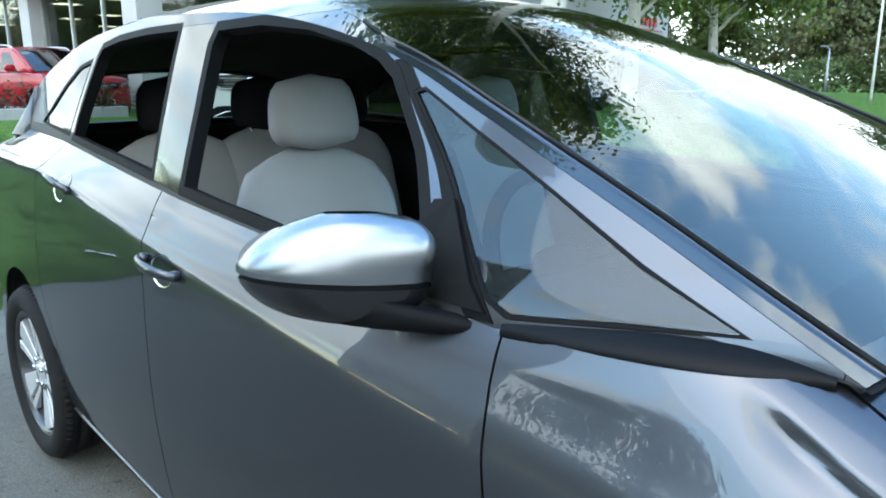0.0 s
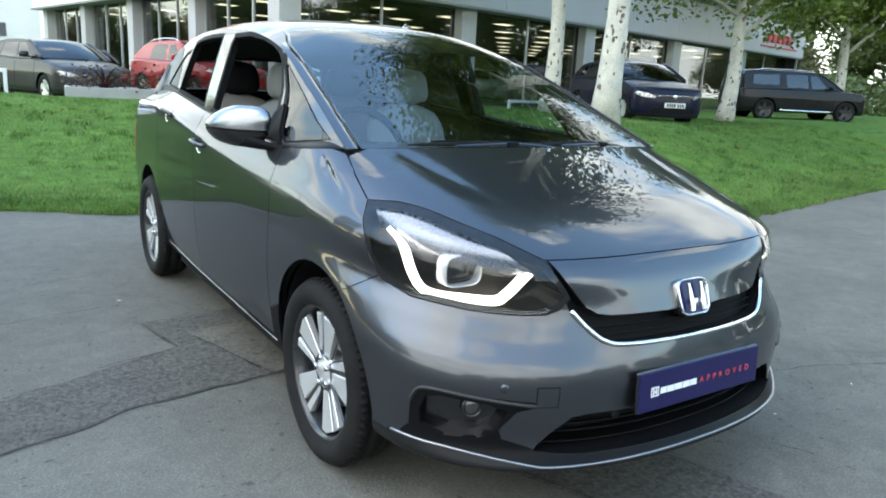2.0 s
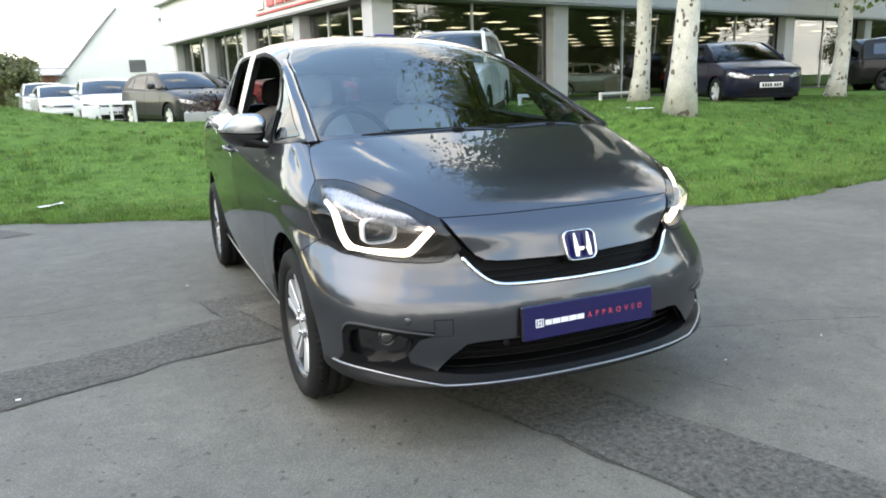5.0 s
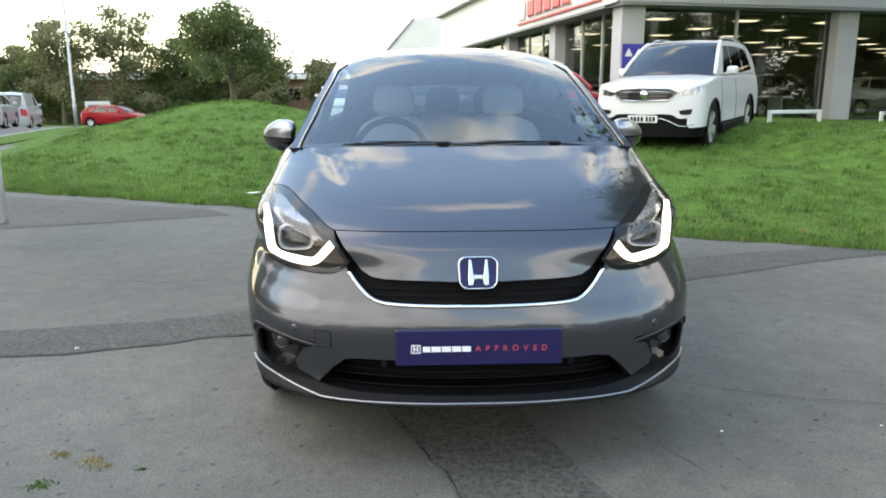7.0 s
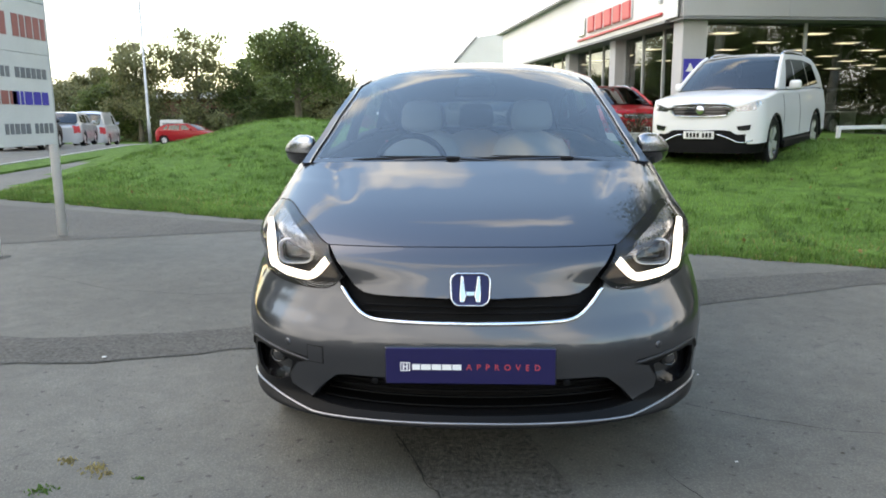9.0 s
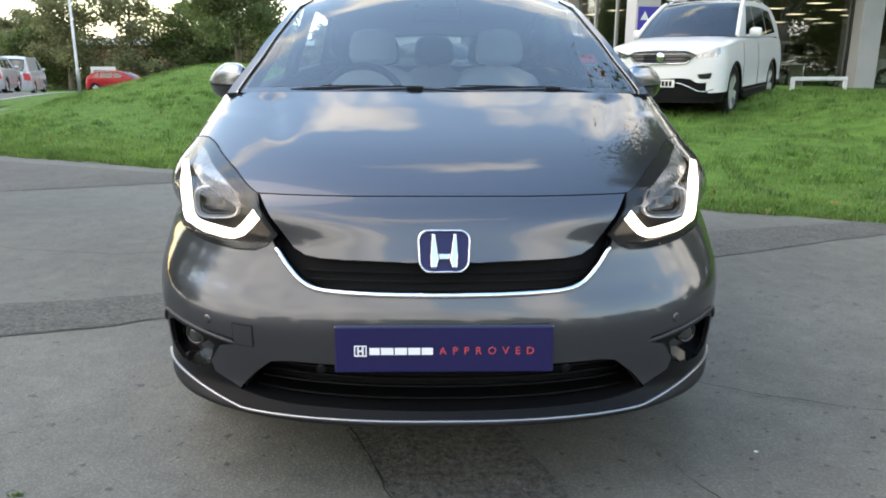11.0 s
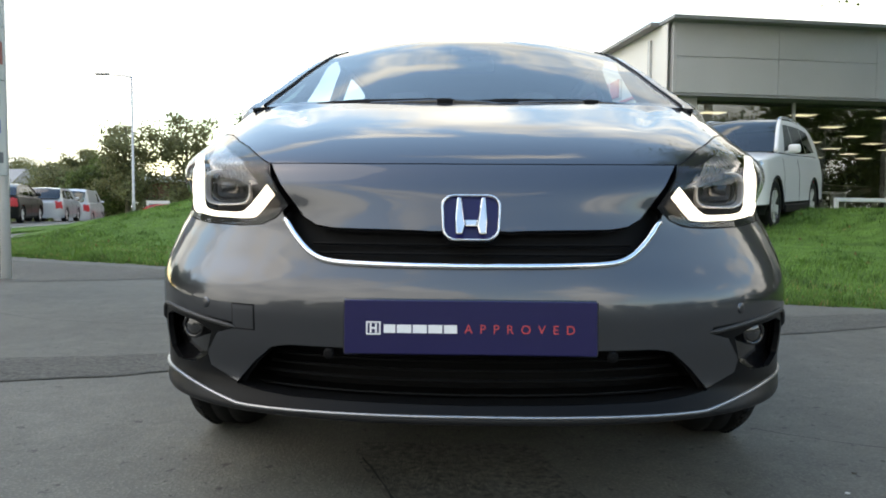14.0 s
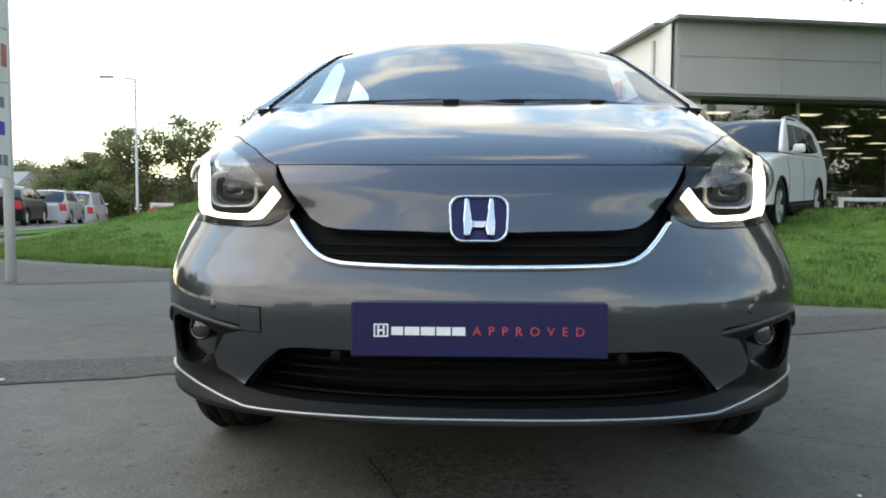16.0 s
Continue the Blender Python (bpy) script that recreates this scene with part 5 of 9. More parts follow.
# nodes slide sideways on to the screen's edge, so that the edge is a clean curve
edge_i = 3
for j, y in enumerate(ys[: J1 + 1]):
    for side_i in (edge_i, NT - edge_i, edge_i + 1, NT - edge_i - 1):
        k = SCREEN(j / J1) - (0.026 if side_i in (edge_i + 1, NT - edge_i - 1) else 0.0)
        row = top_row(y, NT)
        e = rail_pt(y)
        yc, zc = smooth_keys(CENTRE, y)
        x = k * e[0] * (1 if side_i > NT / 2 else -1)
        vs[j][side_i].co = (x, yc + (e[1] - yc) * k ** 2.2, zc + (e[2] - zc) * (0.55 * k ** 2 + 0.45 * k ** 5))
tb.faces.ensure_lookup_table()
for j in range(J1 + J2):
    for i in range(NT):
        f = tb.faces[j * NT + i]
        if j >= J1:
            key = "roof"
        elif i < edge_i or i >= NT - edge_i:
            key = "pillar"
        elif j < 2 or j >= J1 - 1 or i == edge_i or i == NT - edge_i - 1:
            key = "screen_border"
        else:
            key = "windscreen"
        tg[key].append(f)
part("windscreen", panel_bm(tb, tg["windscreen"], gap=0.0, flange=0.0), M_SCREEN, main_car, "clear raked windscreen", smooth=True).visible_shadow = False
part("screen_border", panel_bm(tb, tg["screen_border"], gap=0.0, flange=0.006), M_BLACKGLOSS, main_car, "black windscreen border", smooth=True)
part("front_pillar", panel_bm(tb, [f for f in tg["pillar"] if f.calc_center_median().x > 0], gap=0.0015, flange=0.008), M_PAINT, main_car, smooth=True)
part("front_pillar", panel_bm(tb, [f for f in tg["pillar"] if f.calc_center_median().x < 0], gap=0.0015, flange=0.008), M_PAINT, main_car, smooth=True)
for sg in (-1, 1):
    # black seal between the screen and each pillar
    bm = bmesh.new()
    line = []
    for j in range(0, J1 - 5, 3):
        y = ys[j]
        k = SCREEN(j / J1) * 0.995
        e = rail_pt(y)
        yc, zc = smooth_keys(CENTRE, y)
        line.append(Vector((sg * k * e[0], yc + (e[1] - yc) * k ** 2.2, zc + (e[2] - zc) * (0.55 * k ** 2 + 0.45 * k ** 5) + 0.002)))
    tube(bm, line, 0.0032, 6)
    part("pillar_seal", bm, M_BLACKPLASTIC, main_car, "black rubber screen seal", smooth=True)
part("roof", panel_bm(tb, tg["roof"], gap=0.0015, flange=0.012), M_PAINT, main_car, smooth=True)
bm = bmesh.new()
grid_faces(bm, [[(x * 0.97, y, z - 0.03) for x, y, z in top_row(y0, 20)] for y0 in [1.97 + 1.7 * j / 20 for j in range(21)]])
part("headliner", bm, M_LINER, main_car, "grey roof lining", smooth=True)
# tailgate with its window
bm = bmesh.new()
e0, e1 = top_row(3.70, 24), [(x * 1.14, 3.86 - 0.05 * abs(x / 0.6) ** 2, 1.09) for x, y, z in top_row(3.70, 24)]
rows = [[tuple(Vector(a).lerp(Vector(b), k / 8)) for a, b in zip(e0, e1)] for k in range(9)]
vs = grid_faces(bm, rows)
bm.faces.ensure_lookup_table()
gl = [f for n_, f in enumerate(bm.faces) if 1 <= n_ // 24 <= 6 and 3 <= n_ % 24 <= 20]
g2 = panel_bm(bm, gl, gap=0.0, flange=0.0)
rest = panel_bm(bm, [f for f in bm.faces if f not in set(gl)], gap=0.0, flange=0.01)
part("rear_window", g2, M_PRIVACY_LIGHT, main_car, "rear window", smooth=True).visible_shadow = False
part("tailgate", rest, M_PAINT, main_car, smooth=True)
# the rear pillar closes the corner between side and tailgate
for sg in (-1, 1):
    bm2 = bmesh.new()
    a0, b0 = Vector(e0[-1]), Vector(e1[-1])
    col = [Vector((side_x(3.70, z), 3.70, z)) for z in [smooth_keys(RAIL, 3.70)[0] + (belt(3.70) - 0.02 - smooth_keys(RAIL, 3.70)[0]) * k / 8 for k in range(9)]]
    edge_ = [a0.lerp(b0, k / 8) for k in range(9)]
    grid_faces(bm2, [[(sg * q.x, q.y, q.z) for q in line] for line in (col, [p_.lerp(q_, 0.5) + Vector((0.012, 0, 0)) for p_, q_ in zip(col, edge_)], edge_)])
    bmesh.ops.recalc_face_normals(bm2, faces=bm2.faces[:])
    part("rear_pillar", bm2, M_PAINT, main_car, smooth=True)
bm.free()

# --- wheels ---
def alloy_wheel(parent, cx, cy, cz, sg, r=0.302, rim=0.218, spin=0.0, spokes=5):
    """Tyre, dark rim with bright split spokes, disc."""
    base = Matrix.Translation((cx, cy, cz)) @ Matrix.Rotation(sg * math.pi / 2, 4, "Y") @ Matrix.Rotation(spin, 4, "Z")
    bm = bmesh.new()
    prof = [(rim - 0.004, 0.062), (rim + 0.006, 0.078), (rim + 0.03, 0.089), (r - 0.035, 0.090), (r - 0.014, 0.082), (r - 0.004, 0.068), (r, 0.045),
            (r, 0.028), (r - 0.007, 0.026), (r - 0.007, 0.021), (r, 0.019), (r, -0.019), (r - 0.007, -0.021), (r - 0.007, -0.026), (r, -0.028), (r, -0.05), (r - 0.014, -0.082), (r - 0.05, -0.09), (rim, -0.075)]
    lathe(bm, prof, 72, base)
    # shoulder blocks
    for k in range(72):
        a = k * math.tau / 72
        box(bm, (0, 0, 0), (0.008, 0.015, 0.034), 0.0, base @ Matrix.Rotation(a, 4, "Z") @ Matrix.Translation((r - 0.006, 0, 0.062)) @ Matrix.Rotation(radians(-32), 4, "Y"))
    bmesh.ops.recalc_face_normals(bm, faces=bm.faces[:])
    wheel = part("wheel", bm, M_RUBBER, parent, "black tyre on a two-tone alloy wheel", smooth=True)
    bm = bmesh.new()
    lathe(bm, [(rim + 0.004, 0.072), (rim - 0.004, 0.070), (rim - 0.010, 0.055), (rim - 0.018, 0.02), (rim - 0.02, -0.07), (rim + 0.002, -0.075)], 56, base)
    part("rim", bm, M_DARKALLOY, wheel, "dark grey rim barrel", smooth=True)
    bm = bmesh.new()
    lathe(bm, [(0.001, 0.0), (0.125, 0.0), (0.128, -0.01), (0.07, -0.012)], 40, base)
    part("brake_disc", bm, M_DISC, wheel, "steel brake disc", smooth=True)
    bm = bmesh.new()
    lathe(bm, [(0.001, 0.058), (0.030, 0.058), (0.034, 0.052), (0.058, 0.052), (0.064, 0.044), (0.064, 0.0)], 30, base)
    hub = part("hub", bm, M_ALLOY, wheel, smooth=True)
    for k in range(5):
        bm = bmesh.new()
        lathe(bm, [(0.001, 0.066), (0.008, 0.066), (0.0095, 0.062), (0.0095, 0.05)], 10, base @ Matrix.Rotation(k * math.tau / 5 + 0.3, 4, "Z") @ Matrix.Translation((0.046, 0, 0)))
        part("wheel_nut", bm, M_SATIN, wheel, smooth=True)
    R = rim - 0.020
    for k in range(spokes):
        m = base @ Matrix.Rotation(k * math.tau / spokes, 4, "Z")
        # a broad bright blade, a slot, and a thin bright rib
        bm = bmesh.new()
        for pts, z0, z1 in (([(0.045, -0.030), (R - 0.022, -0.088), (R - 0.004, -0.060), (R - 0.002, -0.002), (0.055, 0.004)], 0.052, 0.060),
                            ([(0.055, 0.014), (R - 0.002, 0.020), (R - 0.008, 0.052), (0.052, 0.030)], 0.052, 0.060)):
            lo = [bm.verts.new(m @ Vector((x, y, z0 - 0.02 if x < 0.1 else z0 - 0.012))) for x, y in pts]
            hi = [bm.verts.new(m @ Vector((x, y, z0 if x < 0.1 else z1 + 0.004))) for x, y in pts]
            bm.faces.new(hi)
            bm.faces.new(lo[::-1])
            for i in range(len(pts)):
                j = (i + 1) % len(pts)
                bm.faces.new((lo[i], lo[j], hi[j], hi[i]))
        bmesh.ops.recalc_face_normals(bm, faces=bm.faces[:])
        bmesh.ops.bevel(bm, geom=[e for e in bm.edges], offset=0.0018, segments=1, affect="EDGES")
        part("spoke", bm, M_ALLOY, wheel, "bright machined spoke")
        bm = bmesh.new()
        lo = [bm.verts.new(m @ Vector((x, y, 0.040))) for x, y in ((0.05, -0.034), (R - 0.01, -0.094), (R, 0.056), (0.05, 0.036))]
        up = [bm.verts.new(m @ Vector((x, y, 0.053))) for x, y in ((0.05, -0.030), (R - 0.01, -0.084), (R, 0.048), (0.05, 0.03))]
        bm.faces.new(up)
        for i in range(4):
            bm.faces.new((lo[i], lo[(i + 1) % 4], up[(i + 1) % 4], up[i]))
        bmesh.ops.recalc_face_normals(bm, faces=bm.faces[:])
        part("spoke_back", bm, M_DARKALLOY, wheel, "dark painted spoke back")
    return wheel


for sg in (-1, 1):
    alloy_wheel(main_car, sg * 0.742, 0.822, 0.302, sg, spin=1.18)
    alloy_wheel(main_car, sg * 0.738, 3.342, 0.302, sg, spin=1.1)

# --- door mirrors ---
def door_mirror(sg):
    cx, cy, cz = 0.868, 1.465, 1.046
    rows_top, rows_bot = [], []
    nU, nV = 26, 14

    def pt(u, v):
        """u round the case from the front, v from bottom to top."""
        a = u * math.tau
        ca, sa = math.cos(a), math.sin(a)
        h = -1 + 2 * v
        q = math.sqrt(max(0.0, 1 - abs(h) ** 2.4))
        wx = 0.092
        x = cx + wx * (abs(ca) ** 0.85) * (1 if ca > 0 else -1) * (0.30 + 0.70 * q) - 0.022 * max(0, h)
        yy = (abs(sa) ** 0.8) * (1 if sa > 0 else -1) * (0.25 + 0.75 * q)
        y = cy + (0.045 if yy > 0 else 0.075) * yy + 0.85 * (x - cx)
        top = 0.072 if h > 0 else 0.078
        z = cz + top * h * (1 - 0.35 * max(0, (x - cx) / 0.092) * (1 if h > 0 else 0.6))
        return Vector((sg * x, y, z))
    for nm, v0, v1, mt, lab in (("mirror_cap", 0.42, 1.0, M_MIRRORCAP, "silver mirror cap"), ("mirror_base", 0.0, 0.37, M_BLACKGLOSS, "gloss black lower mirror case")):
        bm = bmesh.new()
        vs = [[bm.verts.new(pt(u / nU, v0 + (v1 - v0) * k / nV)) for u in range(nU)] for k in range(nV + 1)]
        for a, b in zip(vs, vs[1:]):
            for k in range(nU):
                bm.faces.new((a[k], a[(k + 1) % nU], b[(k + 1) % nU], b[k]))
        bmesh.ops.remove_doubles(bm, verts=bm.verts[:], dist=1e-4)
        bmesh.ops.recalc_face_normals(bm, faces=bm.faces[:])
        ob = part(nm, bm, mt, mirror_ob[sg], lab, smooth=True)
    bm = bmesh.new()
    vs = [[bm.verts.new(Vector((sg * cx, cy, cz)).lerp(pt(u / nU, v), 0.975)) for u in range(nU)] for v in (0.35, 0.40, 0.45)]
    for a, b in zip(vs, vs[1:]):
        for k in range(nU):
            bm.faces.new((a[k], a[(k + 1) % nU], b[(k + 1) % nU], b[k]))
    bmesh.ops.recalc_face_normals(bm, faces=bm.faces[:])
    part("mirror_groove", bm, M_BLACKPLASTIC, mirror_ob[sg], "black groove round the mirror", smooth=True)
    # foot on the door, and the black sail behind it
    bm = bmesh.new()
    rows = []
    for k in range(9):
        f = k / 8
        c = Vector((0.766 + 0.105 * f, 1.335 + 0.085 * f, 0.975 + 0.012 * f + 0.01 * f * f))
        hw, hh = 0.075 - 0.03 * f, 0.014 + 0.010 * f
        rows.append([Vector((sg * (c.x + 0.02 * math.cos(a)), c.y + hw * math.cos(a), c.z + hh * math.sin(a))) for a in [i * math.tau / 14 for i in range(14)]])
    vs = [[bm.verts.new(q) for q in r] for r in rows]
    for a, b in zip(vs, vs[1:]):
        for k in range(14):
            bm.faces.new((a[k], a[(k + 1) % 14], b[(k + 1) % 14], b[k]))
    bm.faces.new(vs[0])
    bm.faces.new(vs[-1])
    bmesh.ops.recalc_face_normals(bm, faces=bm.faces[:])
    part("mirror_foot", bm, M_BLACKPLASTIC, mirror_ob[sg], "black mirror foot", smooth=True)
    bm = bmesh.new()
    outline = [(1.275, 1.0), (1.41, 1.0), (1.435, 1.05), (1.44, 1.085), (1.425, 1.12), (1.39, 1.125), (1.36, 1.09), (1.31, 1.03)]
    slab(bm, [(sg * (side_x(y, z) + 0.001), y, z) for y, z in outline], 0.008 * sg)
    bmesh.ops.recalc_face_normals(bm, faces=bm.faces[:])
    part("mirror_sail", bm, M_BLACKPLASTIC, mirror_ob[sg], "black triangular sail panel")
    bm = bmesh.new()
    vs = [bm.verts.new((sg * (cx + 0.082 * math.cos(a) * min(1, 1.2)), cy + 0.030 + 0.85 * 0.082 * math.cos(a), cz + 0.055 * math.sin(a))) for a in [i * math.tau / 24 for i in range(24)]]
    bm.faces.new(vs)
    part("mirror_glass", bm, M_CHROME, mirror_ob[sg], "mirror glass")


mirror_ob = {}
for sg in (-1, 1):
    bm = bmesh.new()
    box(bm, (sg * 0.866, 1.462, 1.040), (0.05, 0.03, 0.04), 0.01, seg=2)
    mirror_ob[sg] = part("door_mirror", bm, M_BLACKPLASTIC, main_car, "silver-capped door mirror", smooth=True)
    door_mirror(sg)

# --- door handles ---
for sg in (-1, 1):
    for hy, hz, k in ((2.11, 0.912, "door_f"), (2.80, 1.005, "door_r")):
        door = doors[k, sg < 0]
        bm = bmesh.new()
        rows = []
        for i in range(13):
            f = i / 12
            y = hy - 0.085 + 0.17 * f
            p, n = skin_s(y, hz + 0.012 * f, 0.0)
            lift = 0.010 + 0.028 * math.sin(math.pi * f) ** 0.6
            c = p + n * lift
            hh = 0.012 * (0.7 + 0.3 * math.sin(math.pi * f))
            rows.append([Vector((sg * (c.x + 0.007 * math.cos(a)), c.y, c.z + hh * math.sin(a))) for a in [j * math.tau / 10 for j in range(10)]])
        vs = [[bm.verts.new(q) for q in r] for r in rows]
        for a, b in zip(vs, vs[1:]):
            for j in range(10):
                bm.faces.new((a[j], a[(j + 1) % 10], b[(j + 1) % 10], b[j]))
        bm.faces.new(vs[0])
        bm.faces.new(vs[-1])
        for f in (0.06, 0.94):
            p, n = skin_s(hy - 0.085 + 0.17 * f, hz + 0.012 * f, 0.0)
            box(bm, (sg * (p.x + 0.008), p.y, p.z), (0.02, 0.022, 0.02), 0.004)
        bmesh.ops.recalc_face_normals(bm, faces=bm.faces[:])
        handle = part("door_handle", bm, M_PAINT, door, "body-coloured pull handle", smooth=True)
        bm = bmesh.new()
        p, n = skin_s(hy, hz, 0.0)
        vs = []
        for i in range(24):
            a = i * math.tau / 24
            q, _ = skin_s(hy + 0.052 * math.cos(a), hz - 0.004 + 0.034 * math.sin(a), 0.0015)
            vs.append(bm.verts.new((sg * q.x, q.y, q.z)))
        cen = bm.verts.new((sg * (p.x - 0.012), p.y, p.z - 0.004))
        for i in range(24):
            bm.faces.new((vs[i], vs[(i + 1) % 24], cen))
        bmesh.ops.recalc_face_normals(bm, faces=bm.faces[:])
        part("handle_cup", bm, M_SATIN, door, "scooped handle recess", smooth=True)

# chrome line along the sill
for sg in (-1, 1):
    pts = [(1.20 + (2.98 - 1.20) * i / 20, 0.283 + 0.008 * i / 20) for i in range(21)]
    ch = (lambda y, z, off=0.0: skin_s(y, z, off)) if sg > 0 else (lambda y, z, off=0.0: tuple(Vector((-q.x, q.y, q.z)) for q in skin_s(y, z, off)))
    bar_on_skin("sill_strip", pts, 0.0045, 0.004, M_SILLSTRIP, main_car, "thin silver sill strip", chart=ch)

# --- wipers and scuttle ---
bm = bmesh.new()
rows = [[(x, y - 0.005, z - 0.004) for x, y, z in top_row(0.862, 40)], [(x, y + 0.03, z + 0.006) for x, y, z in top_row(0.862, 40)]]
grid_faces(bm, rows)
part("scuttle", bm, M_BLACKPLASTIC, main_car, "black scuttle panel", smooth=True)
# the dark trim between each wing and the quarter light: its upper and lower line as (y, x, z)
TRIM_UP = [(0.885, 0.716, 1.019), (0.93, 0.718, 1.025), (0.98, 0.724, 1.028), (1.06, 0.738, 1.023), (1.12, 0.750, 1.015), (1.18, 0.762, 1.006), (1.245, 0.772, 0.996)]
TRIM_LOW = [(0.885, 0.712, 1.002), (0.915, 0.727, 1.000), (0.95, 0.746, 0.996), (0.99, 0.758, 0.992), (1.04, 0.766, 0.988), (1.10, 0.771, 0.984), (1.17, 0.774, 0.979), (1.245, 0.775, 0.975)]
for sg in (-1, 1):
    bm = bmesh.new()
    rows = []
    for k in range(25):
        y = 0.885 + 0.36 * k / 24
        u, l = [Vector((float(q[0]), y, float(q[1]))) for q in (smooth_keys(TRIM_UP, y), smooth_keys(TRIM_LOW, y))]
        sec = [u + Vector((-0.02, 0, -0.002)), u, u.lerp(l, 0.5) + Vector((0.003, 0, 0.001)), l, l + Vector((-0.02, 0, -0.004))]
        rows.append([(q.x * sg, q.y, q.z) for q in sec])
    grid_faces(bm, rows)
    bmesh.ops.recalc_face_normals(bm, faces=bm.faces[:])
    part("wing_trim", bm, M_TRIMDARK, main_car, "dark satin trim below the quarter light", smooth=True)


def on_screen(x, f, off=0.012):
    """A point on the screen: x across, f up it."""
    y0 = 0.862 + (1.93 - 0.862) * f
    e = rail_pt(y0)
    yc, zc = smooth_keys(CENTRE, y0)
    k = abs(x / e[0])
    return Vector((x, yc + (e[1] - yc) * k ** 2.2, zc + (e[2] - zc) * (0.55 * k ** 2 + 0.45 * k ** 5) + off))


def sweep_bar(bm, pts, w, h):
    """A bar of chamfered section swept along points, w across and h high."""
    prof = [(-0.5, -0.5), (0.5, -0.5), (0.5, 0.15), (0.2, 0.5), (-0.2, 0.5), (-0.5, 0.15)]
    rings = []
    for i, p in enumerate(pts):
        t = (pts[min(i + 1, len(pts) - 1)] - pts[max(i - 1, 0)]).normalized()
        a = t.cross(Vector((0, 0, 1))).normalized()
        u = a.cross(t)
        k = 0.75 if i in (0, len(pts) - 1) else 1.0
        rings.append([bm.verts.new(p + a * (q[0] * w * k) + u * (q[1] * h * k)) for q in prof])
    for r0, r1 in zip(rings, rings[1:]):
        for j in range(6):
            bm.faces.new((r0[j], r0[(j + 1) % 6], r1[(j + 1) % 6], r1[j]))
    bm.faces.new(rings[0][::-1])
    bm.faces.new(rings[-1])
    bmesh.ops.recalc_face_normals(bm, faces=bm.faces[:])


for tip, knee, piv in ((-0.495, -0.08, 0.14), (-0.02, 0.38, 0.56)):
    at = lambda k, f, off: on_screen(tip + (knee - tip) * k, f, off)
    bm = bmesh.new()
    sweep_bar(bm, [at(k / 8, 0.020 + 0.010 * k / 8, -0.007 + 0.003 * k / 8) for k in range(9)], 0.022, 0.021)
    w = part("wiper", bm, M_BLACKPLASTIC, main_car, "black wiper blade")
    bm = bmesh.new()
    sweep_bar(bm, [at(0.22 + 0.55 * k / 6, 0.042 - 0.004 * k / 6, -0.004) for k in range(7)], 0.006, 0.012)
    part("wiper_rubber", bm, M_BLACKPLASTIC, w, "thin black rubber lip")
    bm = bmesh.new()
    sweep_bar(bm, [at(0.42, 0.014, -0.003), at(0.6, 0.017, -0.003), at(0.85, 0.020, -0.001), at(1.0, 0.022, 0.0), on_screen((knee + piv) / 2, 0.014, -0.003), on_screen(piv, 0.0, -0.008)], 0.018, 0.012)
    part("wiper_arm", bm, M_BLACKGLOSS, w)
    bm = bmesh.new()
    sweep_bar(bm, [at(0.93, 0.026, -0.001), at(0.97, 0.026, -0.001), at(1.03, 0.026, -0.001), at(1.07, 0.026, -0.002)], 0.034, 0.015)
    part("wiper_joint", bm, M_BLACKPLASTIC, w)

# --- cabin ---
def soft_box(bm, c, s, r, m=None, seg=4):
    box(bm, c, s, r, m, seg)


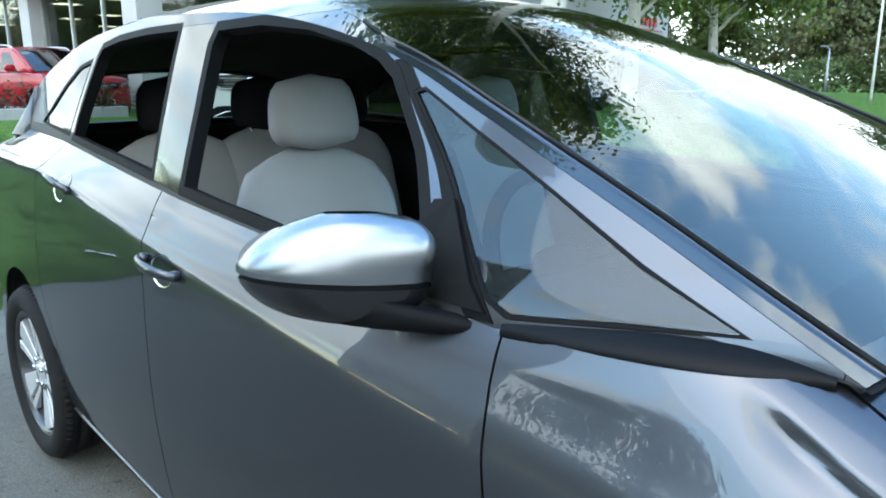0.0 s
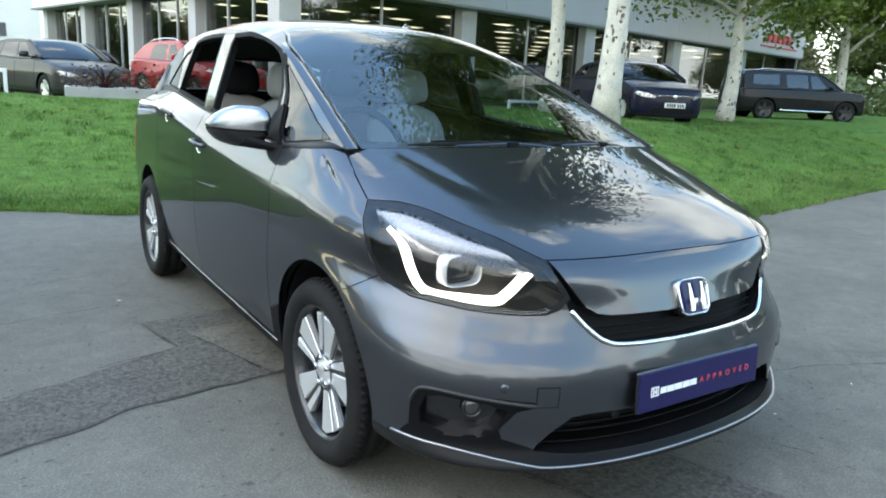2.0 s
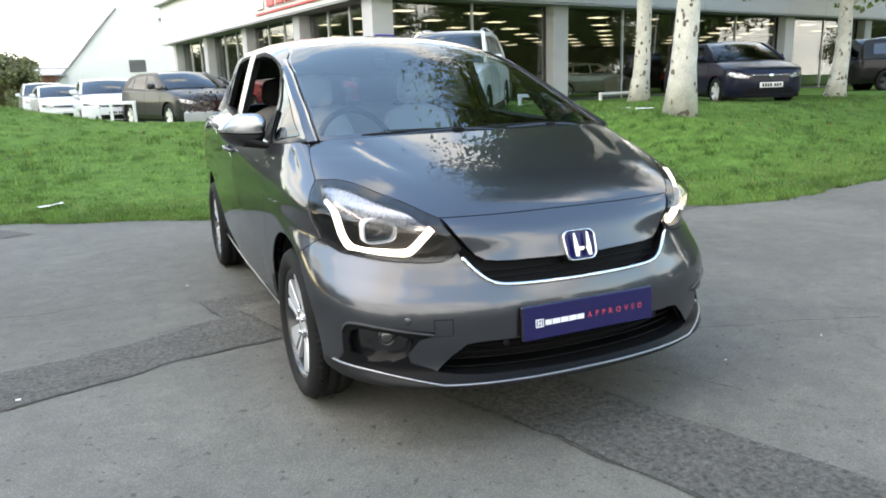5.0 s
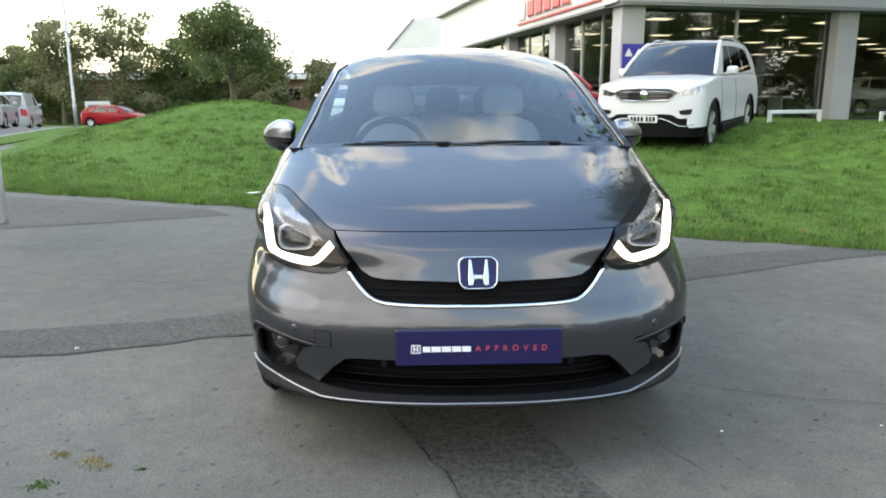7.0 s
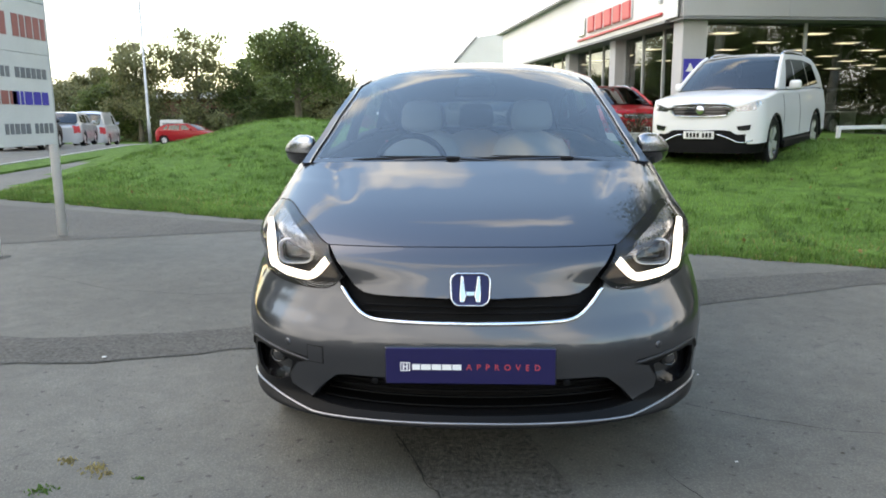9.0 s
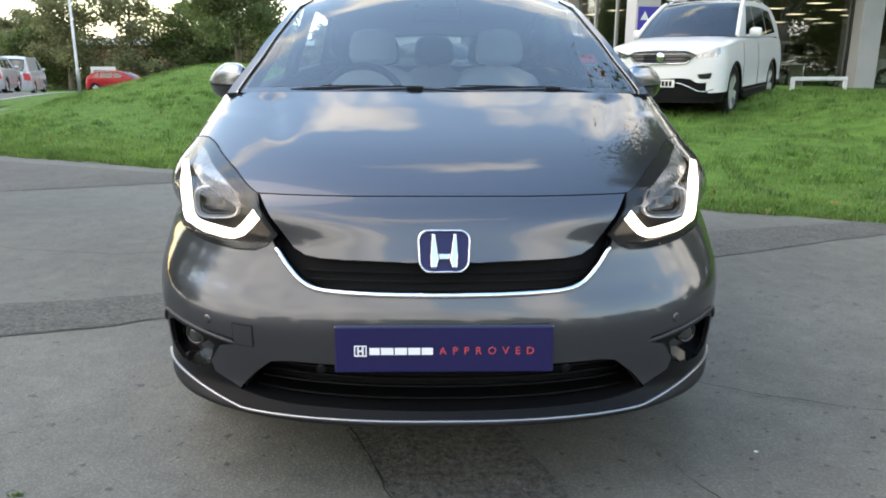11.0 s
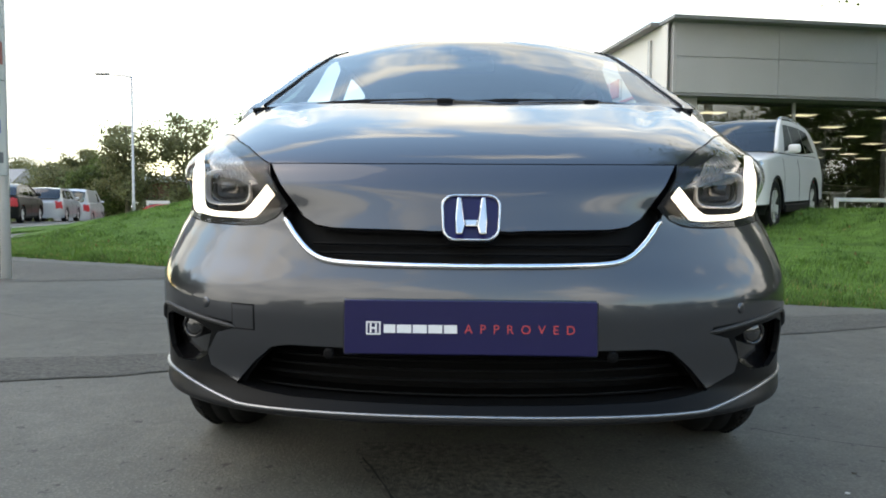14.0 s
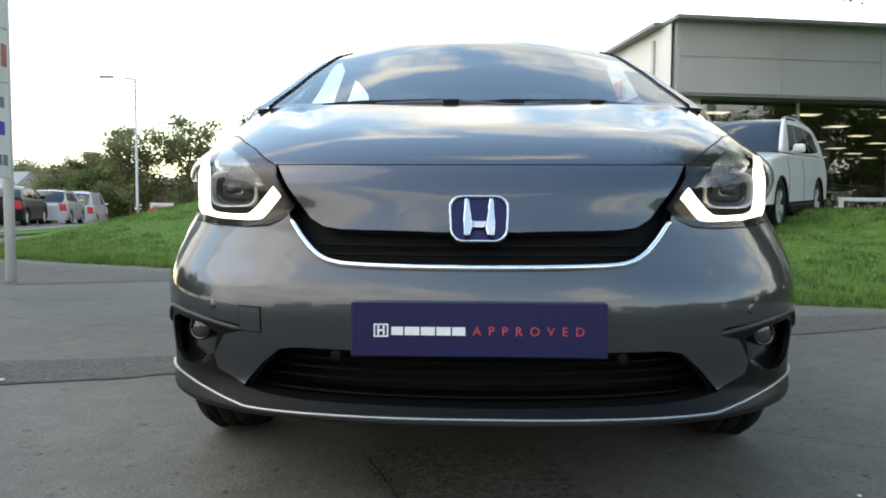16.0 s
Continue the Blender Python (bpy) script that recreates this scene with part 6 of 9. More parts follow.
def seat(x, front=True):
    st = thing("seat", "light grey fabric car seat with a rounded headrest", "car seat", "car seats")
    st.parent = main_car
    y = 2.14 if front else 2.95
    bm = bmesh.new()
    soft_box(bm, (x, y - 0.18, 0.60), (0.50, 0.54, 0.20), 0.07)
    part("cushion", bm, M_SEAT, st, smooth=True)
    lean = Matrix.Translation((x, y + 0.06, 0.66)) @ Matrix.Rotation(radians(-16), 4, "X")
    bm = bmesh.new()
    rows = []
    for k in range(15):
        f = k / 14
        hw = 0.235 * (1 - 0.30 * sstep(0.62, 1.0, f) ** 1.3) * (0.93 + 0.07 * sstep(0, 0.15, f))
        dp = 0.075 * (1 - 0.45 * sstep(0.55, 1.0, f))
        z = 0.485 * f
        ring = []
        for j in range(28):
            a = j * math.tau / 28
            ca, sa = math.cos(a), math.sin(a)
            q = (abs(ca) ** 3.2 + abs(sa) ** 3.2) ** (-1 / 3.2)
            k2 = math.sqrt(max(0.02, 1 - sstep(0.86, 1.0, f) * 0.98)) if f > 0.86 else 1
            ring.append(lean @ Vector((hw * q * ca * k2, dp * q * sa * k2, z)))
        rows.append(ring)
    vs = [[bm.verts.new(q) for q in r] for r in rows]
    for a, b in zip(vs, vs[1:]):
        for j in range(28):
            bm.faces.new((a[j], a[(j + 1) % 28], b[(j + 1) % 28], b[j]))
    bm.faces.new(vs[-1])
    bmesh.ops.recalc_face_normals(bm, faces=bm.faces[:])
    part("backrest", bm, M_SEAT, st, smooth=True)
    bm = bmesh.new()
    hm = Matrix.Translation((x, y + 0.16, 1.205)) @ Matrix.Rotation(radians(-8), 4, "X")
    rows = []
    for k in range(11):
        h = -1 + 2 * k / 10
        w = (1 - abs(h) ** 3.2) ** (1 / 3.2) if abs(h) < 1 else 0.02
        rows.append([hm @ Vector((0.122 * (1.0 - 0.10 * h) * max(0.05, w) * q2 * math.cos(a), 0.062 * max(0.05, w) * q2 * math.sin(a), 0.098 * h)) for a in [j * math.tau / 26 for j in range(26)] for q2 in [(abs(math.cos(a)) ** 3 + abs(math.sin(a)) ** 3) ** (-1 / 3)]])
    vs = [[bm.verts.new(q) for q in r] for r in rows]
    for a, b in zip(vs, vs[1:]):
        for j in range(26):
            bm.faces.new((a[j], a[(j + 1) % 26], b[(j + 1) % 26], b[j]))
    bm.faces.new(vs[0])
    bm.faces.new(vs[-1])
    bmesh.ops.recalc_face_normals(bm, faces=bm.faces[:])
    part("headrest", bm, M_SEAT if front else M_DARKTRIM, st, "rounded headrest", smooth=True)
    for dx in () if front else (-0.05, 0.05):
        bm = bmesh.new()
        tube(bm, [hm @ Vector((dx, 0.02, -0.05)), hm @ Vector((dx, 0.02, -0.15))], 0.006, 8)
        part("headrest_post", bm, M_CHROME, st, "chrome headrest post", smooth=True)


seat(-0.325)
seat(0.335)
seat(-0.34, False)
seat(0.0, False)
seat(0.34, False)
bm = bmesh.new()
rows = []
for k in range(9):
    f = k / 8
    y = 1.06 + 0.50 * f
    rows.append([(0.665 * (2 * i / 24 - 1), y + 0.03 * abs(2 * i / 24 - 1) ** 2, 0.955 - 0.02 * f + 0.012 * math.sin(math.pi * f) - 0.03 * abs(2 * i / 24 - 1) ** 3 - (0.25 if k == 8 else 0)) for i in range(25)])
grid_faces(bm, rows)
part("dashboard", bm, M_DARKTRIM, main_car, "dark dashboard", smooth=True)
bm = bmesh.new()
soft_box(bm, (0, 1.66, 0.66), (0.26, 0.5, 0.30), 0.05)
part("centre_console", bm, M_DARKTRIM, main_car, "dark centre console", smooth=True)
wm = Matrix.Translation((-0.318, 1.50, 0.945)) @ Matrix.Rotation(radians(66), 4, "X")
bm = bmesh.new()
ringv = []
for k in range(40):
    a = k * math.tau / 40
    ringv.append([bm.verts.new(wm @ Vector(((0.178 + 0.016 * math.cos(b)) * math.cos(a), (0.178 + 0.016 * math.cos(b)) * math.sin(a), 0.016 * math.sin(b)))) for b in [j * math.tau / 10 for j in range(10)]])
for k in range(40):
    for j in range(10):
        bm.faces.new((ringv[k][j], ringv[(k + 1) % 40][j], ringv[(k + 1) % 40][(j + 1) % 10], ringv[k][(j + 1) % 10]))
wheel_in = part("steering_wheel", bm, M_BLACKPLASTIC, main_car, "black steering wheel", smooth=True)
bm = bmesh.new()
box(bm, (0, -0.01, 0.0), (0.12, 0.09, 0.05), 0.02, wm, 2)
box(bm, (0.1, 0.0, 0.0), (0.15, 0.03, 0.02), 0.006, wm)
box(bm, (-0.1, 0.0, 0.0), (0.15, 0.03, 0.02), 0.006, wm)
box(bm, (0.0, -0.1, 0.0), (0.04, 0.14, 0.02), 0.006, wm)
part("wheel_hub", bm, M_DARKTRIM, wheel_in, smooth=True)
bm = bmesh.new()
box(bm, (0.0, 1.80, 1.335), (0.21, 0.03, 0.06), 0.014, seg=2)
tube(bm, [(0, 1.78, 1.36), (0, 1.72, 1.40)], 0.012, 8)
part("rear_view_mirror", bm, M_BLACKPLASTIC, main_car, "black interior mirror", smooth=True)
bm = bmesh.new()
box(bm, (0.0, 1.70, 1.375), (0.17, 0.10, 0.03), 0.012, Matrix.Translation((0, 1.70, 1.375)) @ Matrix.Rotation(radians(20), 4, "X") @ Matrix.Translation((0, -1.70, -1.375)))
part("camera_pod", bm, M_BLACKPLASTIC, main_car, "black camera pod behind the windscreen", smooth=True)
for sg in (-1, 1):
    bm = bmesh.new()
    grid_faces(bm, [[(sg * (0.70 - 0.02 * k), y, z) for y in [1.15 + 2.2 * i / 12 for i in range(13)]] for k, z in enumerate((0.98, 0.9, 0.6, 0.35))])
    part("door_card", bm, M_DARKTRIM, main_car, "dark inner door lining", smooth=True)
bm = bmesh.new()
box(bm, (0, 2.3, 0.34), (1.3, 2.4, 0.04))
part("carpet", bm, M_DARKTRIM, main_car, "dark cabin floor")
bm = bmesh.new()
box(bm, (0, 3.35, 0.95), (1.15, 0.55, 0.03), 0.01)
part("parcel_shelf", bm, M_DARKTRIM, main_car, "dark parcel shelf")

# ---- parked vehicles ----
M_WHITECAR = carpaint("white_car_paint", (0.72, 0.72, 0.72), metal=0.0, rough=0.35)
M_NAVYCAR = carpaint("dark_navy_car_paint", (0.005, 0.006, 0.018), metal=0.0, coat=0.3)
M_GREYCAR = carpaint("mid_grey_car_paint", (0.050, 0.052, 0.053), metal=0.6, coat=0.4)
M_SILVERCAR = carpaint("silver_car_paint", (0.52, 0.53, 0.55), metal=0.45)
M_REDCAR = carpaint("red_car_paint", (0.33, 0.006, 0.012), metal=0.1)
M_DARKCAR = carpaint("dark_grey_car_paint", (0.009, 0.0095, 0.010), metal=0.0, coat=0.35)
M_CARGLASS = glassmat("dark_car_glass", (0.10, 0.11, 0.12))
M_LAMPGLASS = pmat("silvery_lamp_unit", (0.13, 0.133, 0.14), 0.14, 0.8, var=0.5, scale=11, col2=(0.30, 0.305, 0.32), coat=0.8)
M_PLATE = pmat("white_number_plate", (0.75, 0.75, 0.72), 0.4, var=0.03)


def vehicle(name, label, paint, m, L, W, H, keys, belt_z, screen, wheels, r, clearance=0.20, glass=(), arch=0.055, nose_len=0.55, nose_p=2.6, tail_len=0.4, tail_p=3.4,
            lamps=None, grille=None, lowgrille=None, cladding=None, tumble=0.26, roof_w=None, rails=False, mirrors=True, alloy=M_ALLOY, group="parked cars", plate=True, category="car",
            crown=0.05, bed=None, steps=False, tail_lamp=True, bonnet_line=True):
    """A road vehicle: nose at the origin, tail towards +y. keys: (y, top of the lower body); screen: roof rail as (y, z)."""
    car = thing(name, label, category, group, m=m)
    hw = W / 2
    top = lambda y: float(smooth_keys(keys, y)[0])

    def half(y, z):
        f = 1.0
        if y < nose_len:
            f = (max(0.0, 1 - (1 - max(0.0, y) / nose_len) ** nose_p)) ** (1 / nose_p)
        if y > L - tail_len:
            f = min(f, (max(0.0, 1 - ((y - (L - tail_len)) / tail_len) ** tail_p)) ** (1 / tail_p))
        low = 0.93 + 0.07 * sstep(clearance, clearance + 0.18, z)
        up = 1 - 0.055 * sstep(belt_z - 0.35, belt_z + 0.05, z)
        return hw * f * low * up

    st = sorted(set([round(nose_len * (1 - math.cos(k / 12 * math.pi / 2)), 4) for k in range(13)] + [round(nose_len + (L - tail_len - nose_len) * k / 44, 4) for k in range(45)] + [round(L - tail_len + tail_len * math.sin(k / 8 * math.pi / 2), 4) for k in range(9)]))
    bm = bmesh.new()
    rows = []
    for y in st:
        zt = top(y)
        row = []
        for k in range(22):
            z = clearance + (zt - 0.035 - clearance) * k / 21
            bow = 0.10 * max(0.0, (z - 0.5 * zt) / zt) ** 2 if y < nose_len else 0.0
            row.append((half(y, z), y + bow, z))
        w0 = half(y, zt)
        for k in range(1, 9):
            a = k / 8
            row.append((w0 * (1 - a) * 1.0 if a > 0.12 else w0 * (0.985), row[21][1], zt - 0.035 + (0.035 + crown * 0.6) * math.sin(min(1.0, a * 1.4) * math.pi / 2) ** 0.7))
        rows.append(row)
    grid_faces(bm, rows)
    bmesh.ops.remove_doubles(bm, verts=bm.verts[:], dist=5e-4)
    bmesh.ops.recalc_face_normals(bm, faces=bm.faces[:])
    if sum(f.normal.x * f.calc_area() for f in bm.faces) < 0:
        bmesh.ops.reverse_faces(bm, faces=bm.faces[:])
    arches = [[(wy + (r + arch) * math.cos(k * math.tau / 28), r + (r + arch) * math.sin(k * math.tau / 28)) for k in range(28)] for wy in wheels]
    sd = lambda c: c.x > hw * 0.72
    for a in arches:
        score(bm, "S", a, sd)
    regs = []
    fr = lambda c: c.y < nose_len * 1.1
    for key, po in (("lamp", lamps), ("grille", grille), ("lowgrille", lowgrille)):
        if po:
            score(bm, "F", po, fr)
            regs.append((key, po))
    gr = {}
    for f in bm.faces:
        c = f.calc_center_median()
        key = "body"
        if sd(c) and any(in_poly((c.y, c.z), a) for a in arches):
            continue
        if fr(c):
            for k2, po in regs:
                if in_poly((c.x, c.z), po):
                    key = k2
        if key == "body" and cladding and c.z < cladding:
            key = "clad"
        if key == "body" and tail_lamp and c.y > L - 0.16 and 0.62 * belt_z < c.z < 0.93 * belt_z and c.x > hw * 0.6:
            key = "tail"
        gr.setdefault(key, []).append(f)
    body = part("body", panel_bm(bm, gr["body"], both=True, gap=0.0, flange=0.01), paint, car, smooth=True)
    for k2, nm, mt, lb in (("lamp", "headlamp", M_LAMPGLASS, "clear headlamp"), ("grille", "grille", M_BLACKGLOSS, "black grille"), ("lowgrille", "lower_grille", M_BLACKPLASTIC, "black lower grille"),
                           ("clad", "cladding", M_BLACKPLASTIC, "black lower cladding"), ("tail", "tail_lamp", M_SIGNRED, "red tail lamp")):
        if k2 in gr:
            for mir in ((True, False) if k2 in ("lamp", "tail") else (None,)):
                part(nm, panel_bm(bm, gr[k2], both=mir is None, mirror=bool(mir), gap=0.003, flange=0.02), mt, car, lb, smooth=True)
    skin = BVHTree.FromBMesh(bm)

    def on(x, z, off=0.004):
        p, n, _, _ = skin.ray_cast(Vector((abs(x), -1, z)), Vector((0, 1, 0)))
        return Vector((x, (p.y if p is not None else 0.0) - off, z))
    bm.free()
    # bars across the grille, and the door seams
    if grille:
        zs = [p[1] for p in grille]
        for k in range(1, 4):
            z = min(zs) + (max(zs) - min(zs)) * k / 4
            x1 = max(p[0] for p in grille) * 0.86
            b2 = bmesh.new()
            tube(b2, [on(x1 * (2 * i / 10 - 1), z, 0.004) for i in range(11)], 0.006, 6)
            part("grille_bar", b2, M_SATIN if k == 3 else M_BLACKPLASTIC, car, smooth=True)
    if plate:
        zp = plate if not isinstance(plate, bool) else 0.45
        b2 = bmesh.new()
        p = on(0.0, zp, 0.03)
        box(b2, p, (0.52, 0.012, 0.111), 0.003)
        pl = part("number_plate", b2, M_PLATE, car, "white number plate")
        for k in range(7):
            b2 = bmesh.new()
            box(b2, (-0.19 + 0.06 * k + (0.03 if k > 3 else 0), p.y - 0.008, zp), (0.04, 0.004, 0.07))
            part("plate_mark", b2, M_DARKTRIM, pl, "dark bar")
    for sy in (wheels[0] + r + arch + 0.06, (wheels[0] + wheels[1]) / 2 + 0.15):
        for sg in (-1, 1):
            b2 = bmesh.new()
            pts = [Vector((sg * (half(sy, z) + 0.001), sy, z)) for z in [clearance + 0.06 + (belt_z - 0.05 - clearance - 0.06) * k / 8 for k in range(9)]]
            tube(b2, pts, 0.004, 4)
            part("door_seam", b2, M_DARKTRIM, body)
    # glasshouse
    y0, y1 = screen[0][0], screen[-1][0]
    rail = lambda y: float(smooth_keys(screen, y)[0])
    gb = bmesh.new()
    rows = []
    gx = lambda y, z: half(min(max(y, nose_len + 0.3), L - 0.02), belt_z) - 0.02 - tumble * max(0.0, z - belt_z) - 0.10 * max(0.0, z - belt_z) ** 2
    N = 90
    for j in range(N + 1):
        y = y0 + (y1 - y0) * j / N
        z0, z1 = min(top(y) - 0.01, rail(y)), rail(y)
        rows.append([(gx(y, z0 + (z1 - z0) * k / 12), y, z0 + (z1 - z0) * k / 12) for k in range(13)])
    grid_faces(gb, rows)
    bmesh.ops.recalc_face_normals(gb, faces=gb.faces[:])
    if sum(f.normal.x for f in gb.faces) < 0:
        bmesh.ops.reverse_faces(gb, faces=gb.faces[:])
    for po in glass:
        score(gb, "S", po)
    gg = {"pillars": []}
    for f in gb.faces:
        c = f.calc_center_median()
        k2 = next((i for i, po in enumerate(glass) if in_poly((c.y, c.z), po)), "pillars")
        gg.setdefault(k2, []).append(f)
    for mir in (True, False):
        part("side_frame", panel_bm(gb, gg["pillars"], mirror=mir, gap=0.0, flange=0.01), paint, car, smooth=True)
        for i in range(len(glass)):
            if i in gg:
                part("side_window", panel_bm(gb, gg[i], mirror=mir, gap=0.0, flange=0.006), M_CARGLASS, car, "dark side window", smooth=True)
    gb.free()
    hdr = max(screen, key=lambda q: q[1])[1]
    yh = next(y for y, z in screen if z > hdr - 0.09)
    yt = [y for y, z in screen if z > hdr - 0.12][-1]

    def across(y, n=18):
        e = gx(y, rail(y))
        out = []
        for i in range(n + 1):
            k = 2 * i / n - 1
            out.append((e * k, y - (0.16 * (1 - k * k) if y < yh else 0.10 * (1 - k * k) * max(0.0, 1 - (y - yh) / 0.5)) + (0.10 * (1 - k * k) if y > yt else 0), rail(y) + crown * (1 - k * k) * (0.4 if y <= y0 + 0.02 else 1.0)))
        return out
    for nm, a, b, mt, lb in (("windscreen", y0, yh, M_CARGLASS, "dark windscreen"), ("roof", yh, yt, paint, ""), ("rear_window", yt, y1, M_CARGLASS, "dark rear window")):
        b2 = bmesh.new()
        grid_faces(b2, [across(a + (b - a) * j / 10) for j in range(11)])
        bmesh.ops.recalc_face_normals(b2, faces=b2.faces[:])
        part(nm, panel_bm(b2, b2.faces[:], gap=0.0, flange=0.01), mt, car, lb, smooth=True)
        b2.free()
    for sg in (-1, 1):
        b2 = bmesh.new()
        tube(b2, [(sg * (gx(y, rail(y)) - 0.012), y - 0.004, rail(y) + 0.006) for y in [y0 + (yh + 0.06 - y0) * k / 10 for k in range(11)]], 0.038, 8)
        part("front_pillar", b2, paint, car, smooth=True)
    # cabin floor blocks the view through
    b2 = bmesh.new()
    box(b2, (0, (y0 + y1) / 2 + 0.2, belt_z - 0.12), (W * 0.8, (y1 - y0) * 0.7, 0.1))
    for sx in (-0.36, 0.36):
        box(b2, (sx, y0 + 1.05, belt_z + 0.08), (0.46, 0.16, 0.5), 0.06)
        box(b2, (sx, y0 + 1.85, belt_z + 0.05), (0.5, 0.16, 0.45), 0.06)
    part("cabin", b2, M_DARKTRIM, car, "dark seats and trim")
    b2 = bmesh.new()
    box(b2, (0, L / 2, clearance + 0.05), (W * 0.72, L * 0.86, 0.1))
    part("underbody", b2, M_DARKTRIM, car)
    for wy in wheels:
        for sg in (-1, 1):
            simple_wheel(car, sg * (hw - 0.125), wy, r, sg, alloy)
    if mirrors:
        for sg in (-1, 1):
            b2 = bmesh.new()
            x, y, z = hw - 0.02, y0 + 0.52, belt_z + 0.10
            box(b2, (sg * (x + 0.10), y, z), (0.20, 0.12, 0.14), 0.045, seg=3)
            box(b2, (sg * (x + 0.0), y + 0.01, z - 0.05), (0.10, 0.05, 0.04), 0.01)
            part("door_mirror", b2, paint, car, smooth=True)
    if rails:
        for sg in (-1, 1):
            b2 = bmesh.new()
            pts = [(sg * (gx(y, rail(y)) - 0.06), y, rail(y) + 0.055 * math.sin(math.pi * k / 12) ** 0.4 + 0.01) for k, y in [(k, yh + 0.1 + (yt - yh - 0.2) * k / 12) for k in range(13)]]
            tube(b2, pts, 0.018, 8)
            part("roof_rail", b2, M_SATIN, car, "silver roof rail", smooth=True)
    if steps:
        for sg in (-1, 1):
            b2 = bmesh.new()
            tube(b2, [(sg * (hw + 0.02), wheels[0] + 0.55, 0.40), (sg * (hw + 0.06), wheels[0] + 0.7, 0.38), (sg * (hw + 0.06), wheels[1] - 0.7, 0.38), (sg * (hw + 0.02), wheels[1] - 0.55, 0.40)], 0.04, 8)
            part("side_step", b2, M_SATIN, car, "silver side step", smooth=True)
    return car


def simple_wheel(parent, x, y, r, sg, alloy):
    base = Matrix.Translation((x, y, r)) @ Matrix.Rotation(sg * math.pi / 2, 4, "Y")
    rim = r * 0.68
    b2 = bmesh.new()
    lathe(b2, [(rim, 0.09), (rim + 0.02, 0.105), (r - 0.03, 0.11), (r - 0.006, 0.09), (r, 0.06), (r, -0.09), (r - 0.03, -0.11), (rim, -0.10)], 32, base)
    w = part("wheel", b2, M_RUBBER, parent, "black tyre on an alloy wheel", smooth=True)
    b2 = bmesh.new()
    lathe(b2, [(rim + 0.004, 0.098), (rim - 0.015, 0.09), (rim - 0.03, 0.03), (0.001, 0.02)], 32, base)
    part("rim", b2, M_DARKALLOY, w, "dark rim", smooth=True)
    for k in range(5):
        b2 = bmesh.new()
        m2 = base @ Matrix.Rotation(k * math.tau / 5, 4, "Z")
        slab(b2, [m2 @ Vector(q) for q in ((0.02, -0.045, 0.075), (rim - 0.01, -0.075, 0.092), (rim - 0.01, 0.075, 0.092), (0.02, 0.045, 0.075))], -0.03)
        bmesh.ops.recalc_face_normals(b2, faces=b2.faces[:])
        part("spoke", b2, alloy, w)
    return w


def at(x, y, rz):
    return pose(x, y, ground_z(x, y) + 0.0, 0, 0, rz)


# white SUV on the grass bank
suv = vehicle("suv", "large white SUV parked on the grass bank", M_WHITECAR, pose(3.37, 9.2, 0.36, 1.6, 0, -35) @ Matrix.Diagonal((0.89, 1.0, 1.0, 1.0)), 4.85, 1.94, 1.82,
              [(0, 0.98), (0.12, 1.06), (0.5, 1.12), (1.3, 1.20), (2.2, 1.20), (4.3, 1.22), (4.7, 1.15), (4.85, 1.0)], 1.16,
              [(1.18, 1.20), (1.6, 1.49), (2.05, 1.72), (2.5, 1.77), (3.4, 1.77), (4.1, 1.72), (4.45, 1.52), (4.7, 1.20)], (0.93, 3.80), 0.385, 0.26,
              glass=[[(1.72, 1.23), (2.42, 1.215), (2.46, 1.69), (2.10, 1.67)], [(2.45, 1.215), (3.37, 1.235), (3.34, 1.69), (2.49, 1.69)], [(3.40, 1.24), (4.20, 1.29), (3.98, 1.64), (3.37, 1.69)]],
              lamps=[(0.52, 0.93), (0.72, 0.98), (0.90, 1.04), (0.93, 0.99), (0.86, 0.90), (0.60, 0.88)], grille=[(-0.1, 0.995), (0.42, 0.985), (0.55, 0.935), (0.42, 0.83), (-0.1, 0.815)],
              lowgrille=[(-0.1, 0.60), (0.50, 0.60), (0.62, 0.53), (0.52, 0.46), (-0.1, 0.44)], cladding=0.42, rails=True, nose_len=0.42, nose_p=3.0, plate=0.535, crown=0.035)
b2 = bmesh.new()
lathe(b2, [(0.001, 0.012), (0.06, 0.012), (0.066, 0.006), (0.066, -0.02)], 20, Matrix.Translation((0, -0.012, 0.905)) @ Matrix.Rotation(radians(90), 4, "X"))
part("badge", b2, M_CHROME, suv, "round chrome badge", smooth=True)


def nose_y(x):
    """How far the rounded nose of the SUV lies back at x."""
    f = min(0.999, abs(x) / 0.935)
    return 0.42 * (1 - (1 - f ** 3) ** (1 / 3))


def nose_strip(name, parent, material, top, low, out, label, sg=1, n=10):
    """A band across the nose between two lines (x, z), standing proud by out."""
    b3 = bmesh.new()
    pick = lambda line, f: (line[0][0] + (line[-1][0] - line[0][0]) * f, float(smooth_keys([(q[0], q[1]) for q in line], line[0][0] + (line[-1][0] - line[0][0]) * f)[0]))
    rows = []
    for line, o in ((top, -0.02), (top, out), (low, out), (low, -0.02)):
        rows.append([(sg * x, nose_y(x) - o, z) for x, z in [pick(line, k / n) for k in range(n + 1)]])
    grid_faces(b3, rows)
    bmesh.ops.recalc_face_normals(b3, faces=b3.faces[:])
    return part(name, b3, material, parent, label)


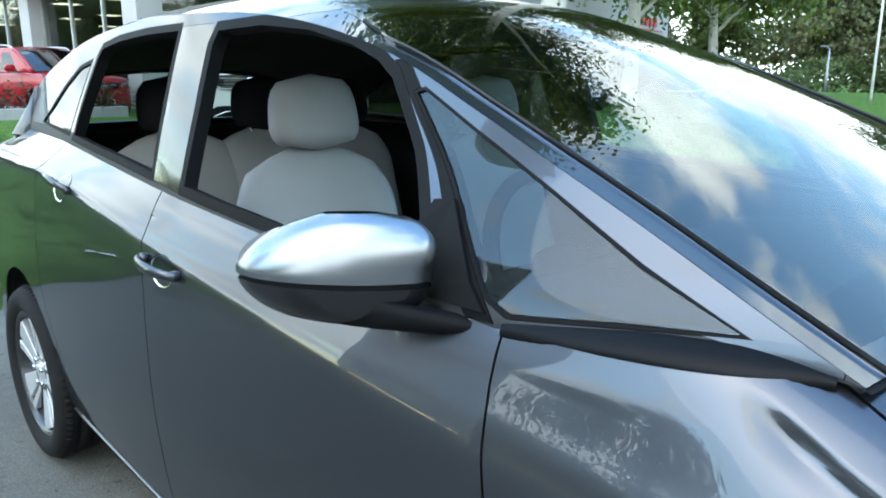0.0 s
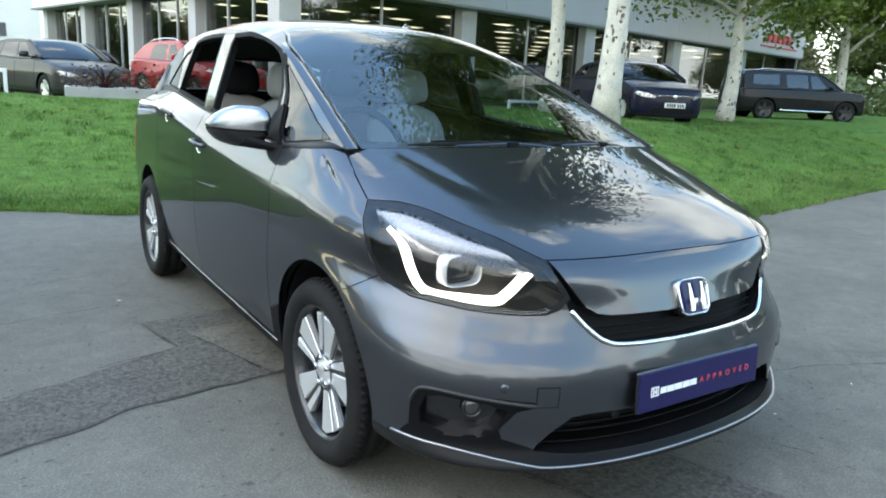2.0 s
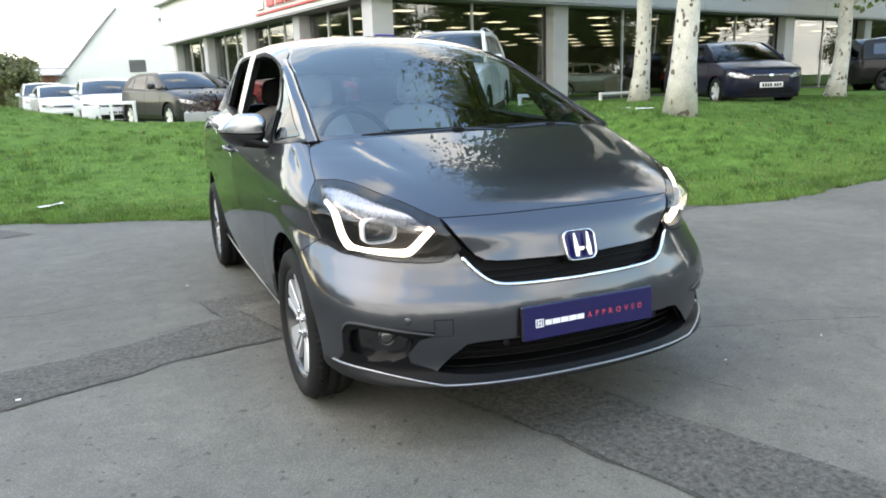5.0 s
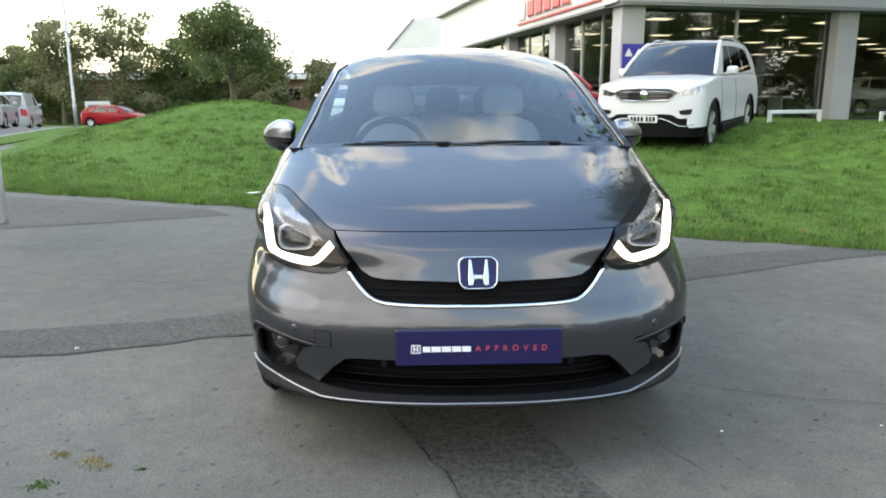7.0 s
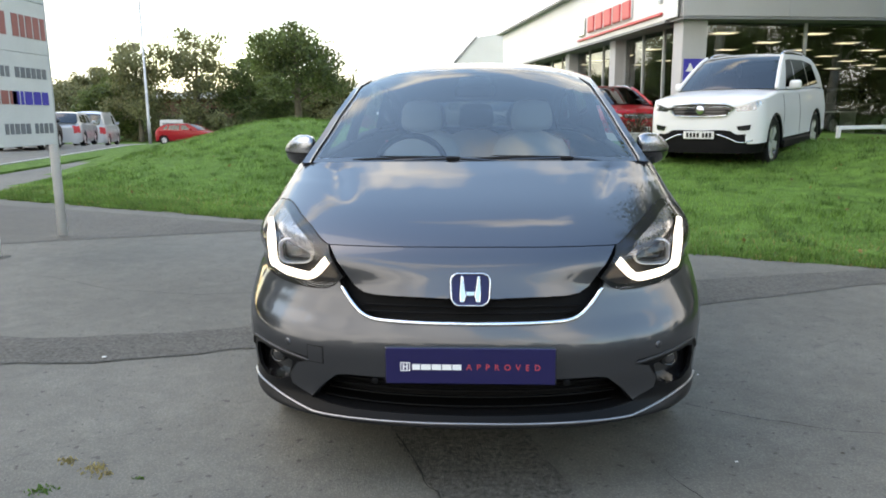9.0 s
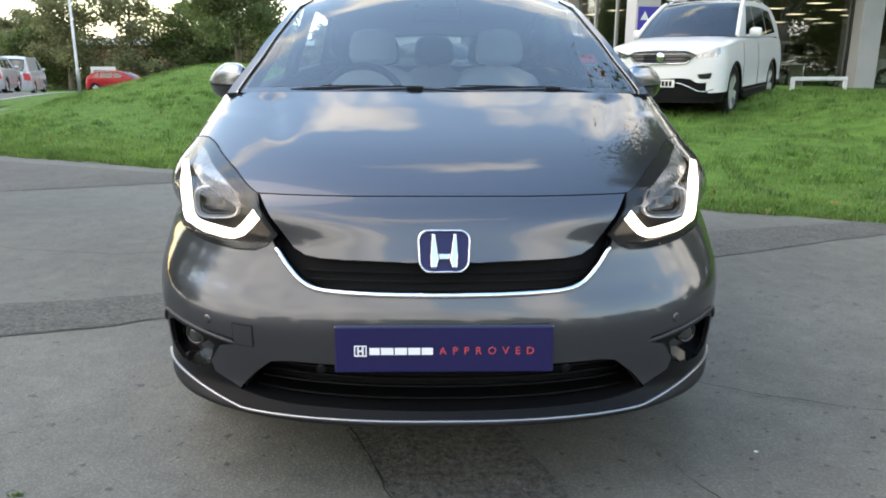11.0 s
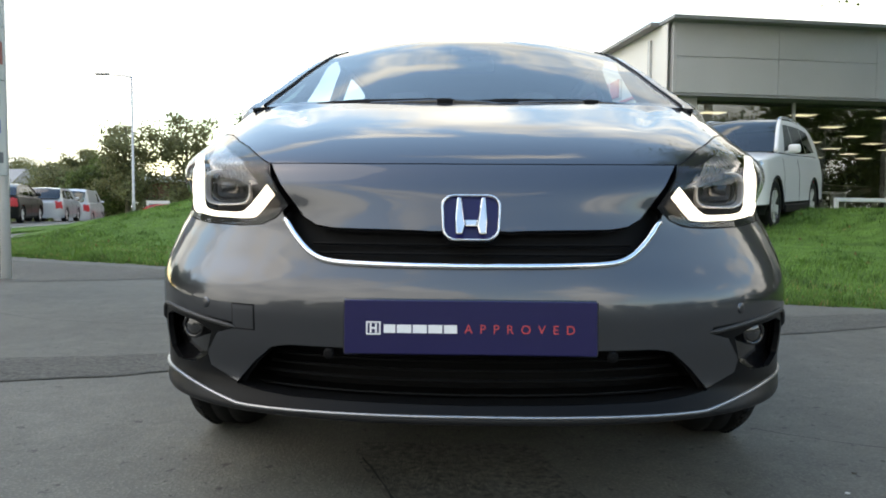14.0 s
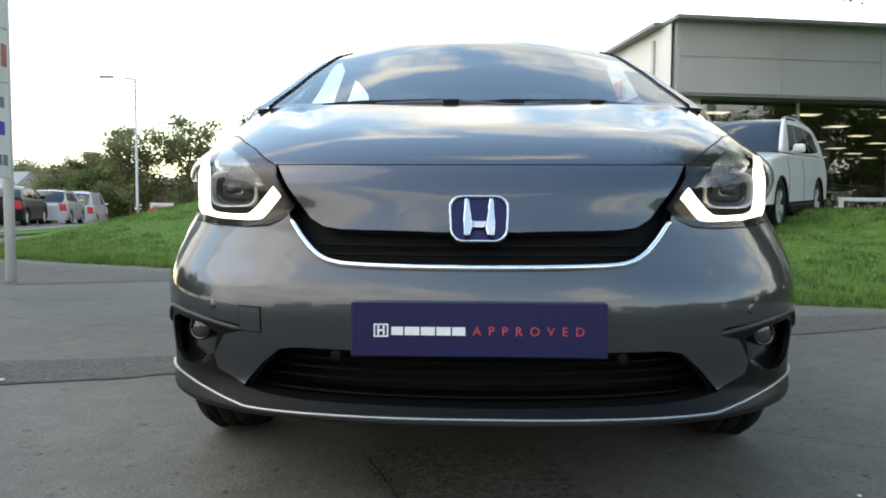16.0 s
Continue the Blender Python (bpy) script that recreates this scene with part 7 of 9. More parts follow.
for sg in (-1, 1):
    nose_strip("fog_lamp_slot", suv, M_BLACKGLOSS, [(0.60, 0.665), (0.74, 0.680), (0.88, 0.70)], [(0.63, 0.605), (0.74, 0.600), (0.86, 0.625)], 0.014, "black fog lamp slot", sg)
    nose_strip("lower_intake", suv, M_BLACKPLASTIC, [(0.0, 0.600), (0.45, 0.605), (0.62, 0.545), (0.90, 0.575)], [(0.0, 0.34), (0.45, 0.34), (0.62, 0.34), (0.90, 0.38)], 0.010, "black lower bumper", sg, 18)
    b2 = bmesh.new()
    tube(b2, [(sg * x, nose_y(x) - 0.022, z) for x, z in ((0.27, 0.545), (0.36, 0.535), (0.50, 0.485), (0.62, 0.430), (0.72, 0.425), (0.84, 0.455))], [0.010, 0.013, 0.014, 0.014, 0.013, 0.008], 8)
    part("skid_strip", b2, M_SATIN, suv, "silver skid strip", smooth=True)
    b2 = bmesh.new()
    tube(b2, [(sg * x, nose_y(x) - 0.006, z) for x, z in ((0.0, 1.002), (0.20, 1.000), (0.42, 0.992), (0.56, 0.935), (0.43, 0.825), (0.20, 0.812), (0.0, 0.810))], 0.012, 8)
    part("grille_surround", b2, M_SATIN, suv, "silver grille surround", smooth=True)
    for wy in (0.93, 3.80):
        b2 = bmesh.new()
        ring = [(wy + 0.43 * math.cos(a), 0.385 + 0.43 * math.sin(a)) for a in [math.radians(-8 + 196 * k / 24) for k in range(25)]]
        tube(b2, [(sg * 0.955, y, z) for y, z in ring], 0.030, 8)
        part("arch_trim", b2, M_BLACKPLASTIC, suv, "black wheel arch trim", smooth=True)
    b2 = bmesh.new()
    box(b2, (sg * 0.95, 2.37, 0.33), (0.10, 1.9, 0.13), 0.02)
    part("side_step", b2, M_BLACKPLASTIC, suv, "black side step")

HATCH_TOP = [(0, 0.66), (0.1, 0.76), (0.4, 0.86), (1.05, 0.99), (2.0, 0.98), (3.7, 1.02), (4.1, 0.98), (4.26, 0.80)]
HATCH_RAIL = [(1.02, 0.99), (1.4, 1.20), (1.85, 1.38), (2.4, 1.42), (3.2, 1.40), (3.7, 1.30), (4.1, 1.0)]
HATCH_GLASS = [[(1.55, 1.02), (2.25, 1.00), (2.28, 1.34), (1.95, 1.34)], [(2.36, 1.00), (3.2, 1.03), (3.12, 1.33), (2.38, 1.35)], [(3.3, 1.05), (3.6, 1.08), (3.4, 1.28), (3.22, 1.31)]]
HATCH_LAMP = [(0.45, 0.64), (0.62, 0.70), (0.82, 0.74), (0.86, 0.70), (0.80, 0.63), (0.50, 0.59)]
HATCH_GRILLE = [(-0.1, 0.68), (0.44, 0.68), (0.46, 0.62), (-0.1, 0.60)]
HATCH_LOW = [(-0.1, 0.40), (0.50, 0.40), (0.58, 0.32), (0.50, 0.25), (-0.1, 0.25)]


def hatch(name, label, paint, m, scale_z=1.0, **kw):
    o = dict(lamps=HATCH_LAMP, grille=HATCH_GRILLE, lowgrille=HATCH_LOW, nose_len=0.5, cladding=0.24)
    o.update(kw)
    return vehicle(name, label, paint, m, 4.26, 1.79, 1.45, HATCH_TOP, 0.97, HATCH_RAIL, (0.86, 3.49), 0.315, 0.17, glass=HATCH_GLASS, **o)


navy_hatch = hatch("hatchback_car", "dark navy blue hatchback with silver alloys on the bank", M_NAVYCAR, pose(11.85, 9.95, ground_z(12.25, 11.5) - 0.03, 0.5, 0, -20))
b2 = bmesh.new()
lathe(b2, [(0.001, 0.006), (0.045, 0.006), (0.05, 0.0), (0.05, -0.02)], 18, Matrix.Translation((0, -0.006, 0.64)) @ Matrix.Rotation(radians(90), 4, "X"))
part("badge", b2, M_CHROME, navy_hatch, "round chrome badge", smooth=True)
civic = hatch("hatchback_car", "mid grey hatchback parked behind the planter", M_GREYCAR, pose(0.95, 17.3, 0.36, 0, 0, 19))
hatch("hatchback_car", "white hatchback in the parking row", M_WHITECAR, pose(-1.35, 21.6, 0.30, 0, 0, 6))
hatch("hatchback_car", "white hatchback further along the parking row", M_WHITECAR, pose(-3.0, 29.0, 0.26, 0, 0, 10))
hatch("hatchback_car", "black hatchback behind the grey hatchback", M_DARKCAR, pose(1.8, 21.8, 0.30, 0, 0, 14))
vehicle("suv", "white SUV at the end of the parking row", M_WHITECAR, pose(-4.0, 34.0, 0.2, 0, 0, 8), 4.6, 1.88, 1.72,
        [(0, 0.92), (0.12, 1.0), (0.5, 1.06), (1.2, 1.14), (2.2, 1.14), (4.1, 1.16), (4.45, 1.08), (4.6, 0.95)], 1.10,
        [(1.1, 1.14), (1.5, 1.40), (1.95, 1.63), (2.4, 1.67), (3.3, 1.67), (3.9, 1.62), (4.25, 1.42), (4.45, 1.14)], (0.9, 3.6), 0.37, 0.24,
        glass=[[(1.65, 1.17), (2.25, 1.15), (2.32, 1.56), (2.05, 1.56)], [(2.38, 1.15), (3.2, 1.17), (3.15, 1.57), (2.4, 1.57)]],
        lamps=[(0.52, 0.86), (0.72, 0.91), (0.88, 0.96), (0.90, 0.90), (0.60, 0.81)], grille=[(-0.1, 0.9), (0.46, 0.9), (0.44, 0.74), (-0.1, 0.72)], lowgrille=[(-0.1, 0.5), (0.7, 0.5), (0.7, 0.36), (-0.1, 0.36)], nose_len=0.42)
vehicle("suv", "red compact SUV parked beside the showroom wing", M_REDCAR, pose(4.05, 16.5, 0.40, 0, 0, 15), 4.35, 1.80, 1.60,
        [(0, 0.84), (0.12, 0.92), (0.5, 0.98), (1.1, 1.06), (2.1, 1.06), (3.9, 1.10), (4.2, 1.02), (4.35, 0.86)], 1.03,
        [(1.0, 1.06), (1.4, 1.30), (1.85, 1.51), (2.3, 1.55), (3.1, 1.53), (3.6, 1.44), (4.15, 1.08)], (0.86, 3.47), 0.345, 0.2,
        glass=[[(1.55, 1.09), (2.2, 1.07), (2.25, 1.46), (1.95, 1.46)], [(2.32, 1.07), (3.15, 1.10), (3.05, 1.45), (2.34, 1.47)]],
        lamps=HATCH_LAMP and [(0.45, 0.80), (0.62, 0.86), (0.82, 0.90), (0.86, 0.84), (0.50, 0.75)], grille=[(-0.1, 0.83), (0.44, 0.83), (0.42, 0.72), (-0.1, 0.70)], lowgrille=HATCH_LOW, nose_len=0.5, cladding=0.34, rails=True)
# dark pick-up with a hard top
vehicle("pickup_truck", "dark grey crew-cab pickup with a hard canopy and side steps", M_DARKCAR, pose(26.7, 13.7, 0.52, 0, 0, 61), 5.10, 1.94, 1.84,
        [(0, 0.98), (0.12, 1.06), (0.5, 1.10), (1.3, 1.17), (2.2, 1.15), (4.6, 1.13), (5.0, 1.10), (5.1, 1.0)], 1.13,
        [(1.15, 1.17), (1.55, 1.45), (2.0, 1.70), (2.4, 1.76), (3.4, 1.76), (4.5, 1.76), (4.85, 1.64), (5.02, 1.13)], (0.93, 4.03), 0.385, 0.30,
        glass=[[(1.7, 1.20), (2.3, 1.18), (2.36, 1.64), (2.1, 1.64)], [(2.44, 1.18), (3.25, 1.20), (3.28, 1.64), (2.46, 1.66)], [(3.55, 1.26), (4.55, 1.28), (4.5, 1.62), (3.52, 1.64)]],
        lamps=[(0.52, 0.93), (0.72, 0.98), (0.90, 1.04), (0.86, 0.90), (0.60, 0.88)], grille=[(-0.1, 0.98), (0.46, 0.98), (0.42, 0.83), (-0.1, 0.81)], lowgrille=[(-0.1, 0.6), (0.7, 0.6), (0.7, 0.44), (-0.1, 0.44)],
        rails=True, steps=True, nose_len=0.42, tail_lamp=False, alloy=M_DARKALLOY, category="pickup truck")
# across the road
vehicle("suv", "silver SUV parked across the road", M_SILVERCAR, pose(-21.3, 35.8, -drop(-20.6, 33.6), 0, 0, 198), 4.5, 1.82, 1.66,
        [(0, 0.90), (0.12, 0.98), (0.5, 1.04), (1.2, 1.10), (2.2, 1.10), (4.0, 1.12), (4.4, 1.06), (4.5, 0.95)], 1.07,
        [(1.1, 1.10), (1.5, 1.36), (1.95, 1.58), (2.4, 1.62), (3.3, 1.62), (3.9, 1.58), (4.2, 1.38), (4.4, 1.10)], (0.9, 3.5), 0.36, 0.22,
        glass=[[(1.65, 1.13), (2.25, 1.11), (2.32, 1.52), (2.05, 1.52)], [(2.38, 1.11), (3.2, 1.13), (3.15, 1.53), (2.4, 1.53)], [(3.3, 1.14), (3.9, 1.17), (3.7, 1.50), (3.28, 1.53)]], nose_len=0.42, plate=False, group="cars across the road")
vehicle("van", "pale silver panel van parked across the road", M_SILVERCAR, pose(-23.4, 42.2, -drop(-22.6, 40), 0, 0, 198), 4.9, 1.92, 1.95,
        [(0, 0.95), (0.12, 1.03), (0.5, 1.12), (1.0, 1.24), (2.2, 1.22), (4.6, 1.22), (4.85, 1.2), (4.9, 1.1)], 1.18,
        [(0.95, 1.24), (1.3, 1.52), (1.75, 1.82), (2.1, 1.90), (3.4, 1.92), (4.5, 1.92), (4.75, 1.80), (4.86, 1.22)], (0.9, 3.9), 0.34, 0.2,
        glass=[[(1.45, 1.26), (2.05, 1.24), (2.1, 1.76), (1.85, 1.76)]], nose_len=0.42, plate=False, group="cars across the road", category="van", tumble=0.1)
hatch("hatchback_car", "black car parked nose away across the road", M_DARKCAR, pose(-19.5, 29.5, -drop(-18.9, 27.5), 0, 0, 198) @ Matrix.Diagonal((1.0, 1.0, 1.08, 1.0)), plate=False, group="cars across the road")
hatch("estate_car", "red estate car on the far road", M_REDCAR, pose(-18.6, 48.6, -drop(-20, 48.6), 0, 0, 88), plate=False, group="cars across the road")

# ---- dealership building: local x along the front, local y into it ----
BM = Matrix.Translation((5.1, 17.0, 0.0)) @ Matrix.Rotation(radians(10.5), 4, "Z")
G0, SOFFIT, FTOP, BAY = 0.50, 3.62, 5.40, 6.55


def structure(name, bm, material, label, category, group="", m=BM, smooth=False):
    ob = tagged(to_ob(name, bm, material, smooth=smooth), label, category, group, "structure")
    ob.matrix_basis = m
    return ob


def child_box(name, parent, material, c, s, bevel=0.0, label=""):
    bm = bmesh.new()
    box(bm, c, s, bevel)
    return part(name, bm, material, parent, label)


# front fascia of long metal panels with a capping
bm = bmesh.new()
box(bm, (16.6, 0.42, (SOFFIT + FTOP) / 2), (33.3, 1.1, FTOP - SOFFIT - 0.02))
fas = structure("wall_fascia_front", bm, M_GREYCLAD, "grey metal-clad fascia above the showroom windows", "building")
for k in range(12):
    for j, (z0, z1) in enumerate(((SOFFIT + 0.01, 4.52), (4.53, FTOP - 0.14))):
        child_box("panel", fas, M_GREYCLAD, (0.0 + 2.78 * k + 1.39, -0.145, (z0 + z1) / 2), (2.77, 0.02, z1 - z0 - 0.006), 0.003)
child_box("capping", fas, M_CAP, (16.6, 0.3, FTOP + 0.02), (33.6, 1.5, 0.10), 0.01, "dark grey roof capping")
child_box("soffit", fas, M_CAP, (16.6, 0.5, SOFFIT - 0.03), (33.3, 1.3, 0.06), 0.0, "dark grey soffit")
# side fascia
bm = bmesh.new()
box(bm, (0.42, 10.7, (SOFFIT + FTOP) / 2), (1.1, 20.0, FTOP - SOFFIT - 0.02))
fas2 = structure("wall_fascia_side", bm, M_WHITEWALL, "white fascia along the side wing", "building")
for k in range(7):
    child_box("panel", fas2, M_WHITEWALL, (-0.145, 0.0 + 2.9 * k + 1.45, (SOFFIT + FTOP) / 2), (0.02, 2.89, FTOP - SOFFIT - 0.02), 0.003)
child_box("capping", fas2, M_CAP, (0.3, 10.6, FTOP + 0.02), (1.45, 20.4, 0.10), 0.01, "dark grey roof capping")
child_box("soffit", fas2, M_CAP, (0.5, 10.8, SOFFIT - 0.03), (1.3, 20.2, 0.06), 0.0, "dark grey soffit")
child_box("sign_tray_end", fas2, M_GALV, (-0.19, 0.95, SOFFIT + 0.98), (0.07, 0.14, 1.05), 0.006, "grey upright on the white fascia")
child_box("red_line", fas2, M_SIGNRED, (-0.19, 4.35, SOFFIT + 0.18), (0.06, 7.0, 0.075), 0.01, "thin red sign rail")
# sign letters as plain red blocks, and the maker's mark
sgn = thing("fascia_sign", "raised red letter blocks on the white fascia", "sign", m=BM)
for i in range(5):
    child_box("letter_block", sgn, M_SIGNRED, (-0.21, 6.35 - 0.78 * i, SOFFIT + 0.60), (0.10, 0.62, 0.52), 0.03)
    child_box("letter_block_edge", sgn, M_WHITEPAINT, (-0.19, 6.35 - 0.78 * i, SOFFIT + 0.60), (0.05, 0.68, 0.58), 0.02, "white letter edge")
child_box("maker_mark", sgn, M_SATIN, (-0.20, 7.35, SOFFIT + 0.60), (0.06, 0.60, 0.60), 0.03, "silver square mark")
sgn2 = thing("fascia_sign", "raised red letter blocks at the far end of the fascia", "sign", m=BM)
for i in range(5):
    child_box("letter_block", sgn2, M_SIGNRED, (28.6 + 0.62 * i, -0.2, SOFFIT + 0.75), (0.48, 0.1, 0.46), 0.03)
child_box("sign_rail", sgn2, M_SIGNRED, (30.0, -0.19, SOFFIT + 0.32), (4.6, 0.06, 0.07), 0.01)
# pillars
for i in range(6):
    bm = bmesh.new()
    box(bm, (0.42 + BAY * i, 0.42, (G0 + SOFFIT) / 2 - 0.15), (0.66, 0.56, SOFFIT - G0 + 0.30), 0.012)
    structure("pillar", bm, M_GREYPILLAR, "pale grey rendered pillar of the showroom front", "pillar", "showroom pillars")
for i in range(1, 5):
    bm = bmesh.new()
    box(bm, (0.42, 0.42 + 4.9 * i, (G0 + SOFFIT) / 2 - 0.15), (0.5, 0.5, SOFFIT - G0 + 0.30), 0.012)
    structure("pillar", bm, M_GREYPILLAR, "pale grey rendered pillar of the side wing", "pillar", "wing pillars")
# glazing
for i in range(5):
    win = thing("window_%d" % (i + 1), "full-height showroom window in slim dark frames", "window", "showroom windows", "structure", BM)
    x0, x1, y = 0.75 + BAY * i, 0.09 + BAY * (i + 1), 0.52
    for k in range(3):
        x = x0 + (x1 - x0) * k / 2
        child_box("mullion", win, M_GALV if k == 1 else M_DARKFRAME, (x, y, (G0 + SOFFIT) / 2), (0.07, 0.09, SOFFIT - G0), 0.004, "slim metal mullion")
    child_box("transom", win, M_DARKFRAME, ((x0 + x1) / 2, y, G0 + 0.10), (x1 - x0, 0.06, 0.12))
    for k in range(2):
        xa, xb = x0 + (x1 - x0) * k / 2 + 0.03, x0 + (x1 - x0) * (k + 1) / 2 - 0.03
        child_box("pane", win, M_SHOWGLASS, ((xa + xb) / 2, y, (G0 + SOFFIT) / 2 + 0.05), (xb - xa, 0.012, SOFFIT - G0 - 0.14)).visible_shadow = False
for i in range(4):
    win = thing("window_%d" % (i + 6), "side wing window in slim dark frames", "window", "wing windows", "structure", BM)
    y0, y1, x = 0.72 + 4.9 * i, 0.16 + 4.9 * (i + 1), 0.52
    n = 3
    for k in range(n + 1):
        y = y0 + (y1 - y0) * k / n
        child_box("mullion", win, M_GALV, (x, y, (G0 + SOFFIT) / 2), (0.09, 0.07, SOFFIT - G0), 0.004, "slim metal mullion")
    for k in range(n):
        ya, yb = y0 + (y1 - y0) * k / n + 0.03, y0 + (y1 - y0) * (k + 1) / n - 0.03
        child_box("pane", win, M_SHOWGLASS, (x, (ya + yb) / 2, (G0 + SOFFIT) / 2), (0.012, yb - ya, SOFFIT - G0)).visible_shadow = False
# roof, ceiling, floor, back walls
bm = bmesh.new()
box(bm, (16.8, 10.6, 5.2), (32.0, 19.4, 0.25))
structure("roof", bm, M_CAP, "flat grey showroom roof", "roof")
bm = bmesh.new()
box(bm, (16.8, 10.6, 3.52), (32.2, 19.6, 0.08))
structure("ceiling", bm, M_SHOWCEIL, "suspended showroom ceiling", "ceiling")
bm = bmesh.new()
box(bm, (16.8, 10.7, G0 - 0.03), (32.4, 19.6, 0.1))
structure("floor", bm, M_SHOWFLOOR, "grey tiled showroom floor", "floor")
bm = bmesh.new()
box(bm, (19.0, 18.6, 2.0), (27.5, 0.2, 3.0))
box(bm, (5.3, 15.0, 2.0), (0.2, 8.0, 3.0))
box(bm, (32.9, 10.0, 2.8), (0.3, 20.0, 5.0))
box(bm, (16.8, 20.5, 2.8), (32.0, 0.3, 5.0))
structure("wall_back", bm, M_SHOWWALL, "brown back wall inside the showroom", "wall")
light = thing("ceiling_light", "bright rectangular ceiling light panel", "ceiling light", "showroom lights", m=BM @ Matrix.Translation((2.2, 2.0, 3.46)))
child_box("frame", light, M_WHITEPAINT, (0, 0, 0.01), (0.72, 0.52, 0.03), 0.004)
child_box("diffuser", light, M_TUBE, (0, 0, -0.008), (0.62, 0.42, 0.012), 0.002)
for i in range(11):
    for j in range(7):
        if i or j:
            copy_thing(light, BM @ Matrix.Translation((2.2 + 2.8 * i, 2.0 + 2.5 * j, 3.46)))
# display furniture and cars inside, seen dimly
for k, (x, y) in enumerate(((3.5, 5.5), (9.5, 5.0), (16.0, 5.6), (22.5, 5.2))):
    hatch("hatchback_car", "dark display car inside the showroom", (M_DARKCAR, M_DARKCAR, M_SILVERCAR, M_DARKCAR)[k], BM @ pose(x, y, G0 + 0.02, 0, 0, (70, 110, 80, 100)[k]), plate=False, group="display cars")
for k, (x, y) in enumerate(((6.0, 2.6), (12.4, 2.4), (18.8, 3.0))):
    desk = thing("desk", "white laminate showroom sales desk", "desk", "showroom desks", m=BM @ pose(x, y, G0 + 0.02, 0, 0, 10 * k))
    child_box("top", desk, M_WHITEPAINT, (0, 0, 0.73), (1.5, 0.7, 0.04), 0.006)
    for sx in (-0.68, 0.68):
        child_box("side_panel", desk, M_WHITEPAINT, (sx, 0, 0.355), (0.04, 0.66, 0.71), 0.004)
# blue test-centre sign with three white triangles
mot = thing("blue_sign", "square blue sign with three white triangles", "sign", m=BM @ Matrix.Translation((0.45, 0.12, 2.25)))
child_box("board", mot, M_SIGNBLUE, (0, 0, 0), (0.62, 0.03, 0.72), 0.006)
for dx, dz in ((-0.14, 0.14), (0.14, 0.14), (0.0, -0.12)):
    bm = bmesh.new()
    slab(bm, [(dx - 0.12, -0.018, dz - 0.10), (dx + 0.12, -0.018, dz - 0.10), (dx, -0.018, dz + 0.11)], 0.004)
    part("triangle", bm, M_WHITEPRINT, mot)
# end of the wing: white wall with a drainpipe
bm = bmesh.new()
box(bm, (0.6, 20.9, 2.0), (0.4, 1.6, 4.2))
structure("wall_wing_end", bm, M_WHITEWALL, "white rendered end wall of the wing", "wall")
bm = bmesh.new()
tube(bm, [(0.25, 19.9, 0.4), (0.25, 19.9, 3.55)], 0.05, 10)
structure("trim", bm, M_DARKFRAME, "dark drainpipe on the wing", "drainpipe", smooth=True)

# tall white workshop far behind
SM = Matrix.Translation((-5.4, 66.0, 0.0))
bm = bmesh.new()
slab(bm, [(0, 0, 0), (36, 0, 0), (36, 0, 9.0), (14, 0, 9.6), (5.1, 0, 8.3), (3.3, 0, 6.2), (0, 0, 2.4)], -14)
bmesh.ops.recalc_face_normals(bm, faces=bm.faces[:])
shed = structure("wall_workshop", bm, M_WHITEWALL, "tall white clad workshop with a sloping roof edge", "building", m=SM)
for k in range(30):
    x = 0.6 + 0.6 * k
    h = 2.3 + 1.15 * x if x < 3.3 else (6.1 + 1.167 * (x - 3.3) if x < 5.1 else 8.2 + 0.146 * min(x - 5.1, 8.9))
    child_box("cladding_rib", shed, M_WHITEWALL, (x, -0.02, h / 2), (0.05, 0.04, h))
bm = bmesh.new()
slab(bm, [(-0.2, -0.06, 2.1), (3.3, -0.06, 6.15), (5.1, -0.06, 8.25), (5.1, -0.06, 8.5), (3.2, -0.06, 6.4), (-0.2, -0.06, 2.4)], 0.06)
part("verge", bm, M_CAP, shed, "grey verge flashing")
child_box("vent", shed, M_DARKFRAME, (6.2, -0.03, 3.65), (1.3, 0.06, 1.0), 0.01, "dark louvred vent")
for k in range(6):
    child_box("louvre", shed, M_CAP, (6.2, -0.07, 3.25 + 0.16 * k), (1.25, 0.03, 0.06))
child_box("floodlight", shed, M_CAP, (8.9, -0.4, 7.4), (1.3, 0.6, 0.22), 0.05, "grey wall floodlight")
child_box("bracket", shed, M_CAP, (0.3, -0.3, 3.0), (0.9, 0.5, 0.16), 0.02)

# ---- trees, hedges and planting ----
def leaf_mesh(name, centres, sizes, material, parent, seed, squash=1.0, label=""):
    """Many small folded leaves about the given centres."""
    rng = np.random.default_rng(seed)
    n = len(centres)
    u = rng.normal(size=(n, 3))
    u /= np.linalg.norm(u, axis=1)[:, None]
    w = rng.normal(size=(n, 3))
    w -= (w * u).sum(1)[:, None] * u
    w /= np.linalg.norm(w, axis=1)[:, None]
    nn = np.cross(u, w)
    s = sizes[:, None]
    c = np.asarray(centres)
    a = c - u * s * 0.55
    b = c + w * s * 0.36 + nn * s * 0.10
    d = c + u * s * 0.55
    e = c - w * s * 0.36 + nn * s * 0.10
    verts = np.stack([a, b, d, e], 1).reshape(-1, 3)
    faces = np.arange(4 * n).reshape(-1, 4)
    tri = np.concatenate([faces[:, [0, 1, 2]], faces[:, [0, 2, 3]]])
    me = bpy.data.meshes.new(name)
    me.from_pydata(verts.tolist(), [], tri.tolist())
    me.materials.append(material)
    ob = new(name, me)
    ob.parent = parent
    if label:
        ob["label"] = label
    return ob


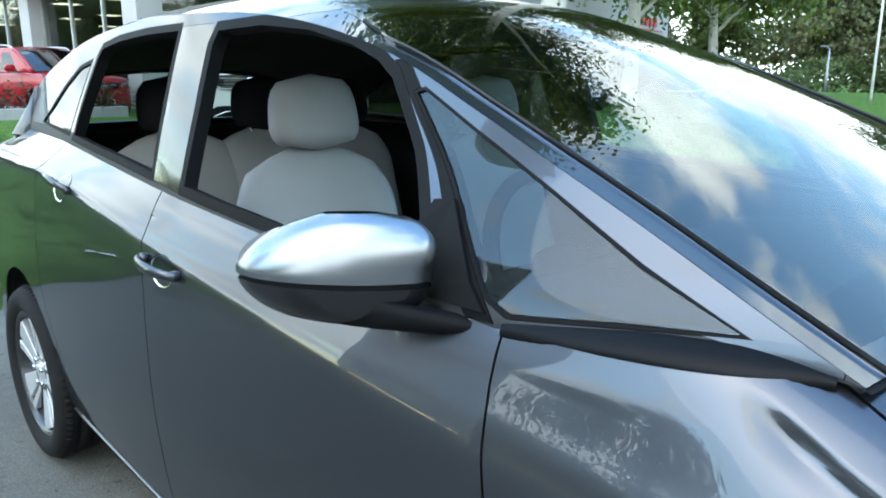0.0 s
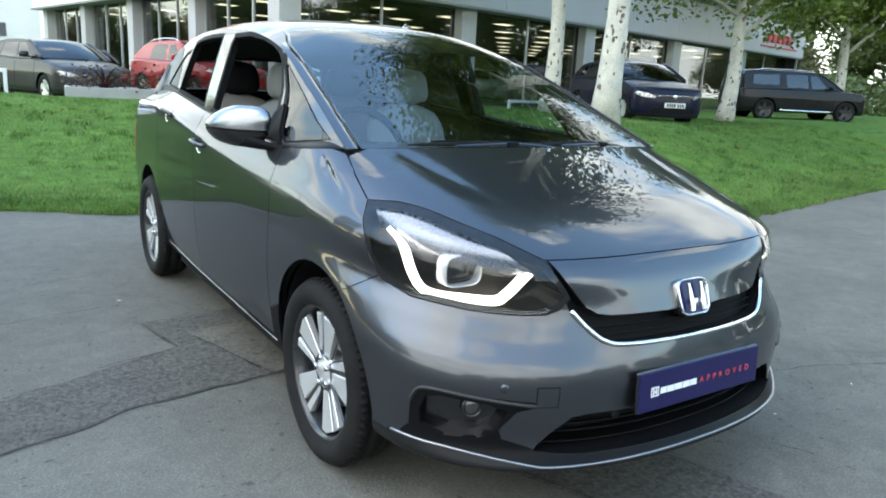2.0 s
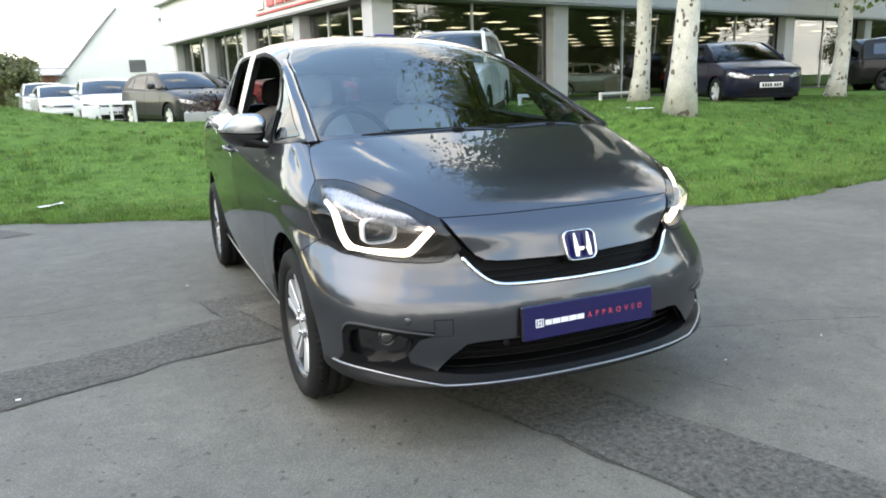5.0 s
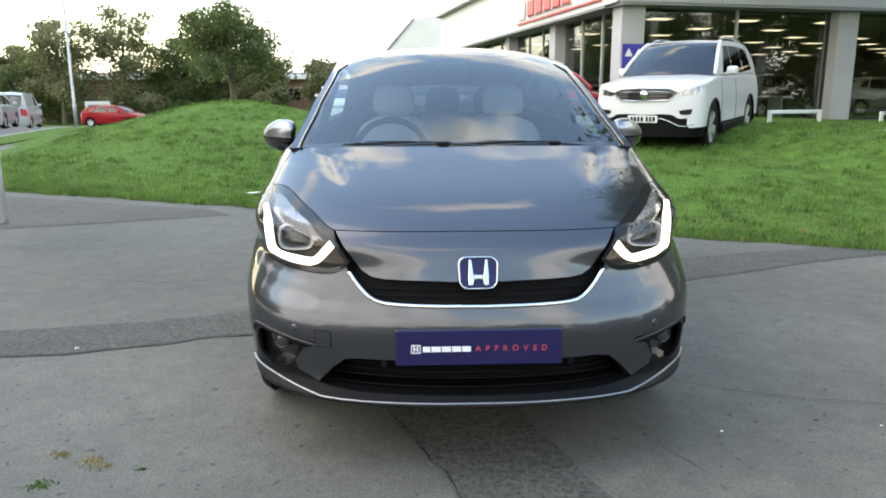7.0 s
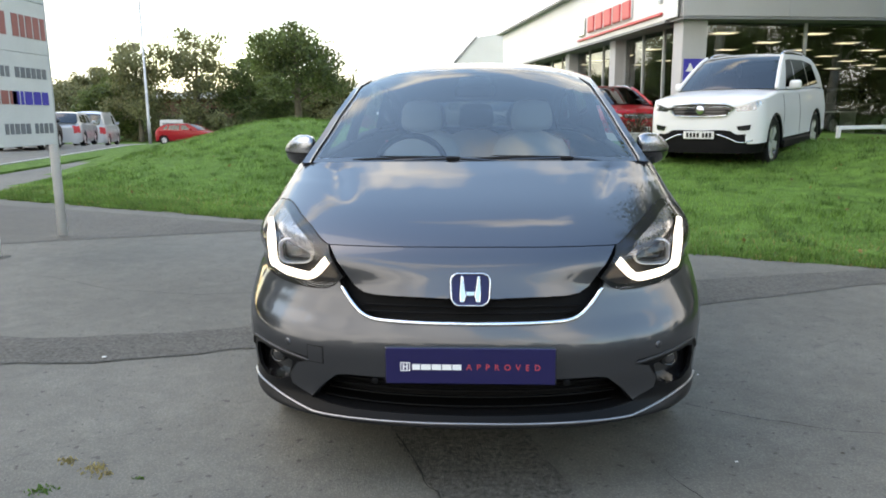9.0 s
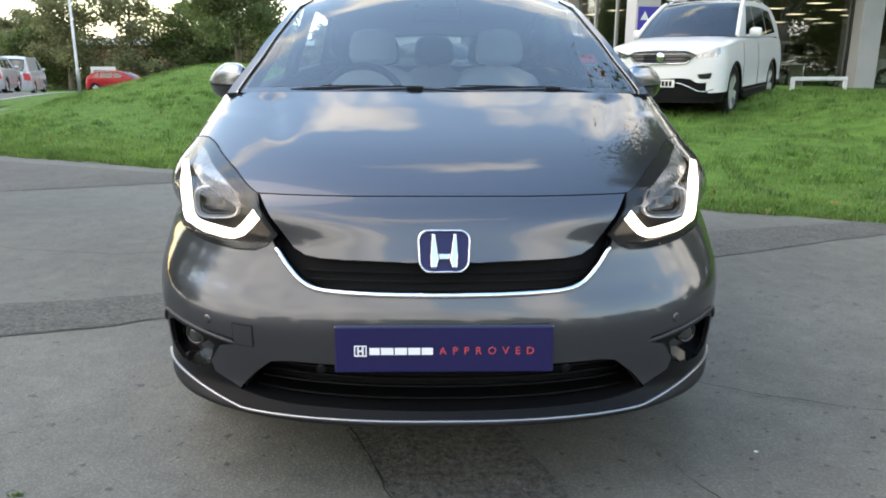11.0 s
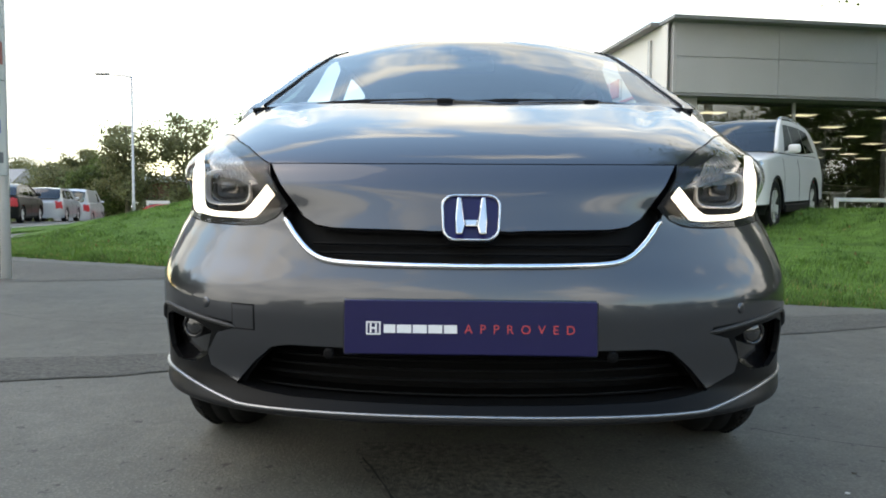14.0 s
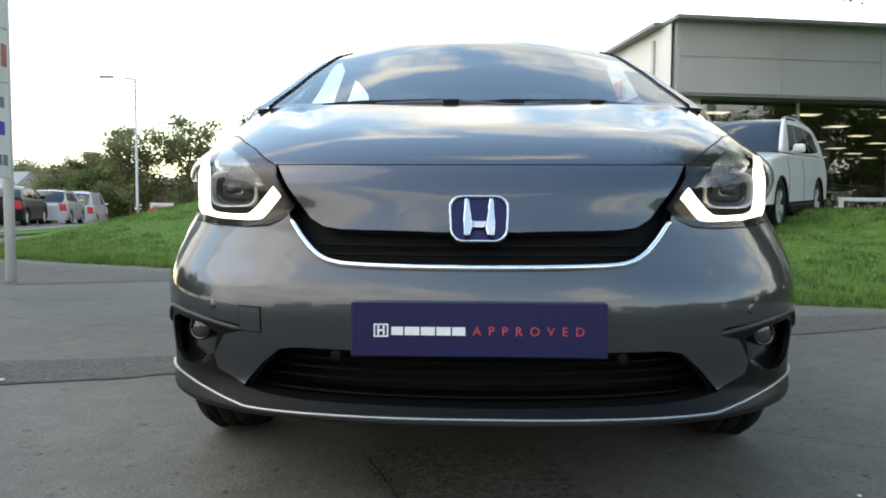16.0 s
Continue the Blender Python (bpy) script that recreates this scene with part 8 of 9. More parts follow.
def tree(label, base, height, trunk_r, crown_z, crown_r, leaves, leaf, seed, bark=M_BARK, leafmat=M_LEAF, lean=(0.0, 0.0), spread=1.0, clumps=42, patches=False, group="trees", flat=0.85, puff=0.17):
    """Tapered trunk, limbs, and a crown of leaf clumps with gaps."""
    rng = random.Random(seed)
    nr = np.random.default_rng(seed)
    t = thing("tree", label, "tree", group, m=Matrix.Translation(base))
    top = Vector((lean[0], lean[1], height))
    bm = bmesh.new()
    pts, rad = [], []
    for k in range(15):
        f = k / 14
        p = Vector((lean[0] * f, lean[1] * f, -0.1 + height * 0.86 * f))
        p.x += 0.10 * noise.noise((f * 3.0, seed, 0)) * (trunk_r / 0.2)
        p.y += 0.10 * noise.noise((f * 3.0, seed, 5)) * (trunk_r / 0.2)
        pts.append(p)
        rad.append(trunk_r * (1.0 + 0.55 * math.exp(-f * 22)) * (1 - 0.75 * f ** 1.2))
    tube(bm, pts, rad, 14)
    tips = []
    limbs = []
    nl = max(7, clumps // 4)
    for i in range(nl):
        f = (crown_z / height) * 0.92 + (1 - crown_z / height) * 0.75 * (i + 0.5) / nl
        f = min(0.84, f)
        p0 = pts[int(f / 0.86 * 14)].copy()
        a = i * 2.4 + rng.uniform(-0.4, 0.4)
        reach = crown_r * rng.uniform(0.55, 0.95) * (1 - 0.35 * i / nl)
        rise_ = reach * rng.uniform(0.35, 0.8) * flat
        p3 = p0 + Vector((math.cos(a) * reach, math.sin(a) * reach, rise_))
        mid = p0.lerp(p3, 0.5) + Vector((0, 0, reach * 0.10))
        r0 = trunk_r * 0.36 * (1 - 0.5 * i / nl)
        tube(bm, [p0, p0.lerp(mid, 0.5) + Vector((0, 0, 0.04)), mid, mid.lerp(p3, 0.5), p3], [r0, r0 * 0.8, r0 * 0.6, r0 * 0.4, r0 * 0.2], 7)
        tips += [p3, mid.lerp(p3, 0.5), mid + Vector((rng.uniform(-1, 1), rng.uniform(-1, 1), rng.uniform(0.2, 1))) * reach * 0.25]
        for _ in range(2):
            q = mid.lerp(p3, rng.uniform(0.1, 0.7))
            e = q + Vector((rng.uniform(-1, 1), rng.uniform(-1, 1), rng.uniform(-0.2, 0.9))) * reach * 0.42
            tube(bm, [q, q.lerp(e, 0.5) + Vector((0, 0, 0.05)), e], [r0 * 0.3, r0 * 0.2, r0 * 0.1], 5)
            tips.append(e)
    bmesh.ops.recalc_face_normals(bm, faces=bm.faces[:])
    part("trunk", bm, bark, t, "mottled trunk and limbs" if patches else "", smooth=True)
    if patches:
        # flaking plates of darker bark lying on the trunk
        bm = bmesh.new()
        for _ in range(150):
            f = rng.random() ** 1.3 * 0.75
            k = f / 0.86 * 14
            i = min(13, int(k))
            c = pts[i].lerp(pts[i + 1], k - i)
            r0 = rad[i] + (rad[i + 1] - rad[i]) * (k - i) + 0.002
            a0, h, w = rng.uniform(0, math.tau), rng.uniform(0.02, 0.10), rng.uniform(0.06, 0.30)
            ring = []
            m = 9
            for j in range(m):
                b = j * math.tau / m
                q = rng.uniform(0.6, 1.0)
                aa, zz = a0 + w * q * math.cos(b), h * q * math.sin(b)
                ring.append(bm.verts.new((c.x + r0 * math.cos(aa), c.y + r0 * math.sin(aa), c.z + zz)))
            bm.faces.new(ring)
        bmesh.ops.recalc_face_normals(bm, faces=bm.faces[:])
        tagged(part("bark_plate", bm, M_BARKDARK, t, "flaking brown bark plates"), kind="stuff")
    cz = crown_z + (height - crown_z) * 0.5
    while len(tips) < clumps:
        d = Vector((rng.gauss(0, 1), rng.gauss(0, 1), rng.gauss(0, 1))).normalized() * rng.uniform(0.35, 1.0) ** 0.5
        tips.append(Vector((lean[0] * 0.7 + d.x * crown_r * spread, lean[1] * 0.7 + d.y * crown_r * spread, cz + d.z * (height - crown_z) * 0.5)))
    cen = np.array([tuple(p) for p in tips])
    idx = nr.integers(0, len(cen), leaves)
    sig = crown_r * puff * (0.6 + nr.random(len(cen)))[idx]
    pos = cen[idx] + np.clip(nr.normal(size=(leaves, 3)), -1.8, 1.8) * sig[:, None] * np.array([1, 1, 0.72])
    sz = leaf * (0.6 + 0.8 * nr.random(leaves))
    tagged(leaf_mesh("crown", pos, sz, leafmat, t, seed + 7), kind="stuff")
    return t


PL = "plane tree with a pale mottled trunk and high leafy crown"
tree(PL + ", bank", (6.75, 7.1, ground_z(6.75, 7.1)), 13.2, 0.185, 6.0, 3.1, 56000, 0.10, 11, lean=(0.55, 0.2), patches=True, group="plane trees", clumps=64)
tree(PL + ", showroom", (10.3, 12.5, ground_z(10.3, 12.5)), 12.0, 0.19, 5.4, 3.4, 30000, 0.13, 12, lean=(0.35, 0.2), patches=True, group="plane trees", clumps=60)
tree(PL, (16.2, 11.75, ground_z(16.2, 11.75)), 9.5, 0.20, 2.9, 3.2, 20000, 0.14, 13, lean=(0.6, 0.1), patches=True, group="plane trees", clumps=64)
tree(PL + ", farther", (29.5, 16.0, ground_z(29.5, 16.0)), 11.0, 0.22, 3.2, 4.6, 26000, 0.24, 14, patches=True, group="plane trees", clumps=60)
tree("round-headed dark green tree on the far side of the mound", (-10.1, 38.2, 0.2), 6.2, 0.22, 2.2, 3.2, 17000, 0.14, 21, bark=M_BARKDARK, leafmat=M_LEAFDARK, clumps=54, group="far trees", flat=0.6, puff=0.13)
rng = random.Random(5)
FAR = [(-33, 62, 6.4, 3.0), (-29.5, 60, 10.4, 3.4), (-25.0, 62, 11.6, 3.8), (-21, 64, 8.6, 3.2), (-36, 66, 8.2, 2.6), (-41, 70, 6.6, 4.0), (-53, 96, 8.6, 4.6), (-58, 90, 8.4, 5.0), (-66, 92, 8.8, 5.2), (-18, 66, 7, 3.6),
       (-8.0, 62, 5.4, 2.2), (-13.5, 64, 5.4, 2.8), (-45, 92, 7.6, 4.4)]
for k, (x, y, h, r) in enumerate(FAR):
    tree("tall mixed green tree in the far belt of trees", (x, y, -drop(x, y)), h * 0.93, 0.2, h * 0.10, r, 11000, 0.21, 100 + k, bark=M_BARKDARK, leafmat=M_BIRCHFAR if k % 3 else M_LEAFDARK, clumps=60, group="far trees", puff=0.135)
for k in range(12):
    x, y = 44 + 5 * k + rng.uniform(-2, 2), 30 - 2.0 * k + rng.uniform(-4, 6)
    tree("green tree in the belt beyond the pickup", (x, y, 0.0), rng.uniform(8, 12), 0.2, 1.2, rng.uniform(4, 5.5), 9000, 0.34, 200 + k, bark=M_BARKDARK, leafmat=M_BIRCHFAR if k % 2 else M_LEAFDARK, clumps=56, group="far trees")
# the belt across the road behind the camera, which the car's paint mirrors
for k in range(15):
    x, y = -56 + 8 * k + rng.uniform(-2, 2), -44 - rng.uniform(0, 8)
    tree("leafy tree across the road from the forecourt", (x, y, 0.0), rng.uniform(7.5, 12.0), 0.2, 0.8, rng.uniform(4.2, 5.4), 9000, 0.34, 300 + k, bark=M_BARKDARK, leafmat=M_LEAFDARK, clumps=46, group="trees across the road")


for k, (x, y) in enumerate(((-24, 3), (-26, 9), (-28, 15), (-31, 20), (-36, 25))):
    tree("leafy tree on the far side of the side road", (x, y, 0.0), rng.uniform(8.0, 10.5), 0.2, 0.6, 4.2, 18000, 0.19, 400 + k, bark=M_BARKDARK, leafmat=M_LEAFDARK, clumps=60, group="trees across the road")

# belt out of view, added to darken what the showroom panes mirror
for k in range(9):
    x, y = 46 + rng.uniform(-3, 3), 5 - 6.5 * k + rng.uniform(-2, 2)
    tree("unseen leafy tree beyond the open side of the forecourt", (x, y, 0.0), rng.uniform(8.0, 11.5), 0.2, 0.8, rng.uniform(4.2, 5.2), 10000, 0.30, 450 + k, bark=M_BARKDARK, leafmat=M_LEAFDARK, clumps=50, group="trees across the road")


def hedge(label, p0, p1, h, w, n, leaf, mat_, seed):
    nr = np.random.default_rng(seed)
    t = thing("hedge", label, "hedge", m=Matrix.Translation((p0[0], p0[1], p0[2])))
    d = Vector(p1) - Vector(p0)
    f = nr.random(n)
    pos = np.stack([d.x * f, d.y * f, d.z * f], 1) + nr.normal(size=(n, 3)) * np.array([w * 0.35, w * 0.35, 0.0])
    pos[:, 2] += h * np.sqrt(nr.random(n)) * (0.75 + 0.25 * np.sin(f * 23 + seed))
    tagged(leaf_mesh("leaves", pos, leaf * (0.6 + 0.8 * nr.random(n)), mat_, t, seed), kind="stuff")
    bm = bmesh.new()
    for k in range(12):
        q = d * ((k + 0.5) / 12)
        tube(bm, [q, q + Vector((0.05, 0.03, h * 0.7))], [0.03, 0.01], 5)
    part("stems", bm, M_BARKDARK, t, smooth=True)


hedge("clipped green hedge along the far road", (-27.0, 63, -0.95), (-12.5, 60.0, -0.6), 2.0, 1.2, 9000, 0.11, M_LEAFDARK, 41)
hedge("dark hedge behind the parking row", (-7.5, 50, -0.4), (2, 49, -0.2), 1.9, 1.4, 6000, 0.14, M_LEAFDARK, 42)
# these two hedges stay unseen: added to close bright gaps in the mirrored skyline
hedge("unseen dark hedge beyond the open side of the forecourt", (43, 8, 0.0), (46, -46, 0.0), 2.6, 1.6, 9000, 0.28, M_LEAFDARK, 45)
hedge("unseen dark hedge across the road from the forecourt", (-56, -42, 0.0), (46, -42, 0.0), 2.6, 1.6, 14000, 0.30, M_LEAFDARK, 46)
hedge("low scrub under the far trees", (-58, 66, -0.95), (-24, 64, -0.95), 2.6, 2.5, 14000, 0.26, M_BIRCHFAR, 43)
hedge("low scrub beyond the pickup", (40, 26, 0.0), (90, 8, 0.0), 3.0, 3.0, 14000, 0.28, M_LEAFDARK, 44)

# planter with shrubs and a red strap-leaved plant
planter = thing("planter", "long low concrete planter with dry shrubs", "planter")
PM = Matrix.Translation((0.1, 15.85, 0.20)) @ Matrix.Rotation(radians(-6), 4, "Z")
planter.matrix_basis = PM
for c, s in (((2.0, 0.0, 0.28), (4.1, 0.12, 0.62)), ((2.0, 1.3, 0.28), (4.1, 0.12, 0.62)), ((0.01, 0.65, 0.28), (0.12, 1.18, 0.62)), ((3.99, 0.65, 0.28), (0.12, 1.18, 0.62))):
    child_box("wall", planter, M_CONCRETE, c, s, 0.012)
child_box("soil", planter, M_BARKDARK, (2.0, 0.65, 0.25), (3.85, 1.16, 0.5))
nr = np.random.default_rng(77)
for k in range(7):
    sh = thing("shrub", "brown-green dry shrub in the planter", "shrub", "planter shrubs", m=PM @ Matrix.Translation((0.4 + 0.55 * k, 0.55 + 0.1 * (k % 2), 0.5)))
    pos = nr.normal(size=(260, 3)) * np.array([0.22, 0.22, 0.16]) + np.array([0, 0, 0.22])
    tagged(leaf_mesh("leaves", pos, 0.06 * (0.6 + 0.8 * nr.random(260)), M_SHRUB, sh, 500 + k), kind="stuff")
    bm = bmesh.new()
    for j in range(6):
        a = j * 1.05
        tube(bm, [(0, 0, -0.05), (0.12 * math.cos(a), 0.12 * math.sin(a), 0.25)], [0.012, 0.004], 5)
    part("stems", bm, M_BARKDARK, sh, smooth=True)


def strap_plant(label, m, n, length, seed, material):
    rg = random.Random(seed)
    pl = thing("strap_leaved_plant", label, "plant", m=m)
    for k in range(n):
        bm = bmesh.new()
        a, el = rg.uniform(0, math.tau), rg.uniform(0.5, 1.35)
        rows = []
        for j in range(7):
            f = j / 6
            rr = length * f * math.cos(el - 0.5 * f * f)
            z = length * f * math.sin(el - 0.5 * f * f)
            w = 0.022 * (1 - f) ** 0.6 + 0.002
            rows.append([(rr * math.cos(a) - w * math.sin(a), rr * math.sin(a) + w * math.cos(a), z), (rr * math.cos(a), rr * math.sin(a), z - 0.006), (rr * math.cos(a) + w * math.sin(a), rr * math.sin(a) - w * math.cos(a), z)])
        grid_faces(bm, rows)
        part("leaf", bm, material, pl)
    return pl


strap_plant("red-purple strap-leaved plant in the planter", PM @ Matrix.Translation((0.75, 0.5, 0.5)), 34, 0.75, 3, M_CORDYLINE)
strap_plant("red-purple strap-leaved plant at the planter's end", PM @ Matrix.Translation((2.4, 0.5, 0.5)), 26, 0.6, 4, M_CORDYLINE)
strap_plant("tall grassy plant at the end of the planter", PM @ Matrix.Translation((3.75, 0.5, 0.45)), 40, 0.75, 5, M_SHRUB)

# small weeds and loose bits on the tarmac
WEEDS = [(-1.44, 0.20, 0.018, 61), (-1.31, 0.15, 0.024, 91), (-1.26, 0.11, 0.015, 40), (-1.41, -0.005, 0.022, 81), (-1.13, 0.09, 0.008, 21)]


def chip(label, x, y, s, material, z=0.0, seed=0):
    bm = bmesh.new()
    bmesh.ops.create_icosphere(bm, subdivisions=1, radius=s)
    for v in bm.verts:
        v.co *= 1 + 0.35 * noise.noise(v.co * (2.2 / s) + Vector((seed, 0, 0)))
        v.co.z *= 0.4
        v.co.y *= 0.7
        v.co += Vector((x, y, z + s * 0.42))
    tagged(to_ob("stone_chip", bm, material, smooth=False), label, "stone", "loose stones")


for k, (x, y, s) in enumerate(((-1.09, 2.84, 0.012), (-1.885, 1.30, 0.013), (0.88, 0.90, 0.005), (1.05, 1.15, 0.006), (0.93, 0.28, 0.007), (1.55, 0.30, 0.006))):
    chip("small white stone lying on the tarmac", x, y, s, M_CHIP, 0.004 if x < -1.5 else 0.0, k)
for k, (x, y, s) in enumerate(((0.90, 0.24, 0.008), (1.02, 0.42, 0.008), (1.33, 0.36, 0.009), (1.15, 0.52, 0.007), (-1.62, 0.75, 0.006))):
    chip("dark clod of dirt lying on the tarmac", x, y, s, M_ASPHALT_DARK, 0.0, 20 + k)

# ---- grass blades, fallen leaves, weeds and stone chips ----
def blades(name, xs, ys, zs, height, width, material, label, category, seed):
    """Narrow bent blades, three points high, as one mesh."""
    r = np.random.default_rng(seed)
    n = len(xs)
    a = r.random(n) * math.tau
    h = height * (0.5 + r.random(n))
    w = width * (0.6 + 0.8 * r.random(n))
    lean_ = h * (0.2 + 0.7 * r.random(n))
    la = r.random(n) * math.tau
    base = np.stack([xs, ys, zs], 1)
    side = np.stack([np.cos(a) * w, np.sin(a) * w, np.zeros(n)], 1)
    tip = base + np.stack([np.cos(la) * lean_, np.sin(la) * lean_, h], 1)
    mid = base + np.stack([np.cos(la) * lean_ * 0.3, np.sin(la) * lean_ * 0.3, h * 0.6], 1)
    v = np.stack([base - side, base + side, mid + side * 0.7, mid - side * 0.7, tip], 1).reshape(-1, 3)
    k = np.arange(n)[:, None] * 5
    tri = np.concatenate([k + [0, 1, 2], k + [0, 2, 3], k + [3, 2, 4]], 0)
    me = bpy.data.meshes.new(name)
    me.vertices.add(len(v))
    me.vertices.foreach_set("co", v.ravel())
    me.loops.add(tri.size)
    me.loops.foreach_set("vertex_index", tri.ravel())
    me.polygons.add(len(tri))
    me.polygons.foreach_set("loop_start", np.arange(0, tri.size, 3))
    me.update(calc_edges=True)
    me.materials.append(material)
    return tagged(new(name, me), label, category, kind="stuff")


def on_bank(n, depth, power, seed, x0=-8.6, x1=17.0):
    """Places on the grass, thickest at the edge of the tarmac."""
    r = np.random.default_rng(seed)
    xs = x0 + (x1 - x0) * r.random(n)
    ed = np.array([edge_y(x) - 0.10 * noise.noise((x * 1.9, 3.1, 0)) - 0.05 * noise.noise((x * 7, 1.1, 0)) for x in xs])
    ys = ed - 0.03 + depth * r.random(n) ** power
    keep = (xs > -8.5 - 0.235 * (ys - 12.0)) & (xs > -8.0)
    xs, ys = xs[keep], ys[keep]
    zs = np.array([ground_z(x, y) for x, y in zip(xs, ys)]) - 0.004
    return xs, ys, zs


blades("grass", *on_bank(150000, 9.0, 1.5, 1), 0.045, 0.0042, M_BLADE, "short mown bright green grass on the bank", "grass", 1)
blades("grass_edge", *on_bank(22000, 0.35, 1.0, 2), 0.055, 0.0040, M_BLADE, "ragged green grass along the tarmac edge", "grass", 2)
tr = np.random.default_rng(31)
tx, ty, tz = on_bank(1500, 9.0, 1.2, 5)
pick = np.repeat(np.arange(len(tx)), 26)
gx_, gy_ = tx[pick] + tr.normal(size=len(pick)) * 0.055, ty[pick] + tr.normal(size=len(pick)) * 0.045
blades("grass_tufts", gx_, gy_, np.array([ground_z(x, y) for x, y in zip(gx_, gy_)]), 0.060, 0.0048, M_BLADEDARK, "darker tufts standing in the mown grass", "grass", 6)
blades("dry_grass", *on_bank(9000, 1.2, 1.6, 3), 0.040, 0.0040, M_DRYBLADE, "dry yellow blades among the grass", "grass", 3)
fx, fy, fz = on_bank(240, 9.0, 1.1, 4)
tagged(leaf_mesh("fallen_leaves", np.stack([fx, fy, fz + 0.045], 1), 0.03 + 0.035 * np.random.default_rng(4).random(len(fx)), M_FALLEN, None, 9), "yellow-brown fallen leaves scattered on the grass", "leaves", kind="stuff")
wr = np.random.default_rng(12)
for cx, cy, s, n in WEEDS:
    blades("weed_tuft", cx + wr.normal(size=n) * s, cy + wr.normal(size=n) * s * 0.8, np.full(n, 0.0), 0.008, 0.0035, M_DRYBLADE if n % 3 else M_BLADEDARK, "small green-yellow weed tuft growing in the tarmac", "weed", int(n))

# ---- sign board, posts, rails, lamps ----
board = thing("sign_board", "tall white company sign board on two white posts", "sign")
for y in (3.95, 5.12):
    bm = bmesh.new()
    tube(bm, [(-4.27 - 0.06 * (y - 3.95), y, -0.02), (-4.27 - 0.06 * (y - 3.95), y, 3.9)], 0.045, 14)
    part("post", bm, M_WHITEPAINT, board, "white round steel post", smooth=True)
    bm = bmesh.new()
    lathe(bm, [(0.12, 0.0), (0.11, 0.006), (0.045, 0.010)], 18, Matrix.Translation((-4.27 - 0.06 * (y - 3.95), y, 0.0)))
    part("footing", bm, M_ASPHALT_MID, board, "round tarmac footing", smooth=True)
for z0, z1 in ((0.96, 1.808), (1.812, 2.288), (2.292, 3.208), (3.212, 3.85)):
    child_box("panel", board, M_SIGNWHITE, (-4.20, 4.29, (z0 + z1) / 2), (0.035, 1.28, z1 - z0), 0.004)
    child_box("panel_edge", board, M_GALV, (-4.205, 4.935, (z0 + z1) / 2), (0.05, 0.02, z1 - z0), 0.002, "aluminium edge")


def sign_bars(y0, widths, z, h, material, gap=0.022):
    y = y0
    for w in widths:
        if w > 0:
            child_box("writing_bar", board, material, (-4.180, y + w / 2, z), (0.004, w, h))
        y += abs(w) + gap


sign_bars(3.72, (0.07, 0.09, 0.08, 0.07, 0.09, 0.08, -0.05, 0.09, 0.07, 0.09, 0.09, 0.07), 2.05, 0.20, M_SIGNRED2)
sign_bars(4.10, (0.05, 0.05, 0.05, -0.04, 0.06, 0.06, 0.06, 0.06, 0.06, 0.06), 1.63, 0.095, M_SIGNGREY)
sign_bars(3.90, (0.10, 0.10, 0.10, 0.10), 1.40, 0.12, M_SIGNRED2)
sign_bars(4.30, (0.10, 0.04, 0.11, 0.11, 0.10), 1.40, 0.12, M_SIGNBLUE)
sign_bars(4.15, (0.05, 0.05, 0.06, 0.06, 0.06, -0.03, 0.05, 0.05, 0.06, 0.06), 1.12, 0.095, M_SIGNGREY)
sign_bars(3.75, (0.09, 0.09, 0.09, 0.09, 0.09, 0.09, 0.09), 2.70, 0.14, M_SIGNGREY)


def street_lamp(label, x, y, h, arm, ang, r=0.07):
    t = thing("street_lamp", label, "street lamp", "street lamps", m=pose(x, y, ground_z(x, y), 0, 0, ang))
    bm = bmesh.new()
    tube(bm, [(0, 0, -0.05), (0, 0, 1.1), (0, 0, 1.15), (0, 0, h)], [r * 1.3, r * 1.3, r, r * 0.65], 12)
    part("pole", bm, M_GALV, t, "grey steel pole", smooth=True)
    bm = bmesh.new()
    tube(bm, [(0, 0, h - 0.05), (-arm * 0.3, 0, h + 0.03), (-arm, 0, h + 0.10)], [r * 0.55, r * 0.5, r * 0.4], 8)
    part("arm", bm, M_GALV, t, smooth=True)
    bm = bmesh.new()
    box(bm, (-arm - 0.32, 0, h + 0.12), (0.75, 0.24, 0.10), 0.04, seg=2)
    part("lantern", bm, M_CAP, t, "grey lantern head", smooth=True)


street_lamp("tall grey street lamp beside the footpath", -18.1, 37.0, 7.75, 1.25, 0)
street_lamp("distant grey street lamp among the trees", -41.4, 72.3, 7.3, 1.8, 0)
street_lamp("distant grey street lamp beyond the forecourt", 47.8, 17.4, 2.6, 0.6, 0, 0.06)
bm = bmesh.new()
tube(bm, [(32.9, 10.5, -0.1), (33.5, 10.7, 6.5)], [0.06, 0.04], 10)
tagged(to_ob("flag_pole", bm, M_WHITEPAINT), "slim white pole beyond the pickup", "pole")


def hoop(label, x0, y0, x1, y1, h=0.42):
    t = thing("hoop_rail", label, "barrier", "white hoop barriers")
    zs = [ground_z(x0, y0), ground_z(x1, y1)]
    top = max(zs) + h
    for x, y, z in ((x0, y0, zs[0]), (x1, y1, zs[1])):
        bm = bmesh.new()
        box(bm, (x, y, (z - 0.1 + top) / 2), (0.07, 0.07, top - z + 0.1), 0.008)
        part("post", bm, M_WHITEPAINT, t)
    bm = bmesh.new()
    d = Vector((x1 - x0, y1 - y0, 0))
    box(bm, (0, 0, 0), (d.length + 0.07, 0.075, 0.075), 0.008, Matrix.Translation(((x0 + x1) / 2, (y0 + y1) / 2, top)) @ Matrix.Rotation(math.atan2(d.y, d.x), 4, "Z"))
    part("rail", bm, M_WHITEPAINT, t)


